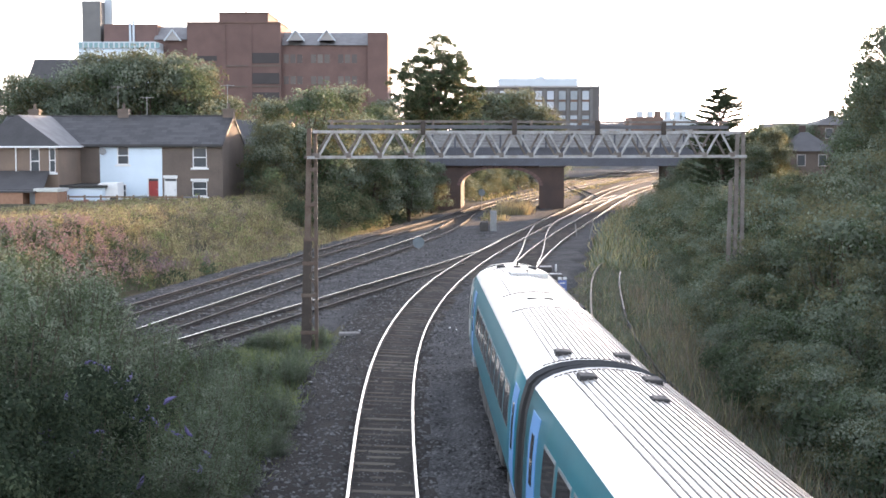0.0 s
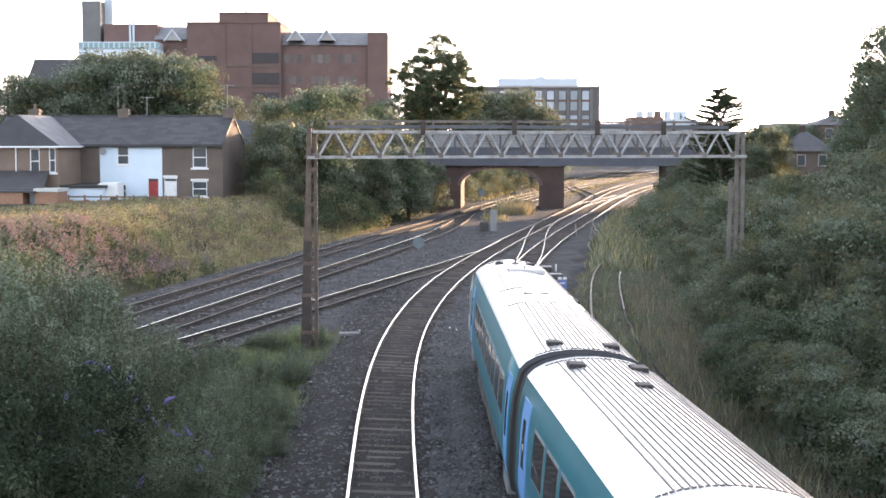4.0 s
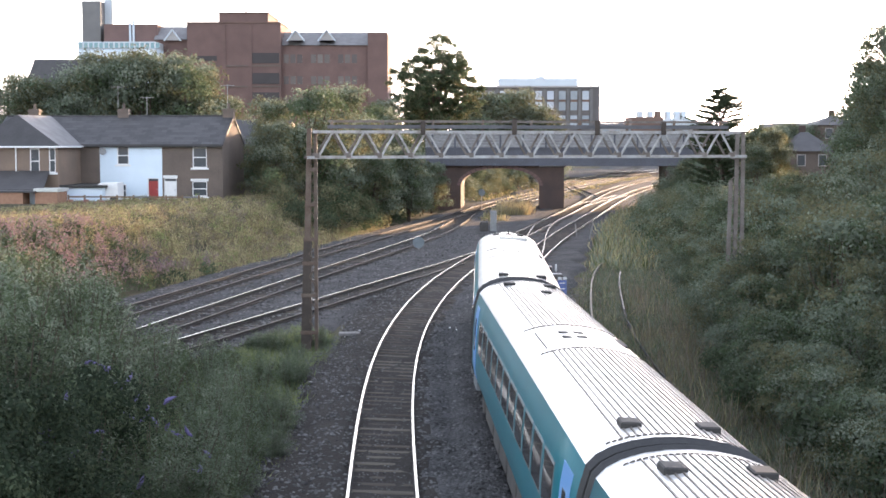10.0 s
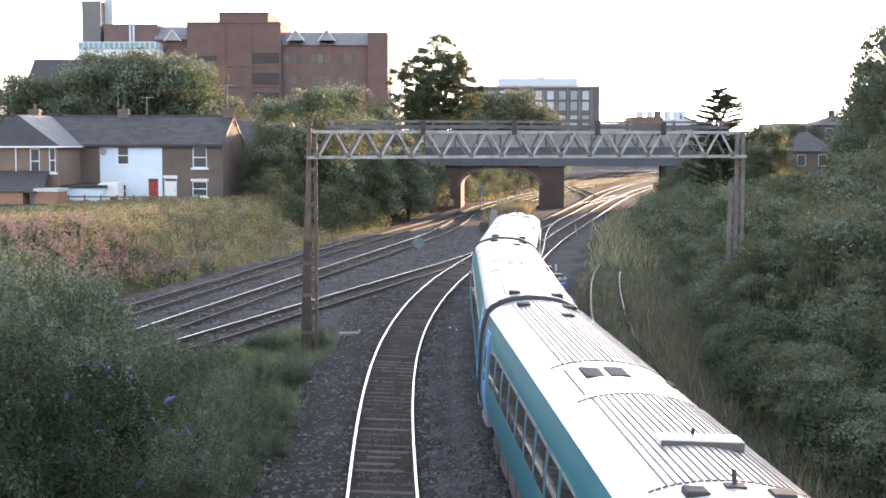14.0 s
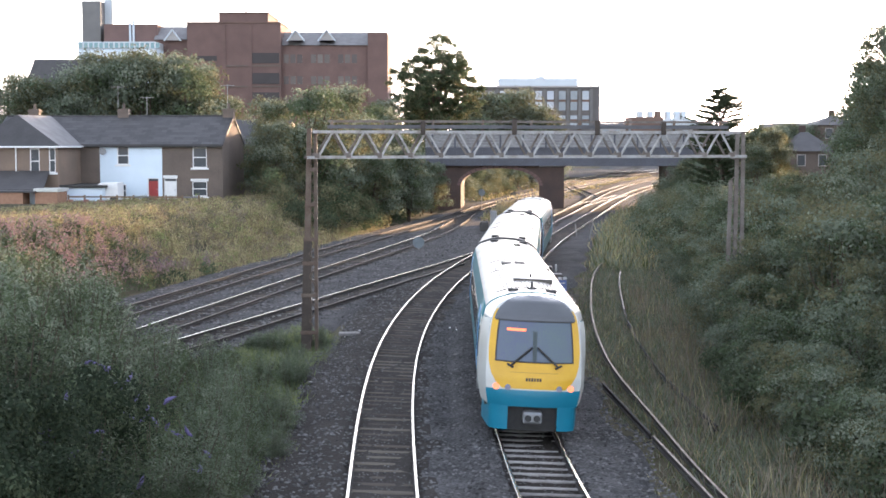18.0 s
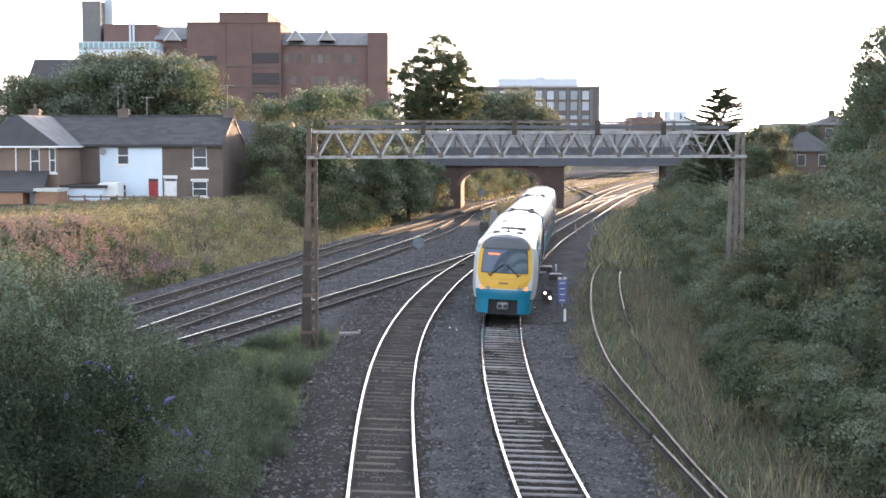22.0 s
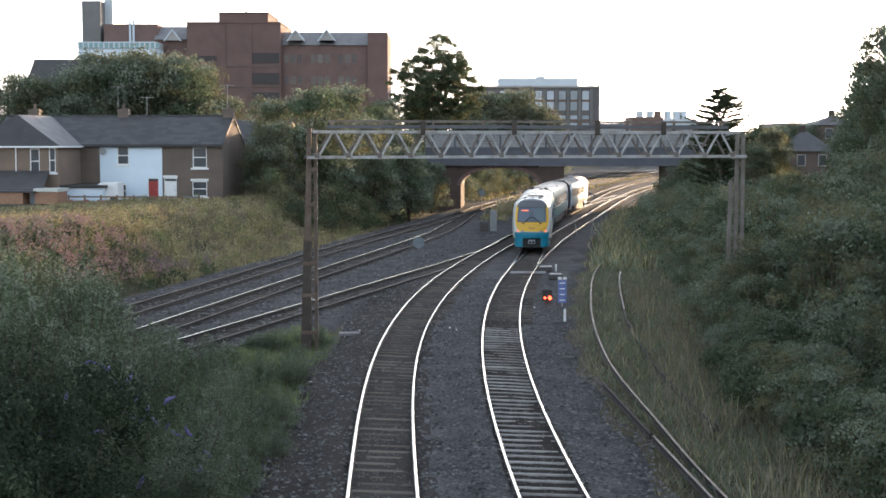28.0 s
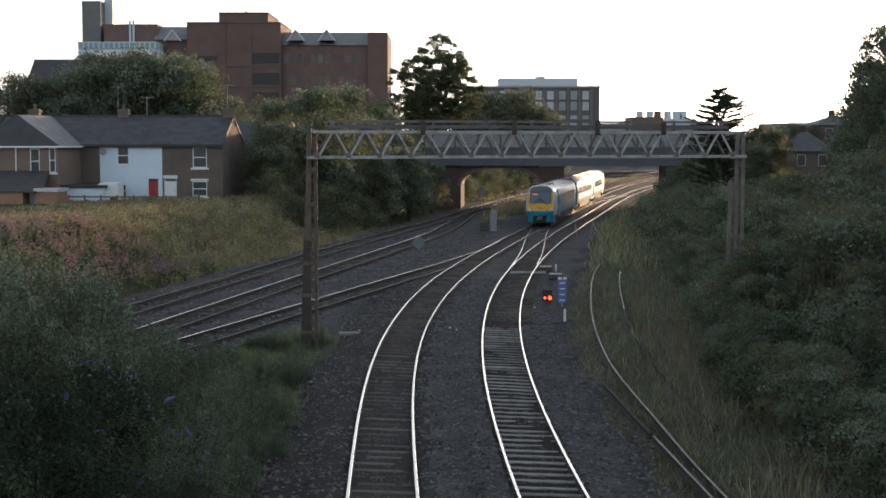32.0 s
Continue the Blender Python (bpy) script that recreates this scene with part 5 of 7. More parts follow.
def crown_points(blobs, n, seed, inner=0.55):
    """Points and outward directions on the lobes of a crown; lobes as (x, y, z, radius, flatness)."""
    rng = np.random.default_rng(seed)
    B = np.array(blobs, float)
    w = B[:, 3] ** 2
    k = rng.choice(len(B), n, p=w / w.sum())
    d = rng.normal(0, 1, (n, 3))
    d /= np.linalg.norm(d, axis=1)[:, None]
    d[:, 2] = np.where(d[:, 2] < -0.45, -d[:, 2] * 0.7, d[:, 2])
    rad = B[k, 3] * (1 - (1 - inner) * rng.random(n) ** 1.7) * (1 + 0.16 * np.sin(d[:, 0] * 7 + k) * np.cos(d[:, 1] * 6 + 2 * k) + 0.10 * rng.normal(0, 1, n))
    p = B[k, :3] + d * rad[:, None] * np.stack([np.ones(n), np.ones(n), B[k, 4]], 1)
    return p, d, k


def limb(bm, a, b, r0, r1, rng, sides=7, bends=3):
    a, b = Vector(a), Vector(b)
    prev, pr = a, r0
    for i in range(1, bends + 1):
        t = i / bends
        p = a.lerp(b, t) + (Vector((rng.uniform(-1, 1), rng.uniform(-1, 1), 0)) * (b - a).length * 0.05 if i < bends else Vector())
        r = r0 + (r1 - r0) * t
        bar(bm, prev, p, pr, sides, r)
        prev, pr = p, r


def lobes(rng, w, h, base, n, r=(0.28, 0.45), flat=0.85):
    """A rounded cluster of lobes, w wide and h high, above base."""
    out = []
    for i in range(n):
        a = rng.uniform(0, 2 * math.pi)
        u = rng.random() ** 0.5
        z = rng.random()
        rad = (w / 2) * rng.uniform(*r)
        spread = (w / 2 - rad) * (1 - 0.55 * z ** 2)
        out.append((math.cos(a) * u * spread, math.sin(a) * u * spread, base + rad * 0.7 + z * max(0.1, h - 1.5 * rad), rad, flat))
    return out


def make_tree(name, label, category, w, h, clear, n_lobes, n_leaves, leaf, mats, pick, seed, lobe_r=(0.28, 0.45), trunk_r=0.2, group=""):
    rng = random.Random(seed)
    bl = lobes(rng, w, h - clear, clear, n_lobes, lobe_r)
    t = thing(name, pose(0, 0, -60), label, category, group)
    bm = bmesh.new()
    limb(bm, (0, 0, -0.4), (rng.uniform(-.2, .2), rng.uniform(-.2, .2), clear + (h - clear) * 0.55), trunk_r, trunk_r * 0.45, rng)
    for b in bl[:10]:
        z = clear * 0.7 + rng.uniform(0, (h - clear) * 0.35)
        limb(bm, (0, 0, z), (b[0] * 0.9, b[1] * 0.9, b[2]), trunk_r * 0.45, trunk_r * 0.12, rng, 5)
    part("trunk", bm, "bark", t)
    p, d, k = crown_points(bl, n_leaves, seed)
    part("crown", leaf_mesh("crown", p, d, np.full(n_leaves, leaf), mats, seed, 1.7, 0.4, pick, k), None, t)
    return t


def make_bush(name, label, w, h, stems, n_leaves, leaf, mats, pick, seed, flowers=0, group="lineside bushes", aspect=3.4, category="bush"):
    """A bush of many arching stems with narrow leaves along them, thinning out at the tips."""
    rng = random.Random(seed)
    t = thing(name, pose(0, 0, -60), label, category, group)
    bm = bmesh.new()
    tips, pts, dirs, stem = [], [], [], []
    per = n_leaves // stems
    for k in range(stems):
        a, u = rng.uniform(0, 2 * math.pi), math.sqrt(rng.random())
        top = h * (1 - 0.55 * u * u) * rng.uniform(0.72, 1.08)
        base = Vector((math.cos(a) * u * w * 0.16, math.sin(a) * u * w * 0.16, 0))
        tip = Vector((math.cos(a) * u * w * 0.5, math.sin(a) * u * w * 0.5, top))
        mid = base.lerp(tip, 0.5) + Vector((0, 0, top * 0.14))
        if k < 40:
            bar(bm, base, mid, 0.022, 4, 0.014)
            bar(bm, mid, tip, 0.014, 4, 0.005)
        tips.append(tip)
        for i in range(per):
            q = rng.uniform(0.12, 1.0) ** 0.8
            p = base * (1 - q) ** 2 + mid * 2 * q * (1 - q) + tip * q * q
            s = 0.04 + 0.15 * (1 - abs(q - 0.5) * 1.3) * w / 3.2
            off = Vector((rng.gauss(0, s), rng.gauss(0, s), rng.gauss(0, s * 0.8)))
            pts.append(p + off)
            stem.append(k)
            dirs.append((off.x * 2 + rng.gauss(0, .4), off.y * 2 + rng.gauss(0, .4), 0.7))
    part("woody_base", bm, "bark", t)["kind"] = "stuff"
    part("crown", leaf_mesh("crown", pts, dirs, np.full(len(pts), leaf), mats, seed, aspect, 0.6, pick, stem, 0.85), None, t)
    for k in range(flowers):
        tip = tips[rng.randrange(len(tips))]
        rows = []
        for i in range(8):
            u = i / 7
            r = 0.055 * math.sin(math.pi * (0.12 + 0.86 * u)) ** 0.7
            rows.append([(math.cos(a * math.pi / 3) * r * rng.uniform(0.75, 1.25) + u * u * 0.16, math.sin(a * math.pi / 3) * r * rng.uniform(0.75, 1.25), u * 0.38) for a in range(6)])
        v, f = loft(rows, True)
        part("flower_spike", mesh("flower_spike", v, f + [(5, 4, 3, 2, 1, 0), tuple(range(42, 48))], "buddleia_flower"), None, t, "purple flower spike",
             m=pose(tip.x, tip.y, tip.z - 0.05, rng.uniform(-55, 55), rng.uniform(-55, 55), rng.uniform(0, 360)))
    return t


def plant_at(proto, x, y, scale=1.0, turn=0.0, z=None, sz=None, label=""):
    ob = copy_thing(proto, pose(x, y, ground_z(x, y) - 0.05 if z is None else z, 0, 0, turn))
    ob.scale = (scale, scale, sz or scale)
    if label:
        ob["label"] = label
    return ob


def remove_proto(ob):
    for o in (*ob.children_recursive, ob):
        bpy.data.objects.remove(o)


def blades(name, label, spots, h, w, mats, pick, seed, lean=0.35, kind="stuff"):
    """Grass: thin upright blades at given (x, y, height factor) spots, one object."""
    rng = np.random.default_rng(seed)
    n = len(spots)
    base = np.array([(x, y, ground_z(x, y) - 0.03) for x, y, _ in spots])
    k = np.array([q for _, _, q in spots])
    a = rng.uniform(0, 2 * math.pi, n)
    side = np.stack([np.cos(a), np.sin(a), np.zeros(n)], 1) * (w * rng.uniform(0.6, 1.4, n) / 2)[:, None]
    tip = np.stack([rng.normal(0, lean, n), rng.normal(0, lean, n), np.ones(n)], 1) * (h * k * rng.uniform(0.6, 1.25, n))[:, None]
    quad = np.stack([base - side, base + side, base + tip * 0.6 + side * 0.9, base + tip, base + tip * 0.6 - side * 0.9], 1).reshape(-1, 3)
    me = bpy.data.meshes.new(name)
    me.vertices.add(5 * n)
    me.vertices.foreach_set("co", quad.astype(np.float32).ravel())
    me.loops.add(5 * n)
    me.loops.foreach_set("vertex_index", np.arange(5 * n, dtype=np.int32))
    me.polygons.add(n)
    me.polygons.foreach_set("loop_start", np.arange(0, 5 * n, 5, dtype=np.int32))
    me.polygons.foreach_set("loop_total", np.full(n, 5, dtype=np.int32))
    for m in mats:
        me.materials.append(M[m])
    me.polygons.foreach_set("material_index", rng.choice(len(mats), n, p=pick).astype(np.int32))
    me.update()
    me.validate()
    return thing(name, label=label, category="grass", kind=kind, data=me)


def tufts(rng, n, place, per=9, spread=0.22):
    """Spots gathered into tufts; place(rng) gives a tuft's (x, y, height) or None."""
    out = []
    while len(out) < n:
        q = place(rng)
        if q is None:
            continue
        for _ in range(per):
            out.append((q[0] + rng.gauss(0, spread), q[1] + rng.gauss(0, spread), q[2] * rng.uniform(0.8, 1.1)))
    return out


def build_grass():
    rng = random.Random(5)

    def bank(r):
        y = 82 + 53 * r.random()
        off = r.uniform(-0.4, 21)
        return (float(LEFT_TOE(y)) - off, y, r.uniform(0.6, 1.15) * (1 - 0.62 * step((off - 4.5) / 4)))
    blades("dry_grass", "dry straw-coloured grass on the railway bank", tufts(rng, 60000, bank, 16, 0.30), 0.7, 0.024, ["grass_dry", "grass_fresh", "leaf_olive", "grass_seed"], [.7, .12, .03, .15], 1)

    # willowherb: leafy stems below, faded pink plumes on top
    green, pink = [], []
    for k in range(1100):
        y = rng.uniform(60, 92)
        off = rng.uniform(-0.5, 18)
        if y > 86.5 + 5 * noise.noise(Vector((y * 0.3, off * 0.3, 2))) or rng.random() < 0.12:
            continue
        x = float(LEFT_TOE(y)) - off
        g = ground_z(x, y)
        low = 1 - 0.62 * step((off - 5) / 5)
        r = rng.uniform(0.35, 0.6) * low
        green.append((x, y, g + r * 0.6, r, 1.2))
        for _ in range(3):
            pink.append((x + rng.uniform(-.4, .4), y + rng.uniform(-.4, .4), g + (rng.uniform(0.75, 1.15)) * low, r * 0.36, 3.0))
    p, d, k = crown_points(green, 24000, 31)
    thing("weeds", label="dark green weeds on the lower bank", category="weeds", kind="stuff", data=leaf_mesh("weeds", p, d, np.full(len(p), 0.09), ["leaf_green", "leaf_olive", "leaf_dark"], 31, 2.4, 0.8, [.5, .12, .38], k))
    p, d, k = crown_points(pink, 26000, 32)
    thing("willowherb", label="faded pink willowherb gone to seed on the bank", category="wildflowers", kind="stuff", data=leaf_mesh("willowherb", p, d, np.full(len(p), 0.055), ["willowherb", "grass_seed", "leaf_olive", "leaf_grey"], 32, 2.8, 0.8, [.62, .2, .08, .1], k))

    # fluffy dry clumps over the bank
    clumps = []
    for q in range(1100):
        y = rng.uniform(74, 134)
        off = rng.uniform(0.3, 17)
        if y < 86 + 5 * noise.noise(Vector((y * 0.3, off * 0.3, 2))):
            continue
        x = float(LEFT_TOE(y)) - off
        r = rng.uniform(0.3, 0.6) * (1 - 0.5 * step((off - 5) / 5))
        clumps.append((x, y, ground_z(x, y) + r * 0.7, r, 1.2))
    p, d, k = crown_points(clumps, 60000, 33)
    thing("dry_weeds", label="fluffy straw-coloured weeds on the bank", category="weeds", kind="stuff", data=leaf_mesh("dry_weeds", p, d, np.full(len(p), 0.05), ["grass_dry", "grass_seed", "leaf_olive", "grass_fresh"], 33, 3.4, 0.7, [.5, .2, .15, .15], k, 0.7))

    def verge(r):
        y = 20 + 130 * r.random() ** 1.4
        lo = float(MAIN_EDGE_R(y)) - 0.3
        hi = float(RIGHT_TOE(y)) + 3.5
        x = r.uniform(lo, hi)
        edge = min(1.0, (x - lo) / 1.2)
        return (x, y, r.uniform(0.45, 1.0) * (0.35 + 0.65 * edge)) if r.random() < 0.25 + 0.75 * edge else None
    blades("verge_grass", "tall dry and green grass over the siding", tufts(rng, 76000, verge, 14, 0.24), 0.62, 0.016, ["grass_dry", "grass_seed", "leaf_pale", "grass_green", "leaf_grey"], [.1, .16, .22, .26, .26], 3, 0.6)

    def wedge(r):
        y = 26 + 36 * r.random()
        hi = float(LEFT_MAIN(y)) - 2.7 if y < 52 else -4.2 - max(0, y - 58) * 0.4
        lo = float(CONNECTION(y)) + 1.9 if y > 44 else -12
        if lo > hi:
            return None
        x = r.uniform(lo, hi)
        return (x, y, r.uniform(0.4, 1.0))
    blades("rough_grass", "green weeds and grass beside the gantry leg", tufts(rng, 46000, wedge, 14, 0.2), 0.5, 0.016, ["grass_fresh", "leaf_pale", "grass_green"], [.6, .28, .12], 4, 0.5)

    def tussock(r):
        y = r.uniform(156, 168)
        return (float(LEFT_INNER(y)) + r.uniform(3.2, 6.0), y, r.uniform(0.6, 1.2))
    blades("tussock_grass", "tall pale dry grass beside the brick pier", tufts(rng, 5200, tussock, 9, 0.3), 1.35, 0.05, ["grass_dry", "grass_seed"], [.8, .2], 16)

    def stalks(r):
        y = r.uniform(24, 82)
        x = float(RIGHT_TOE(y)) + r.uniform(-0.9, 1.4)
        return (x, y, r.uniform(0.5, 1.15)) if noise.noise(Vector((x * 0.5, y * 0.25, 9))) > 0.0 else None
    blades("dead_stalks", "tall reddish-brown dead weed stalks below the shrubs", tufts(rng, 2400, stalks, 7, 0.3), 1.15, 0.016, ["grass_seed", "grass_dry", "leaf_olive"], [.6, .2, .2], 18, 0.28)

    def pale_edge(r):
        y = r.uniform(92, 168)
        return (float(RIGHT_TOE(y)) + r.uniform(-3.2, 1.5), y, r.uniform(0.4, 1.1))
    blades("pale_grass", "pale grass and weeds at the foot of the bank", tufts(rng, 12000, pale_edge, 10, 0.35), 0.95, 0.05, ["grass_dry", "leaf_pale", "grass_green"], [.4, .35, .25], 19, 0.4)

    def yard(r):
        y = r.uniform(196, 330)
        return (float(LEFT_MAIN(y)) - r.choice((3.4, 4.2, 8.5, 10.5, 14.0)) - r.uniform(0, 1.6), y, r.uniform(0.3, 0.9))
    blades("yard_grass", "dry grass between the lines beyond the bridge", tufts(rng, 9000, yard, 9, 0.4), 0.7, 0.12, ["grass_dry", "grass_green", "leaf_olive"], [.5, .25, .25], 17)

    def far(r):
        y = 130 + 50 * r.random()
        if r.random() < 0.5:
            return (float(LEFT_INNER(y)) + r.uniform(2.2, 4.2), y, r.uniform(0.4, 0.9)) if y > 145 else None
        return (float(RIGHT_TOE(y)) + r.uniform(-2.5, 3), y, r.uniform(0.5, 1.0))
    blades("far_grass", "dry grass tufts near the bridge", tufts(rng, 9000, far, 9, 0.3), 0.8, 0.09, ["grass_dry", "grass_green"], [.75, .25], 6)


def conifer(x, y, h):
    rng = random.Random(77)
    t = thing("conifer", pose(x, y, ground_z(x, y)), "dark conifer with upswept branches", "tree", "trees beside the line")
    bm = bmesh.new()
    limb(bm, (0, 0, -0.3), (0.05, 0, h), 0.2, 0.03, rng)
    pts, dirs = [], []
    z = 2.6
    while z < h - 0.1:
        reach = min(2.6, 0.3 + 0.95 * (h - z))
        for k in range(9):
            a = rng.uniform(0, 2 * math.pi)
            l = reach * rng.uniform(0.55, 1.12)
            zb = z + rng.uniform(-0.15, 0.15)
            tip = Vector((math.cos(a) * l, math.sin(a) * l, zb + l * rng.uniform(0.05, 0.45)))
            limb(bm, (0, 0, zb), tip, 0.035, 0.012, rng, 4, 2)
            for i in range(int(30 + 55 * l)):
                u = rng.uniform(0.2, 1.05)
                p = Vector((0, 0, zb)).lerp(tip, u) + Vector((rng.gauss(0, .10), rng.gauss(0, .10), rng.gauss(0, .04) - 0.05))
                pts.append(p)
                dirs.append((rng.gauss(0, .3), rng.gauss(0, .3), 1))
        z += rng.uniform(0.36, 0.55)
    part("trunk", bm, "bark", t)
    part("crown", leaf_mesh("crown", pts, dirs, np.full(len(pts), 0.10), ["leaf_dark"], 9, 2.4, 0.5), None, t)


def build_plants():
    rng = random.Random(11)
    protos = {}
    for i in range(4):
        # shrub mixes lean pale: low-sun glare over the right bank is in their colour
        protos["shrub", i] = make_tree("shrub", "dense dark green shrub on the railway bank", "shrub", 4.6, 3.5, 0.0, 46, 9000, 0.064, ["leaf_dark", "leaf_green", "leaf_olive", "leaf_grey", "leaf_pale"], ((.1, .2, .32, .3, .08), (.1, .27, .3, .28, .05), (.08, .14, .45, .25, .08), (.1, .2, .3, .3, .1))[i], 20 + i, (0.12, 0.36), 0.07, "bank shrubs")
        # dark stems in these mixes put the bushes' self-shadow into leaf colour
        protos["bush", i] = make_bush("bush", "feathery grey-green bush at the lineside", 3.2, 3.9, 90, 9500, 0.037, ["leaf_pale", "leaf_grey", "leaf_green", "leaf_dark", "leaf_shaded"], ((.08, .32, .4, .2, 0), (.26, .26, .24, .24, 0), (0, .05, .2, .4, .35), (.05, .2, .3, .3, .15))[i], 40 + i, flowers=0 if i < 3 else 14)
        # grey and pale leaves put the evening haze into the crown colour
        protos["tree", i] = make_tree("tree", "broad-leaved tree with a dense green crown", "tree", 9.0, 9.5, 0.7, 70, 13500, 0.14, ["leaf_green", "leaf_olive", "leaf_grey", "leaf_pale"], ((.25, .25, .35, .15), (.25, .15, .4, .2), (.1, .45, .25, .2), (.3, .2, .35, .15))[i], 60 + i, (0.16, 0.36), 0.25, "trees beside the line")
    # right-hand bank: shrubs from the toe up to its crest, in rows so that no earth shows
    y = 24.0
    k = 0
    far_lobes = []
    while y < 172:
        edge = float(np.interp(y, [30, 41, 55, 71, 85, 100, 150], [0.3, 0.4, 1.1, 1.0, 0.6, 0.3, -0.2]))
        s = rng.uniform(0.6, 0.95)
        off = edge + 1.9 * s
        while off < (19 if y < 108 else 13):
            x = float(RIGHT_TOE(y)) + off
            yy = y + rng.uniform(-.8, .8)
            gap = y > 66 and 0.215 < x / y < 0.272      # the bank is low here: a house shows over it
            if x < 0.33 * y + 3.0:
                if y < 96:
                    plant_at(protos["shrub", k % 4], x, yy, min(s, 0.62) if gap else s, rng.uniform(0, 360))
                else:
                    g = ground_z(x, yy)
                    for _ in range(5):
                        r = rng.uniform(0.6, 0.9 if gap else 1.25)
                        far_lobes.append((x + rng.uniform(-1.5, 1.5), yy + rng.uniform(-1.5, 1.5), g + (0.3 if gap else r * 0.5 + rng.uniform(0, 2.0)), r, 0.9))
            k += 1
            s = rng.choice((0.75, 0.95, 1.1, 1.35))
            off += rng.uniform(2.2, 3.3)
        y += rng.uniform(2.5, 3.4) if y < 60 else rng.uniform(3.2, 4.4)
    # pale share of this scrub stands in for the glare on the bank
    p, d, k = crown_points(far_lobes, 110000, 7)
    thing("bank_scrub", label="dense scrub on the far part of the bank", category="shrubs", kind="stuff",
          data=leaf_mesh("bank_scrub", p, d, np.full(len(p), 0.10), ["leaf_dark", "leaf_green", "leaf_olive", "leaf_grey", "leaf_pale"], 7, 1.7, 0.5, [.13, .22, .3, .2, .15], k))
    for x, y, s in ((2.6, 194, 1.2), (4.2, 205, 1.4), (6.0, 214, 1.6), (8.2, 225, 1.7), (10.4, 235, 1.8), (12.4, 245, 1.8), (3.4, 216, 1.8), (5.4, 226, 1.8), (27.2, 165, 1.2), (26.4, 159, 0.9), (28.6, 161, 1.3), (30.5, 167, 1.5), (25.8, 163, 0.7), (24.6, 155, 0.7), (32.5, 169, 1.5), (25.6, 162, 1.5), (27, 160, 1.5), (28, 165, 1.6), (24.4, 166, 1.0)):
        plant_at(protos["shrub", int(y) % 4], x, y, s, rng.uniform(0, 360))
    for x, y, s in ((10.8, 55.5, 0.95), (12.4, 56.2, 1.1), (11.6, 57.6, 0.9), (13.6, 57.5, 1.1)):
        plant_at(protos["shrub", int(x) % 4], x, y, s, rng.uniform(0, 360))
    # many of these trees are unseen, added to keep low sun off the cutting
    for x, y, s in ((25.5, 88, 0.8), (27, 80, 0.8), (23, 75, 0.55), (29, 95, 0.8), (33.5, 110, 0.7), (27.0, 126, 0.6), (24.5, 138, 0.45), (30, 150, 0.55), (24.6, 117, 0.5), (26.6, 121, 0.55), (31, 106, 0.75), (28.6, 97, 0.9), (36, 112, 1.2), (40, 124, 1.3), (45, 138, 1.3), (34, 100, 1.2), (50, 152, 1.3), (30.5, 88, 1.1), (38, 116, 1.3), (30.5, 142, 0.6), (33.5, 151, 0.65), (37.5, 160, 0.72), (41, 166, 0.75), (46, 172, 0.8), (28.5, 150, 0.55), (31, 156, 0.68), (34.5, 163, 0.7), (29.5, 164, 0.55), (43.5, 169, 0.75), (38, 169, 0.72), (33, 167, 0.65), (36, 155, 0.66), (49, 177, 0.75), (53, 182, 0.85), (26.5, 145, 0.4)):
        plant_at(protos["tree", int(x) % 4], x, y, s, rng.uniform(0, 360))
    # scrub on the left bank between the houses and the bridge
    left_lobes = []
    for k in range(420):
        y = rng.uniform(116, 171)
        off = rng.uniform(0.2, 12)
        x = float(LEFT_TOE(y)) - off - (1.5 if y < 124 else 0)
        r = rng.uniform(0.6, 1.35)
        top = min(5.0, 0.8 + off * 0.55) * step((y - 112) / 14)
        if x / y * 2634 + 784 < 462:
            continue
        left_lobes.append((x, y, ground_z(x, y) + r * 0.4 + rng.uniform(0, max(0.1, top)), r, 0.9))
    p, d, k = crown_points(left_lobes, 95000, 8)
    thing("bank_scrub", label="dense dark scrub on the bank below the trees", category="shrubs", kind="stuff",
          data=leaf_mesh("bank_scrub", p, d, np.full(len(p), 0.115), ["leaf_dark", "leaf_green", "leaf_olive"], 8, 1.7, 0.5, [.25, .45, .3], k))
    # brambles at the foot of the near bank
    bramble = make_tree("bramble", "low bramble mound with large grey-green leaves", "bramble", 3.4, 1.9, 0.0, 18, 5000, 0.075, ["leaf_pale", "leaf_grey", "leaf_green", "leaf_dark"], [.14, .26, .35, .25], 71, (0.22, 0.5), 0.03, "brambles")
    for k in range(40):
        y = rng.uniform(19, 48)
        plant_at(bramble, float(RIGHT_TOE(y)) + rng.uniform(1.3, 6.5), y, rng.uniform(0.7, 1.15), rng.uniform(0, 360))
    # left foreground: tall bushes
    # mostly shade-dark leaves, so the shrub's inner shadow is coloured in
    dark_shrub = make_tree("shrub", "dark broad-leaved shrub below the bridge parapet", "shrub", 4.4, 4.0, 0.0, 30, 9500, 0.062, ["leaf_shaded", "leaf_dark", "leaf_grey"], [.8, .17, .03], 81, (0.16, 0.42), 0.06, "lineside bushes")
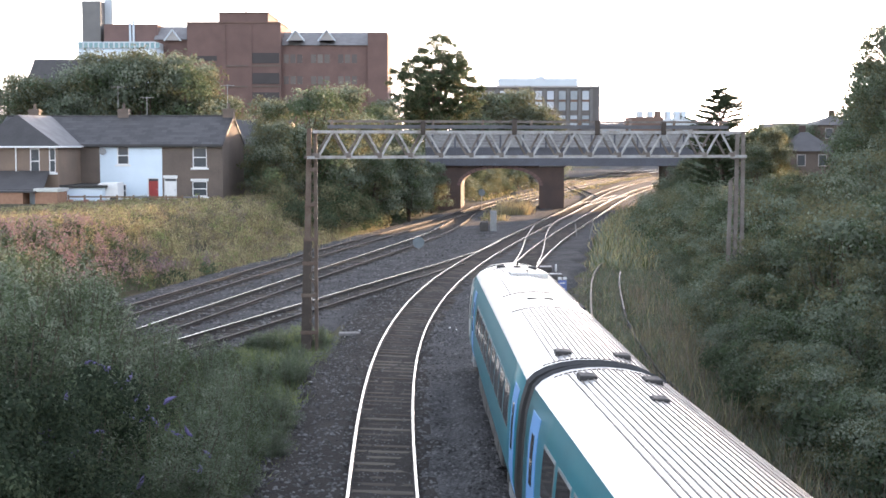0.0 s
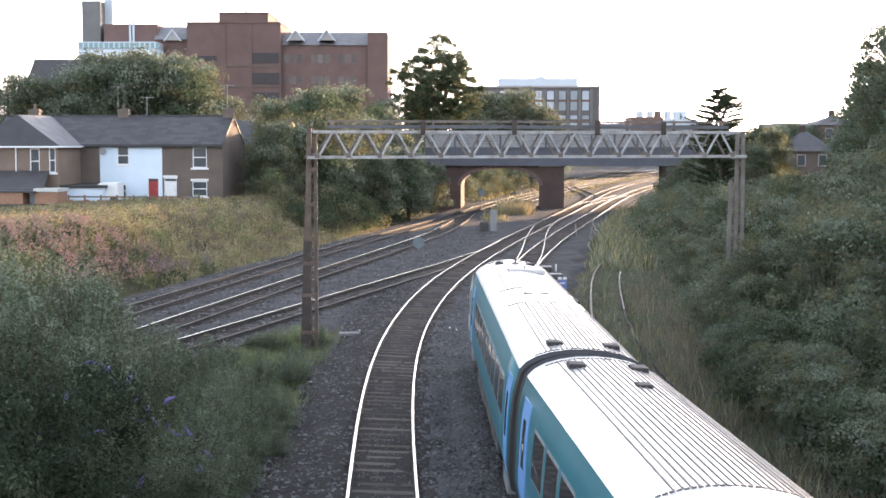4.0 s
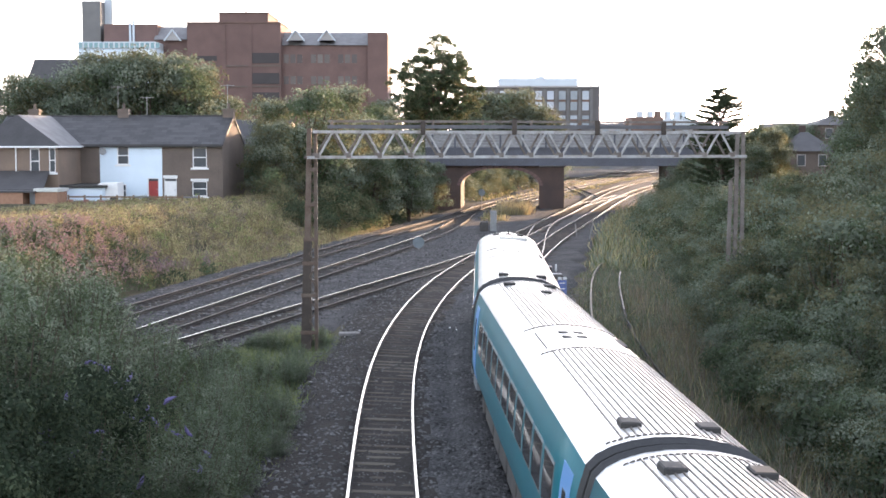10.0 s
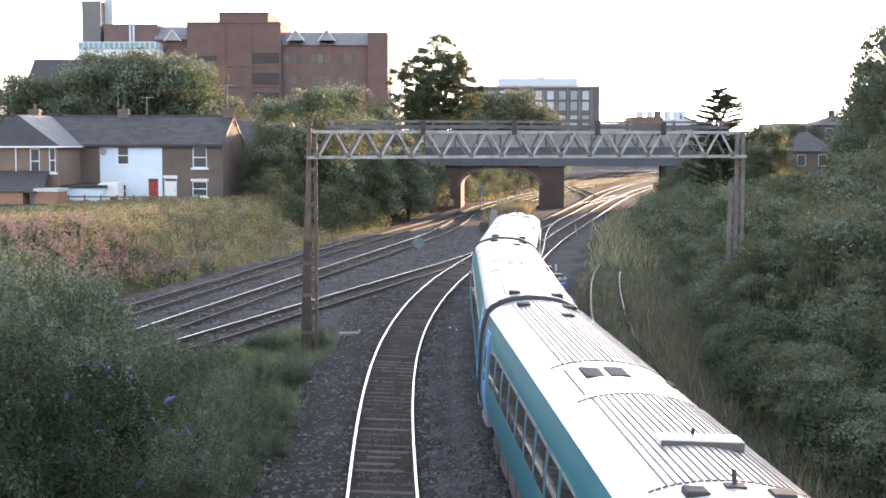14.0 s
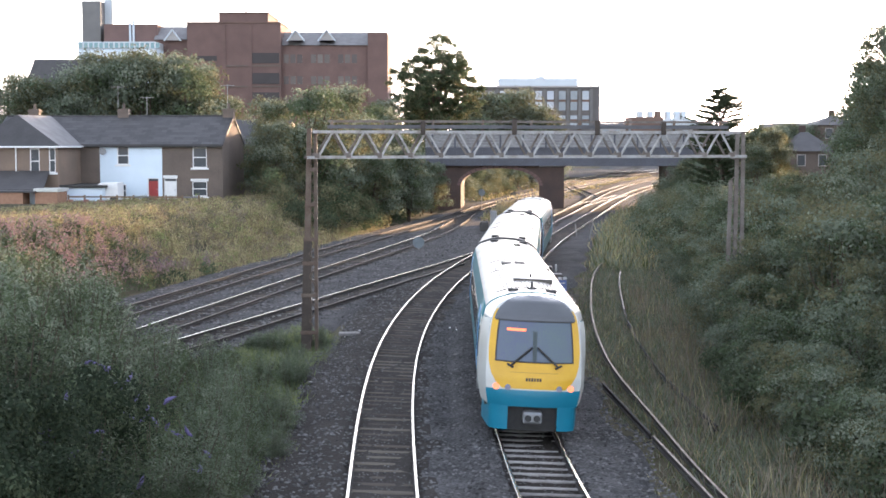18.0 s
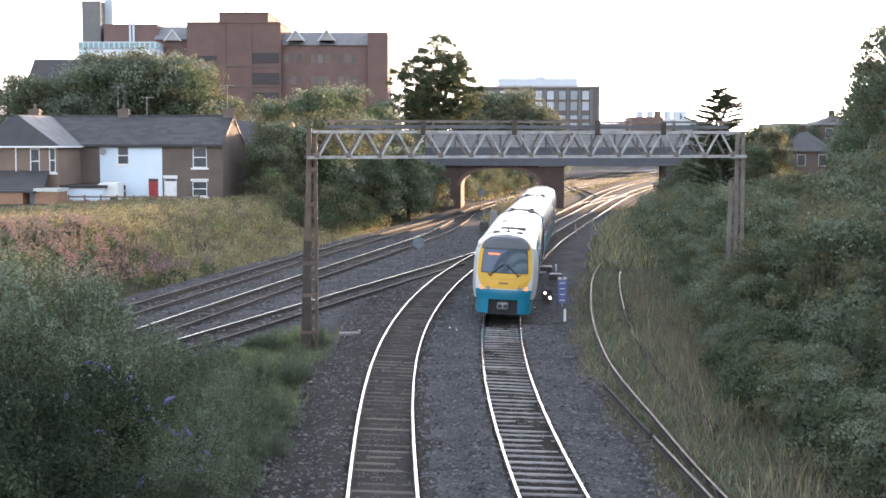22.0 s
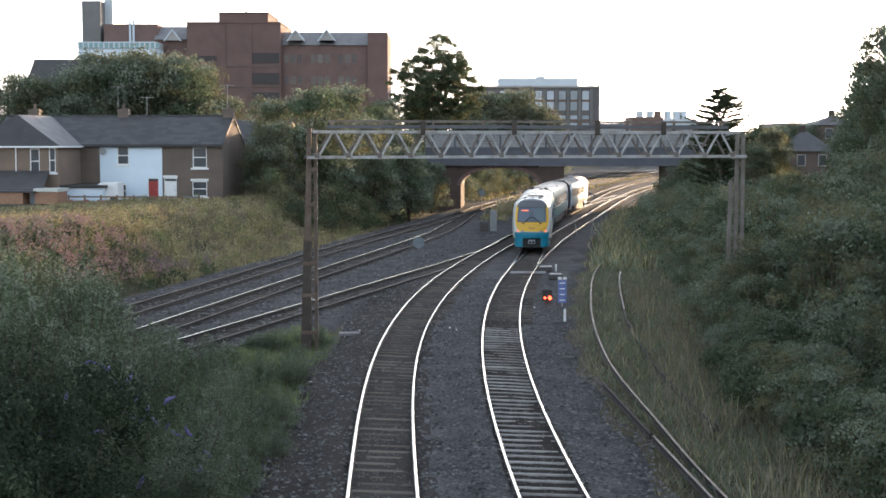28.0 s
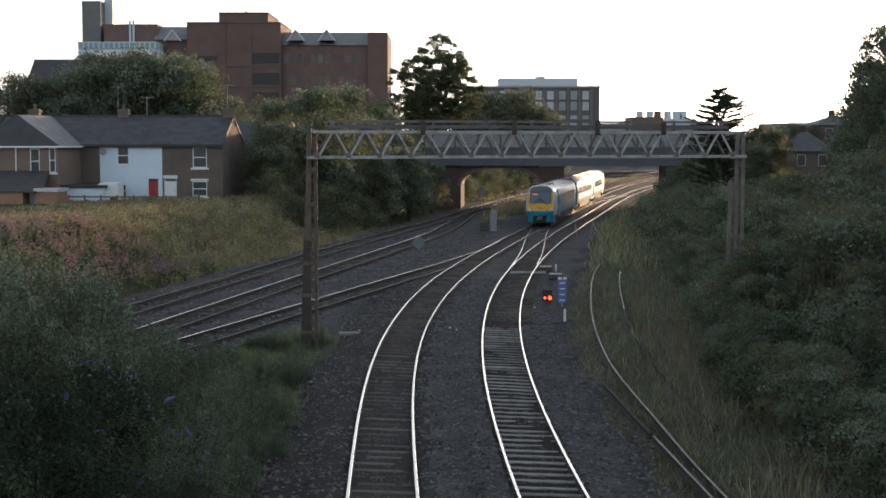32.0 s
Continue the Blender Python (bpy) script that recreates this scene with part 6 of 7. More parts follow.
    for x, y, s, sz in ((-8.2, 26, 1.1, 1.0), (-7.2, 30, 1.0, 0.9), (-9.6, 33, 1.3, 1.1), (-11, 38, 1.3, 1.3), (-8.8, 37, 1.0, 1.05), (-6.9, 35, 0.7, 0.7), (-10.4, 43, 1.2, 1.3), (-8.2, 42, 0.8, 0.8),
                        (-6.3, 40, 0.55, 0.45), (-12.6, 45, 1.3, 1.4), (-7.0, 22, 1.0, 0.9), (-9.5, 24, 1.3, 1.1), (-6.5, 25.5, 1.0, 0.72), (-7.5, 27.6, 1.0, 0.9), (-6.2, 23.0, 1.0, 0.6), (-13, 41, 1.5, 1.45), (-5.9, 28, 0.65, 0.5), (-6.6, 45, 0.55, 0.45), (-12, 31, 1.5, 1.3),
                        (-15, 50, 1.5, 1.2), (-12.5, 52, 1.1, 1.0), (-5.4, 31.5, 0.5, 0.36), (-5.6, 36, 0.5, 0.36), (-6.0, 48, 0.5, 0.35), (-7.6, 48, 0.6, 0.5), (-9.3, 48.5, 0.7, 0.6), (-17, 56, 1.5, 1.2), (-5.2, 25, 0.5, 0.4)):
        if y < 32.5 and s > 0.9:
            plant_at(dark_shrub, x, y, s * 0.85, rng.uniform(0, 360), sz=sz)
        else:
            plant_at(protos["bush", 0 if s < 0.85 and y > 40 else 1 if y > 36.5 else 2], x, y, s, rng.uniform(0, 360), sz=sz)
    for x, y, s, sz, q in ((-6.3, 31.5, 0.85, 0.68, 20), (-6.9, 28.0, 0.8, 0.7, 140), (-7.6, 33.0, 0.9, 0.85, 250)):
        plant_at(protos["bush", 3], x, y, s, q, sz=sz)
    for x, y, s in ((-5.4, 37, 0.55), (-4.9, 34.5, 0.48), (-5.7, 33, 0.6), (-4.7, 32.5, 0.4), (-4.5, 40, 0.4), (-5.3, 41, 0.5), (-6.1, 38.5, 0.62), (-5.0, 30.5, 0.5), (-4.3, 36.5, 0.34), (-5.9, 30, 0.6)):
        plant_at(protos["bush", 0], x, y, s * 1.15, rng.uniform(0, 360), sz=s)
    for k in range(16):
        y = rng.uniform(44, 58)
        x = rng.uniform(float(CONNECTION(y)) + 2.4, float(LEFT_MAIN(y)) - 3.2)
        s = rng.uniform(0.22, 0.42)
        plant_at(protos["bush", 0], x, y, s, rng.uniform(0, 360), sz=s * 0.85)
    # trees behind the left bank and by the bridge
    for x, y, s in ((-11.3, 133, 1.18), (-14.6, 126, 0.72), (-15.8, 136, 0.95), (-6.3, 139, 0.75), (-8.0, 146, 0.95), (-3.4, 148, 0.82), (-4.8, 157, 0.9), (-1.2, 164, 0.62), (-11, 158, 1.2), (-2.5, 188, 0.9), (2.6, 214, 0.5), (5.0, 226, 0.45),
                    (-8, 190, 1.1), (-7, 172, 1.0)):
        plant_at(protos["tree", int(x * 3 + y) % 4], x, y, s, rng.uniform(0, 360))
    for q in range(17):
        x = -60 + q * 2.1
        top = float(np.interp(x, [-60, -52, -48, -40, -30, -27, -25], [0.9, 1.15, 1.3, 1.62, 1.6, 1.25, 0.7]))
        plant_at(protos["tree", q % 4], x, 171 + 5 * (q % 3), top * rng.uniform(0.92, 1.05), rng.uniform(0, 360))
    for x, y, s in ((8.0, 246, 1.75), (11.5, 252, 1.8), (15.0, 250, 1.5), (18.0, 254, 1.35), (5.0, 240, 1.4), (-3, 240, 1.4), (1.5, 244, 1.3)):
        plant_at(protos["tree", 2 if x > 6 else 0], x, y, s, rng.uniform(0, 360))
    # tall oak: a dome of many small lobes, with sky between them
    oak = thing("oak_tree", pose(-0.9, 203, 2.6), "tall oak with an open crown against the sky", "tree", "trees beside the line")
    bl = []
    while len(bl) < 700:
        q = Vector((rng.gauss(0, 1), rng.gauss(0, 1), rng.gauss(0, 1))).normalized() * rng.random() ** 0.38
        if q.z > -0.72:
            swell = 1 + 0.10 * math.sin(4 * math.atan2(q.x, q.z) + 1.0)
            bl.append((6.0 * swell * q.x, 5.2 * q.y, 11.7 + 7.4 * swell * q.z, rng.uniform(0.35, 0.72), 0.85))
    bm = bmesh.new()
    limb(bm, (0, 0, -0.4), (0.3, 0, 13.0), 0.42, 0.15, rng)
    for b in bl[:26]:
        limb(bm, (0, 0, rng.uniform(4, 10)), b[:3], 0.16, 0.04, rng, 5)
    part("trunk", bm, "bark", oak)
    p, d, k = crown_points(bl, 72000, 91)
    part("crown", leaf_mesh("crown", p, d, np.full(len(p), 0.15), ["leaf_dark", "leaf_green", "leaf_olive"], 91, 1.6, 0.5, [.3, .4, .3], k, 0.5), None, oak)
    # birch: a tall column of hanging foliage
    birch = thing("birch_tree", pose(23.9, 80, 4.6), "tall birch with hanging foliage", "tree", "trees beside the line")
    bl = []
    for k in range(260):
        z = rng.uniform(0.8, 8.75)
        wide = 1.9 * min(1.0, 0.5 + (8.9 - z) / 2.2) * (1.0 if z > 4 else 1.25)
        a, u = rng.uniform(0, 2 * math.pi), math.sqrt(rng.random())
        bl.append((wide * u * math.cos(a), wide * u * math.sin(a), z + 0.3, rng.uniform(0.4, 0.75), 1.25))
    bm = bmesh.new()
    limb(bm, (0, 0, -0.6), (0.2, 0, 9.8), 0.16, 0.04, rng)
    for b in bl[:22]:
        limb(bm, (0, 0, max(0.6, b[2] - 1.2)), b[:3], 0.05, 0.015, rng, 5)
    part("trunk", bm, "bark", birch)
    p, d, k = crown_points(bl, 34000, 93)
    part("crown", leaf_mesh("crown", p, d, np.full(len(p), 0.075), ["leaf_grey", "leaf_green", "leaf_olive"], 93, 1.7, 0.5, [.35, .25, .4], k), None, birch)
    copy_thing(birch, pose(26.4, 82, 4.0, 0, 0, 80))
    for p in (*protos.values(), bramble, dark_shrub):
        remove_proto(p)
    conifer(22.0, 119, 12.0 - ground_z(22.0, 119))


build_grass()
build_plants()


# ---- lineside things ----
SIGNAL = []


def lineside():
    # stacked blue signs on a short post beside the points
    s = thing("sign_post", pose(5.62, 69.8, -0.05), "short post with stacked blue number plates", "sign")
    part("post", boxes((-0.03, 0.03, 0.03, 0.09, 0, 1.36)), "galvanised", s)
    for i in range(4):
        p = part("plate", boxes((-0.2, 0.2, -0.01, 0.02, 0.20 + i * 0.27, 0.45 + i * 0.27), bevel=0.006), "sign_blue", s)
        part("marking", boxes((-0.12, 0.12, -0.018, -0.011, 0.30 + i * 0.27, 0.35 + i * 0.27)), "white_paint", p)
    for x in (-0.12, 0.12):
        part("top_plate", boxes((x - 0.08, x + 0.08, -0.01, 0.02, 1.3, 1.42)), "white_paint", s)
    # ground signal with two red lamps side by side and a white pair on the slant
    g = thing("ground_signal", pose(4.98, 70.6, -0.02), "black ground signal with small round lamps", "signal")
    part("case", boxes((-0.24, 0.24, 0.0, 0.22, 0.18, 0.72), bevel=0.04), "soot", g)
    part("foot", boxes((-0.12, 0.12, 0.02, 0.2, 0, 0.18)), "underframe", g)
    def lens(x, z, mat, name):
        bm = bmesh.new()
        bar(bm, (x, 0.02, z), (x, -0.03, z), 0.06, 14)
        return part(name, bm, mat, g)
    lens(-0.12, 0.32, "lamp_red", "red_lamp")
    lens(-0.12, 0.56, "lamp_white", "white_lamp")
    lens(0.12, 0.32, "lamp_white", "white_lamp")
    # added disc and plate change which lamps show; a real signal has neither
    bm = bmesh.new()
    bar(bm, (0, 0.012, 0), (0, -0.012, 0), 0.09, 14)
    red = part("red_filter", bm, "lamp_red", g, "added red disc that covers a white lamp", m=pose(0.12, 0.1, 0.32))
    shut = part("shutter", boxes((-0.1, 0.1, -0.055, -0.04, -0.1, 0.1), bevel=0.004), "soot", g, "added black plate that covers the unlit lamp", m=pose(-0.12, 0, 0.32))
    SIGNAL.extend([red, shut])
    bm = bmesh.new()
    bar(bm, (-1.15, 0.1, 0.16), (-0.2, 0.1, 0.2), 0.03, 6)
    part("rod", bm, "underframe", g, "dark rod from the rail to the signal")
    # grey cabinets beside the points
    for x, y, w, h, lab in ((4.35, 128.0, 0.55, 1.75, "tall grey lineside cabinet"), (3.55, 128.5, 0.75, 0.75, "low dark lineside box")):
        c = thing("lineside_cabinet", pose(x, y, -0.2), lab, "cabinet", "lineside cabinets")
        part("body", boxes((-w / 2, w / 2, 0, 0.5, 0.1, h + 0.2), bevel=0.02), "galvanised" if h > 1 else "underframe", c)
        part("door", boxes((-w / 2 + .05, w / 2 - .05, -0.02, 0.0, 0.18, h + 0.1)), "grey_metal" if h > 1 else "underframe", c)
        part("plinth", boxes((-w / 2 - .05, w / 2 + .05, -0.05, 0.55, -0.1, 0.1)), "far_concrete", c)
    # round sign backs
    for x, y, z, r in ((-1.77, 107.0, 0.75, 0.42), (4.4, 172.0 - 3.0, 2.2, 0.38)):
        q = thing("round_sign", pose(x, y, -0.3), "round grey speed sign seen from the back", "sign", "round signs")
        bm = bmesh.new()
        bar(bm, (0, 0, z), (0, 0.03, z), r, 24)
        part("disc", bm, "sign_back", q)
        bm = bmesh.new()
        bar(bm, (0, 0.06, 0), (0, 0.06, z + 0.2), 0.035, 8)
        part("post", bm, "galvanised", q)
    # concrete slab and bits in the cess
    tagged(new("cable_slab", bm_mesh("cable_slab", boxes((-0.42, 0.42, -0.28, 0.28, 0, 0.12), bevel=0.02), "concrete_sleeper")), "pale concrete cover slab lying on the ballast", "slab").matrix_basis = pose(-3.75, 59.2, 0.0, 0, 0, 6)
    # point machine and rods
    pm = thing("point_machine", pose(6.35, 83.5, -0.02, 0, 0, -6), "low grey point machine beside the rails", "point machine", "point machines")
    part("case", boxes((-0.4, 0.4, -0.28, 0.28, 0.02, 0.28), bevel=0.03), "underframe", pm)
    part("lid", boxes((-0.34, 0.34, -0.22, 0.22, 0.28, 0.33), bevel=0.01), "galvanised", pm)
    pm2 = copy_thing(pm, pose(6.1, 88.5, -0.02, 0, 0, -6))
    for y in (86.5, 87.2):
        x = float(RIGHT_MAIN(y))
        bm = bmesh.new()
        bar(bm, (x - 0.6, y, 0.08), (x + 1.5, y, 0.08), 0.04, 6)
        tagged(new("stretcher_rod", bm_mesh("stretcher_rod", bm, "galvanised")), "steel stretcher rod between the point blades", "rod", "point rods")
    # short white-topped marker posts
    for x, y, h in ((5.27, 64.0, 0.62), (6.75, 88.6, 0.5)):
        m = thing("marker_post", pose(x, y, -0.1), "short pale marker post on the ballast", "post", "marker posts")
        part("post", boxes((-0.05, 0.05, -0.05, 0.05, 0, h), bevel=0.01), "white_paint", m)
    # leaning stakes in the grass
    for x, y, h, a in ((11.6, 118, 1.6, 12), (10.9, 121, 1.2, -6)):
        m = thing("stake", pose(x, y, -0.2, 0, a, 0), "weathered leaning wooden stake in the grass", "stake", "stakes")
        bm = bmesh.new()
        bar(bm, (0, 0, 0), (0, 0, h), 0.06, 6, 0.045)
        part("shaft", bm, "light_slate", m)
    # loose spare rail beside the siding
    ob = rail(None, lambda y: 6.22 + (38.1 - np.asarray(y)) * 0.047, 22.0, 38.2, -1, "rail_dull", 0.14)
    ob.name = "spare_rail"
    tagged(ob, "rusty spare rail lying beside the siding", "rail")
    ob = rail(None, lambda y: 6.22 + (38.1 - np.asarray(y)) * 0.045, 38.6, 46.8, -1, "rail_rust", 0.12)
    ob.name = "spare_rail"
    tagged(ob, "dark rusty spare rail half sunk in the stones", "rail")


lineside()


# ---- yards by the houses ----
def yards():
    # lean-to and white wall between houses and bank
    h = thing("lean_to", TERR @ pose(-11.9, -5.0, 0), "low white lean-to with a dark flat roof", "outbuilding")
    part("wall", boxes((0, 3.4, 0, 0.2, 0, 1.35)), "white_render", h)
    part("side_wall", boxes((3.2, 3.4, 0.2, 4.9, 0, 1.35)), "white_render", h)
    part("roof", boxes((-0.2, 3.6, -0.2, 4.9, 1.35, 1.55), bevel=0.02), "soot", h)
    # brick shed; its sunlit top is put into the cream coping colour
    h = thing("brick_shed", TERR @ pose(-12.35, -9.3, 0), "small orange brick shed with a pale roof", "shed")
    part("wall", boxes((0, 1.75, 0, 2.2, -0.3, 1.15)), "terracotta", h)
    part("roof", boxes((-0.1, 1.85, -0.1, 2.3, 1.15, 1.42), bevel=0.02), "cream_paint", h, "coping coloured cream for its sunlit look")
    h = thing("brick_shed", TERR @ pose(-16.6, -9.6, -0.1), "low brick shed with a grey pitched roof", "shed")
    part("wall", boxes((0, 3.4, 0, 2.6, -0.3, 1.2)), "terracotta", h)
    part("roof", boxes((-0.1, 4.4, -0.1, 2.7, 1.2, 1.34), bevel=0.02), "slate", h)
    # parked white van
    v = thing("van", TERR @ pose(-9.5, -4.2, 0.0, 0, 0, 0), "white van parked beside the houses", "van")
    bm = bmesh.new()
    prof = [(-0.1, 0.35), (-0.1, 0.95), (0.25, 1.5), (0.6, 1.72), (2.0, 1.75), (2.05, 0.35)]
    a = [bm.verts.new((x, 0, z)) for x, z in prof]
    b = [bm.verts.new((x, 1.6, z)) for x, z in prof]
    bm.faces.new(a)
    bm.faces.new(b[::-1])
    for i in range(len(prof)):
        j = (i + 1) % len(prof)
        bm.faces.new((a[j], a[i], b[i], b[j]))
    bmesh.ops.recalc_face_normals(bm, faces=bm.faces[:])
    bmesh.ops.bevel(bm, geom=bm.edges[:], offset=0.06, segments=2, affect="EDGES", profile=0.5)
    part("body", bm, "white_paint", v)
    part("window", boxes((0.35, 0.9, -0.012, 0.0, 1.0, 1.45)), "house_glass", v)
    for x in (0.35, 1.65):
        bm = bmesh.new()
        bar(bm, (x, -0.02, 0.32), (x, 0.2, 0.32), 0.32, 16)
        part("wheel", bm, "rubber", v)
    # timber fence along the bank top
    f = thing("fence", TERR @ pose(-10.6, -6.8, -0.1), "low weathered timber post-and-rail fence", "fence")
    for i in range(9):
        part("post", boxes((i * 1.3 - .06, i * 1.3 + .06, -.06, .06, -0.2, 0.95), bevel=0.01), "timber", f)
    for z in (0.4, 0.8):
        for i in range(8):
            part("rail", boxes((i * 1.3 + .06, i * 1.3 + 1.24, -.05, -.01, z - .06, z + .06)), "light_slate" if i % 3 == 1 else "timber", f)
    w = thing("garden_wall", TERR @ pose(-13.0, -7.4, -0.15), "low broken red brick garden wall", "wall")
    for i in range(14):
        part("wall_section", boxes((i * 0.42, i * 0.42 + 0.40, 0, 0.24, -0.2, 0.45 + 0.22 * math.sin(i * 2.3)), bevel=0.015), "garden_brick", w)
    # television aerials and dish
    for x, y, z in ((-9.9, 3.8, 8.1), (-7.4, 3.8, 7.2), (-0.45, 3.8, 8.2)):
        q = thing("tv_aerial", TERR @ pose(x, y, z), "thin metal television aerial on a roof", "aerial", "television aerials")
        bm = bmesh.new()
        bar(bm, (0, 0, -0.2), (0, 0, 1.6), 0.03, 6)
        part("mast", bm, "galvanised", q)
        bm = bmesh.new()
        bar(bm, (-0.6, 0, 1.5), (0.6, 0, 1.5), 0.025, 6)
        for i in range(6):
            bar(bm, (-0.5 + i * 0.2, -0.25, 1.5), (-0.5 + i * 0.2, 0.25, 1.5), 0.02, 4)
        part("array", bm, "galvanised", q)
    d = thing("satellite_dish", TERR @ pose(-9.95, -0.12, 4.2, 0, 0, 0), "small grey satellite dish on the white wall", "satellite dish")
    bm = bmesh.new()
    bar(bm, (0, -0.2, 0), (0, -0.08, 0), 0.3, 16, 0.12)
    bar(bm, (0, -0.08, 0), (0, 0.14, -0.05), 0.04, 6)
    part("dish", bm, "grey_metal", d)


mk("garden_brick", (0.30, 0.13, 0.10), 0.9, rgb2=(0.36, 0.22, 0.17), scale=2, fine=12, bump=0.3, vary=0.3)
yards()


def house_behind():
    h = thing("terraced_house", TERR @ pose(-6.2, 16.0, 0), "brick house behind the terrace with a slate roof", "house", "terrace beside the line")
    part("front_wall", boxes((0, 8.2, 0, 0.3, 0, 4.7)), "brick_brown", h)
    # end wall and gable are orange: their sunlit look is put into the colour
    part("side_wall", boxes((7.9, 8.2, 0.302, 6.0, 0, 4.7)), "terracotta", h, "brick end wall coloured orange for low sun")
    part("gable", gable_end(7.9, 6.0, 4.7, 6.9), "terracotta", h)
    for bm in gable_roof(8.2, 6.0, 4.7, 6.9):
        part("roof", bm, "slate", h)


house_behind()


# ---- rear wings that reach towards the line ----
# sandy brown brick; warm light on the wing is part of this colour
mk("sandy_lit_brick", (0.235, 0.17, 0.128), 0.9, rgb2=(0.17, 0.128, 0.10), scale=0.7, fine=9, bump=0.3)


def wing():
    h = thing("terraced_house", TERR @ pose(-19.5, -5.4, 0), "brick rear wing with a pale slate roof and white windows", "house", "terrace beside the line")
    w, l, eave, ridge = 7.6, 5.35, 4.65, 7.15
    part("front_wall", wall_with_holes(w, eave, [(5.3, 6.1, 2.45, 4.45), (6.85, 7.4, 2.55, 4.5)]), "sandy_lit_brick", h)
    part("side_wall", boxes((w - 0.3, w, 0.302, l, 0, eave)), "sandy_lit_brick", h)
    part("side_wall", boxes((0, 0.3, 0.302, l, 0, eave)), "sandy_lit_brick", h)
    # dark sheet again stands in for an unlit room
    part("inner_wall", boxes((0.31, w - 0.31, 1.3, 1.4, 0, eave)), "brick_dark", h, "dark wall in place of a dim room behind the windows")
    house_window(h, 5.3, 6.1, 2.45, 4.45, False)
    house_window(h, 6.85, 7.4, 2.55, 4.5, False)
    # hipped roof: ridge runs away from the line
    bm = bmesh.new()
    o = 0.25
    v = [(-o, -o, eave), (w + o, -o, eave), (w + o, l + 3.5, eave), (-o, l + 3.5, eave), (w / 2, 1.4, ridge), (w / 2, l + 3.5, ridge)]
    q = [bm.verts.new(p) for p in v]
    for f in ((0, 1, 4), (3, 0, 4, 5), (2, 3, 5), (3, 2, 1, 0)):
        bm.faces.new([q[i] for i in f])
    part("roof", bm, "slate", h, "dark slate hipped roof")
    # right slope gets its own pale slate: the light on it is coloured in
    bm = bmesh.new()
    q = [bm.verts.new((a, b, c + 0.004)) for a, b, c in (v[1], v[2], v[5], v[4])]
    bm.faces.new(q)
    part("roof_slope", bm, "light_slate", h, "worn slate slope, paled for the light on it")
    part("gutter", boxes((-o, w + o, -o - 0.1, -o, eave - 0.14, eave)), "white_paint", h)
    part("gutter", boxes((w + o, w + o + 0.1, -o, l, eave - 0.14, eave)), "white_paint", h)
    bm = bmesh.new()
    bar(bm, (4.2, -0.08, 0), (4.2, -0.08, eave), 0.06, 8)
    part("drainpipe", bm, "white_paint", h)
    # low lean-to below
    e = thing("lean_to", TERR @ pose(-19.2, -8.2, 0), "low brick lean-to with a dark sloping roof", "outbuilding")
    part("wall", boxes((0, 7.0, 0, 0.25, -0.2, 1.3)), "white_render", e)
    bm = bmesh.new()
    q = [bm.verts.new(p) for p in ((-0.2, -0.3, 1.3), (7.2, -0.3, 1.3), (6.6, 2.75, 2.7), (-0.2, 2.75, 2.7), (-0.2, -0.3, 1.18), (7.2, -0.3, 1.18), (6.6, 2.75, 2.58), (-0.2, 2.75, 2.58))]
    for f in ((0, 1, 2, 3), (7, 6, 5, 4), (0, 4, 5, 1), (1, 5, 6, 2), (2, 6, 7, 3), (3, 7, 4, 0)):
        bm.faces.new([q[i] for i in f])
    part("roof", bm, "slate", e)


wing()


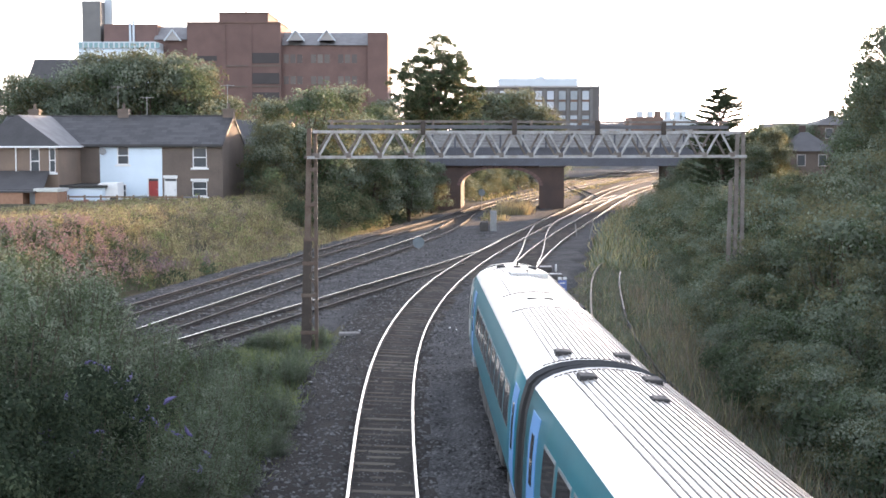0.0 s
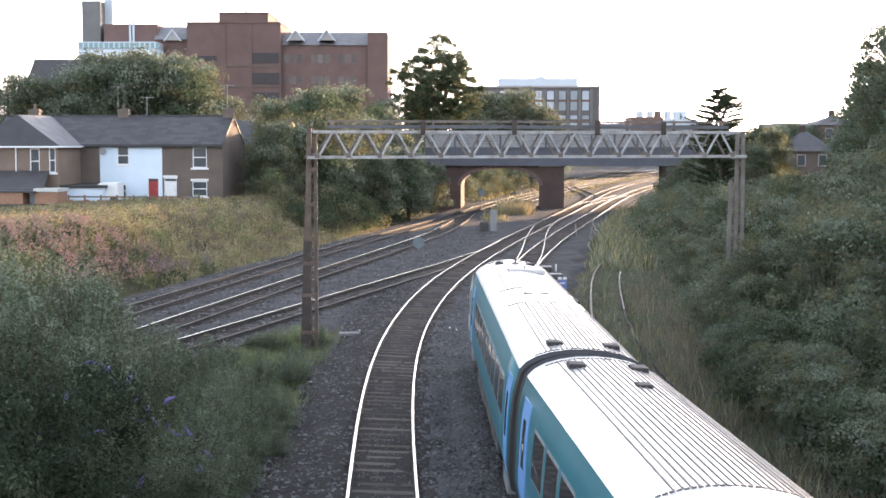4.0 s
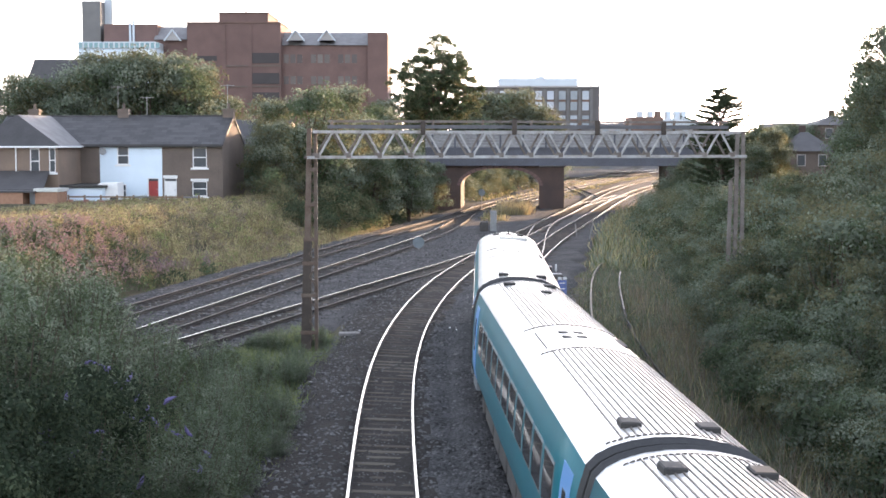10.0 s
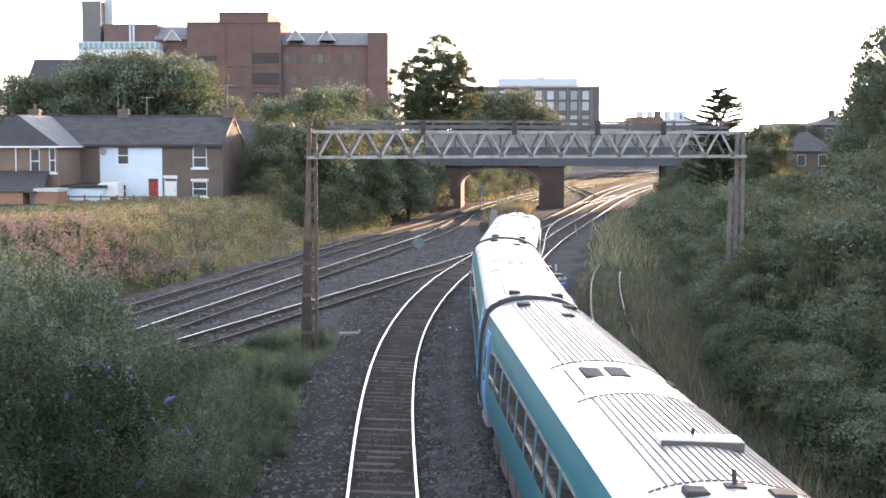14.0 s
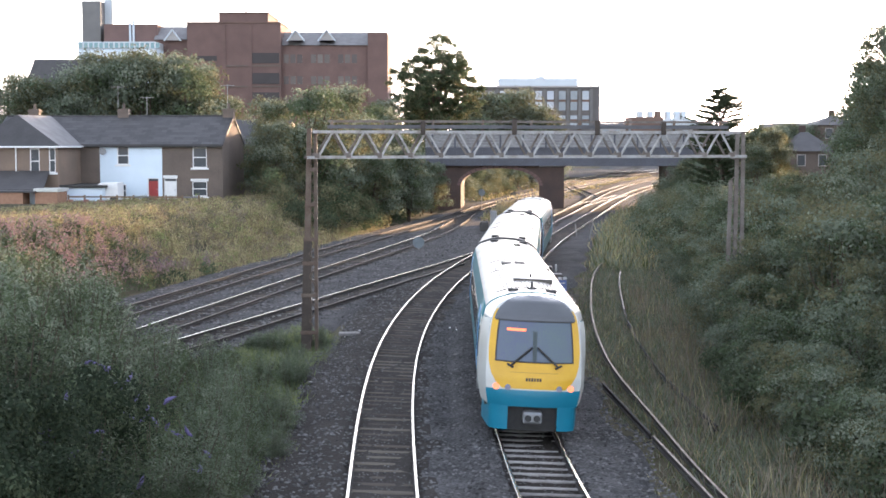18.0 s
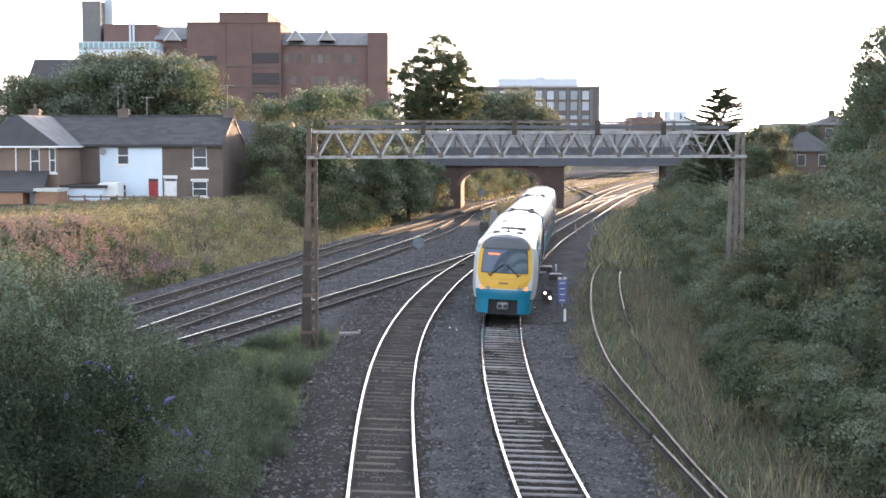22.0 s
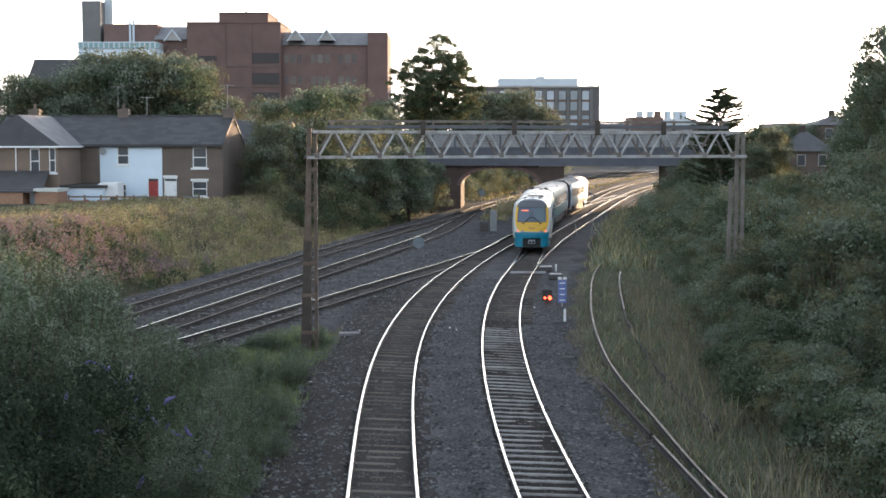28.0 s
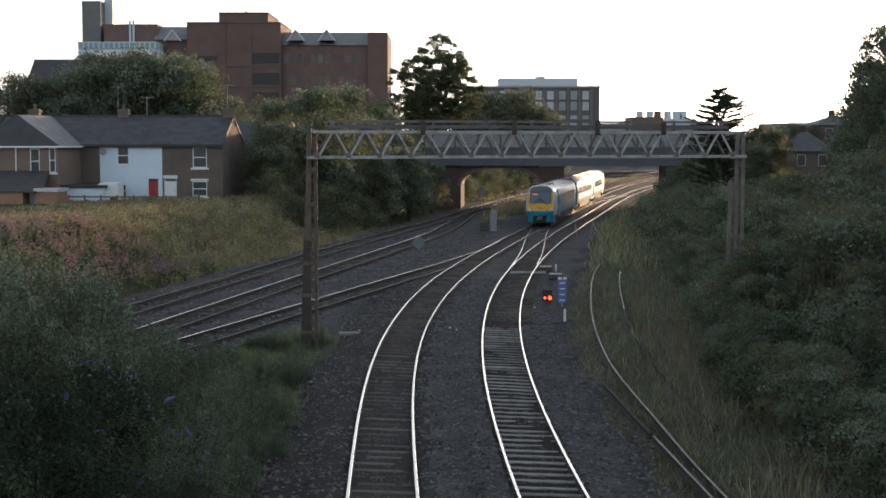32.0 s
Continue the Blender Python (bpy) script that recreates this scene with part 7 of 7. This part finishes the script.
# ---- far buildings on the right ----
def far_things():
    def place(d):
        return (lambda px: (px - 784) * d / 2634), (lambda py: 7.78 + (249 - py) * d / 2634)
    X, Z = place(150)
    for px0, px1, e, r, lab in ((1392, 1476, 268, 234, "brick house with a hipped slate roof among the trees"), (1440, 1530, 222, 205, "house roof rising behind the trees")):
        d = 150 if px0 < 1400 else 165
        X, Z = place(d)
        x0, x1 = X(px0), X(px1)
        h = thing("distant_house", pose(x0, d, 2.4), lab, "house", "houses beyond the bank")
        w = x1 - x0
        ez, rz = Z(e) - 2.4, Z(r) - 2.4
        part("wall", boxes((0, w, 0, 6, 0, ez)), "brick_brown", h)
        bm = boxes((-0.3, w + 0.3, -0.3, 6.3, ez, rz))
        for v in bm.verts:
            if v.co.z > ez + 0.1:
                v.co.x = w / 2 + 0.35 * (1 if v.co.x > w / 2 else -1)
                v.co.y = 3.0 + (0.2 if v.co.y > 3 else -0.2)
        part("roof", bm, "slate", h, "dark hipped slate roof")
        part("chimney", boxes((w * 0.5 - 0.3, w * 0.5 + 0.3, 3.6, 4.2, rz - 0.8, rz + 0.7)), "brick_dark", h)
        for i in range(2):
            x = w * (0.2 + 0.45 * i)
            win = part("window", boxes((x, x + 0.9, -0.06, 0.05, ez - 1.5, ez - 0.3)), "far_concrete", h)
            part("pane", boxes((x + .1, x + 0.8, -0.08, -0.05, ez - 1.4, ez - 0.4)), "house_glass", win)
    # long low depot and roof tanks
    X, Z = place(350)
    h = thing("depot_building", pose(0, 350, 2.5), "long pale industrial building with rooftop units", "industrial building")
    part("wall", boxes((X(1062), X(1225), 0, 15, 0, Z(222) - 2.5)), "far_concrete", h)
    part("wall", boxes((X(1115), X(1170), -2, 12, 0, Z(208) - 2.5)), "stair_brown", h)
    part("roof", boxes((X(1170), X(1226), -4, 14, Z(222) - 2.5, Z(211) - 2.5)), "pale_cladding", h)
    for i in range(8):
        px = 1066 + i * 20
        part("window", boxes((X(px), X(px + 10), -0.1, 0.0, Z(240) - 2.5, Z(230) - 2.5)), "tall_glass", h)
    for px in (1130, 1148, 1162, 1180, 1195, 1207):
        part("rooftop_unit", boxes((X(px), X(px + 9), 2, 6, Z(222) - 2.5, Z(197) - 2.5), bevel=0.1), "pale_cladding" if px != 1162 else "stair_brown", h)
    # scattered far roofs along the skyline
    rng = random.Random(8)
    for k in range(16):
        d = rng.uniform(420, 700)
        X, Z = place(d)
        px = rng.uniform(1340, 1500) if k < 9 else rng.uniform(1040, 1240)
        w = rng.uniform(8, 16)
        h = thing("distant_house", pose(X(px), d, 2.0), "far pale building on the skyline", "house", "far skyline buildings")
        ez = Z(rng.uniform(228, 240)) - 2.0
        part("wall", boxes((0, w, 0, 8, 0, ez)), rng.choice(["far_concrete", "brick_brown", "white_render"]), h)
        for bm in gable_roof(w, 8, ez, ez + 2.2):
            part("roof", bm, rng.choice(["light_slate", "slate"]), h)


far_things()


def mansard_block():
    b = thing("flat_roofed_block", pose(-57.7, 225, 2.4), "block with a dark steep-sided roof behind the trees", "building")
    part("wall", boxes((-5.4, 5.4, 0, 15, 0, 12.0), bevel=0.05), "brick_brown", b)
    bm = boxes((-5.6, 5.6, -0.2, 15.2, 12.0, 17.6))
    for v in bm.verts:
        if v.co.z > 15:
            v.co.x *= 0.72
            v.co.y = 7.5 + (v.co.y - 7.5) * 0.8
    part("roof", bm, "slate", b)


mansard_block()


# ---- pale rubble and litter along the tracks ----
def debris():
    rng = random.Random(21)
    meshes = []
    for k in range(4):
        bm = bmesh.new()
        bmesh.ops.create_icosphere(bm, subdivisions=1, radius=0.1)
        for v in bm.verts:
            v.co *= rng.uniform(0.6, 1.25)
            v.co.z *= 0.6
        meshes.append(bm_mesh("rubble", bm, "white_paint" if k == 0 else "concrete_sleeper"))
    spots = []
    for k in range(16):
        y = rng.uniform(68, 130)
        spots.append((float(LEFT_TOE(y)) + rng.uniform(0.3, 1.6), y, ground_z(0, y)))
    for k in range(34):
        y = rng.uniform(26, 80)
        x = rng.choice([float(MAIN_EDGE_R(y)) - rng.uniform(0.3, 2.2), (float(LEFT_MAIN(y)) + float(RIGHT_MAIN(y))) / 2 + rng.uniform(-.5, .5), float(MAIN_EDGE_L(y)) + rng.uniform(0.5, 1.6)])
        spots.append((x, y, bed_z(x, y)))
    for k, (x, y, z) in enumerate(spots):
        s = rng.uniform(0.35, 0.8) * (1.6 if k < 16 else 1.0)
        ob = thing("rubble", pose(x, y, z + 0.02, 0, 0, rng.uniform(0, 360)), "pale lump of rubble on the ballast", "rubble", "rubble", data=meshes[k % 4])
        ob.scale = (s, s, s)


debris()


# ---- what moves: the train draws away from rest and takes the crossover ----
def motions():
    ys = np.arange(-90, 330, 0.25)
    xs = np.where(ys < 84, RIGHT_MAIN(ys), np.where(ys < 146, CROSSOVER(ys), LEFT_MAIN(ys)))
    xs = xs + 0.10 * np.clip((75 - ys) / 10, 0, 1)
    kern = np.ones(25) / 25
    xs[15:-15] = np.convolve(np.pad(xs, 12, mode="edge"), kern, "valid")[15:-15]
    arc = np.concatenate([[0], np.cumsum(np.hypot(np.diff(xs), np.diff(ys)))])

    def on_path(s):
        return Vector((float(np.interp(s, arc, xs)), float(np.interp(s, arc, ys)), RAIL_TOP))
    # distance ahead of the train's tail, second by second
    tail = spline([(0, -20.2), (1.0, -20.2), (1.6, -20.18), (2.0, -20.1), (3.0, -19.75), (4.0, -18.9), (5.0, -17.55), (6.0, -15.75), (7.0, -13.45), (8.0, -10.7), (9.0, -7.5), (10.0, -3.95),
                   (11.0, -0.1), (12.0, 4.25), (13.0, 9.0), (14.0, 14.15), (15.0, 19.55), (16.0, 25.15), (17.0, 31.1), (18.0, 37.2), (19.0, 43.5), (20.0, 49.8), (21.0, 56.15), (22.0, 62.5),
                   (23.0, 68.8), (24.0, 75.1), (25.0, 81.4), (26.0, 87.9), (27.0, 94.7), (28.0, 102.0), (29.0, 109.9), (30.0, 117.8), (31.0, 125.5), (32.0, 132.7)])
    times = np.arange(0, CLIP + 0.01, 0.5)

    def s_tail(t):
        return float(np.interp(tail(t), ys, arc))
    for car, ahead in ((rear_car, 11.7), (middle_car, 35.1), (front_car, 58.5)):
        rows = []
        for t in times:
            s = s_tail(t) + ahead
            a, b = on_path(s - 8), on_path(s + 8)
            d = b - a
            c = (a + b) / 2
            rows.append((float(t), pose(c.x, c.y, RAIL_TOP, 0, cant(c.y), -math.degrees(math.atan2(d.x, d.y)))))
        walk(car, rows)
    # wheels roll without slip
    roll_rows, last = [], None
    for t in np.arange(0, CLIP + 0.001, 1 / 30):
        turn = (s_tail(t) - s_tail(0)) / 0.42
        if last is None or turn - last > 1.1 or t > CLIP - 0.01:
            roll_rows.append((float(t), turn))
            last = turn
    for w in WHEELS:
        y = w.matrix_basis.translation.y
        walk(w, [(t, pose(0, y, 0.42, -math.degrees(a))) for t, a in roll_rows])

    # the ground signal drops back to red once the train has passed
    red, shut = SIGNAL
    walk(red, [(0.0, pose(0.12, 0.1, 0.32)), (26.0, pose(0.12, 0.1, 0.32)), (26.6, pose(0.12, -0.05, 0.32)), (CLIP, pose(0.12, -0.05, 0.32))])
    walk(shut, [(0.0, pose(-0.12, 0, 0.32)), (26.0, pose(-0.12, 0, 0.32)), (26.6, pose(-0.12, 0, 0.56)), (CLIP, pose(-0.12, 0, 0.56))])


motions()
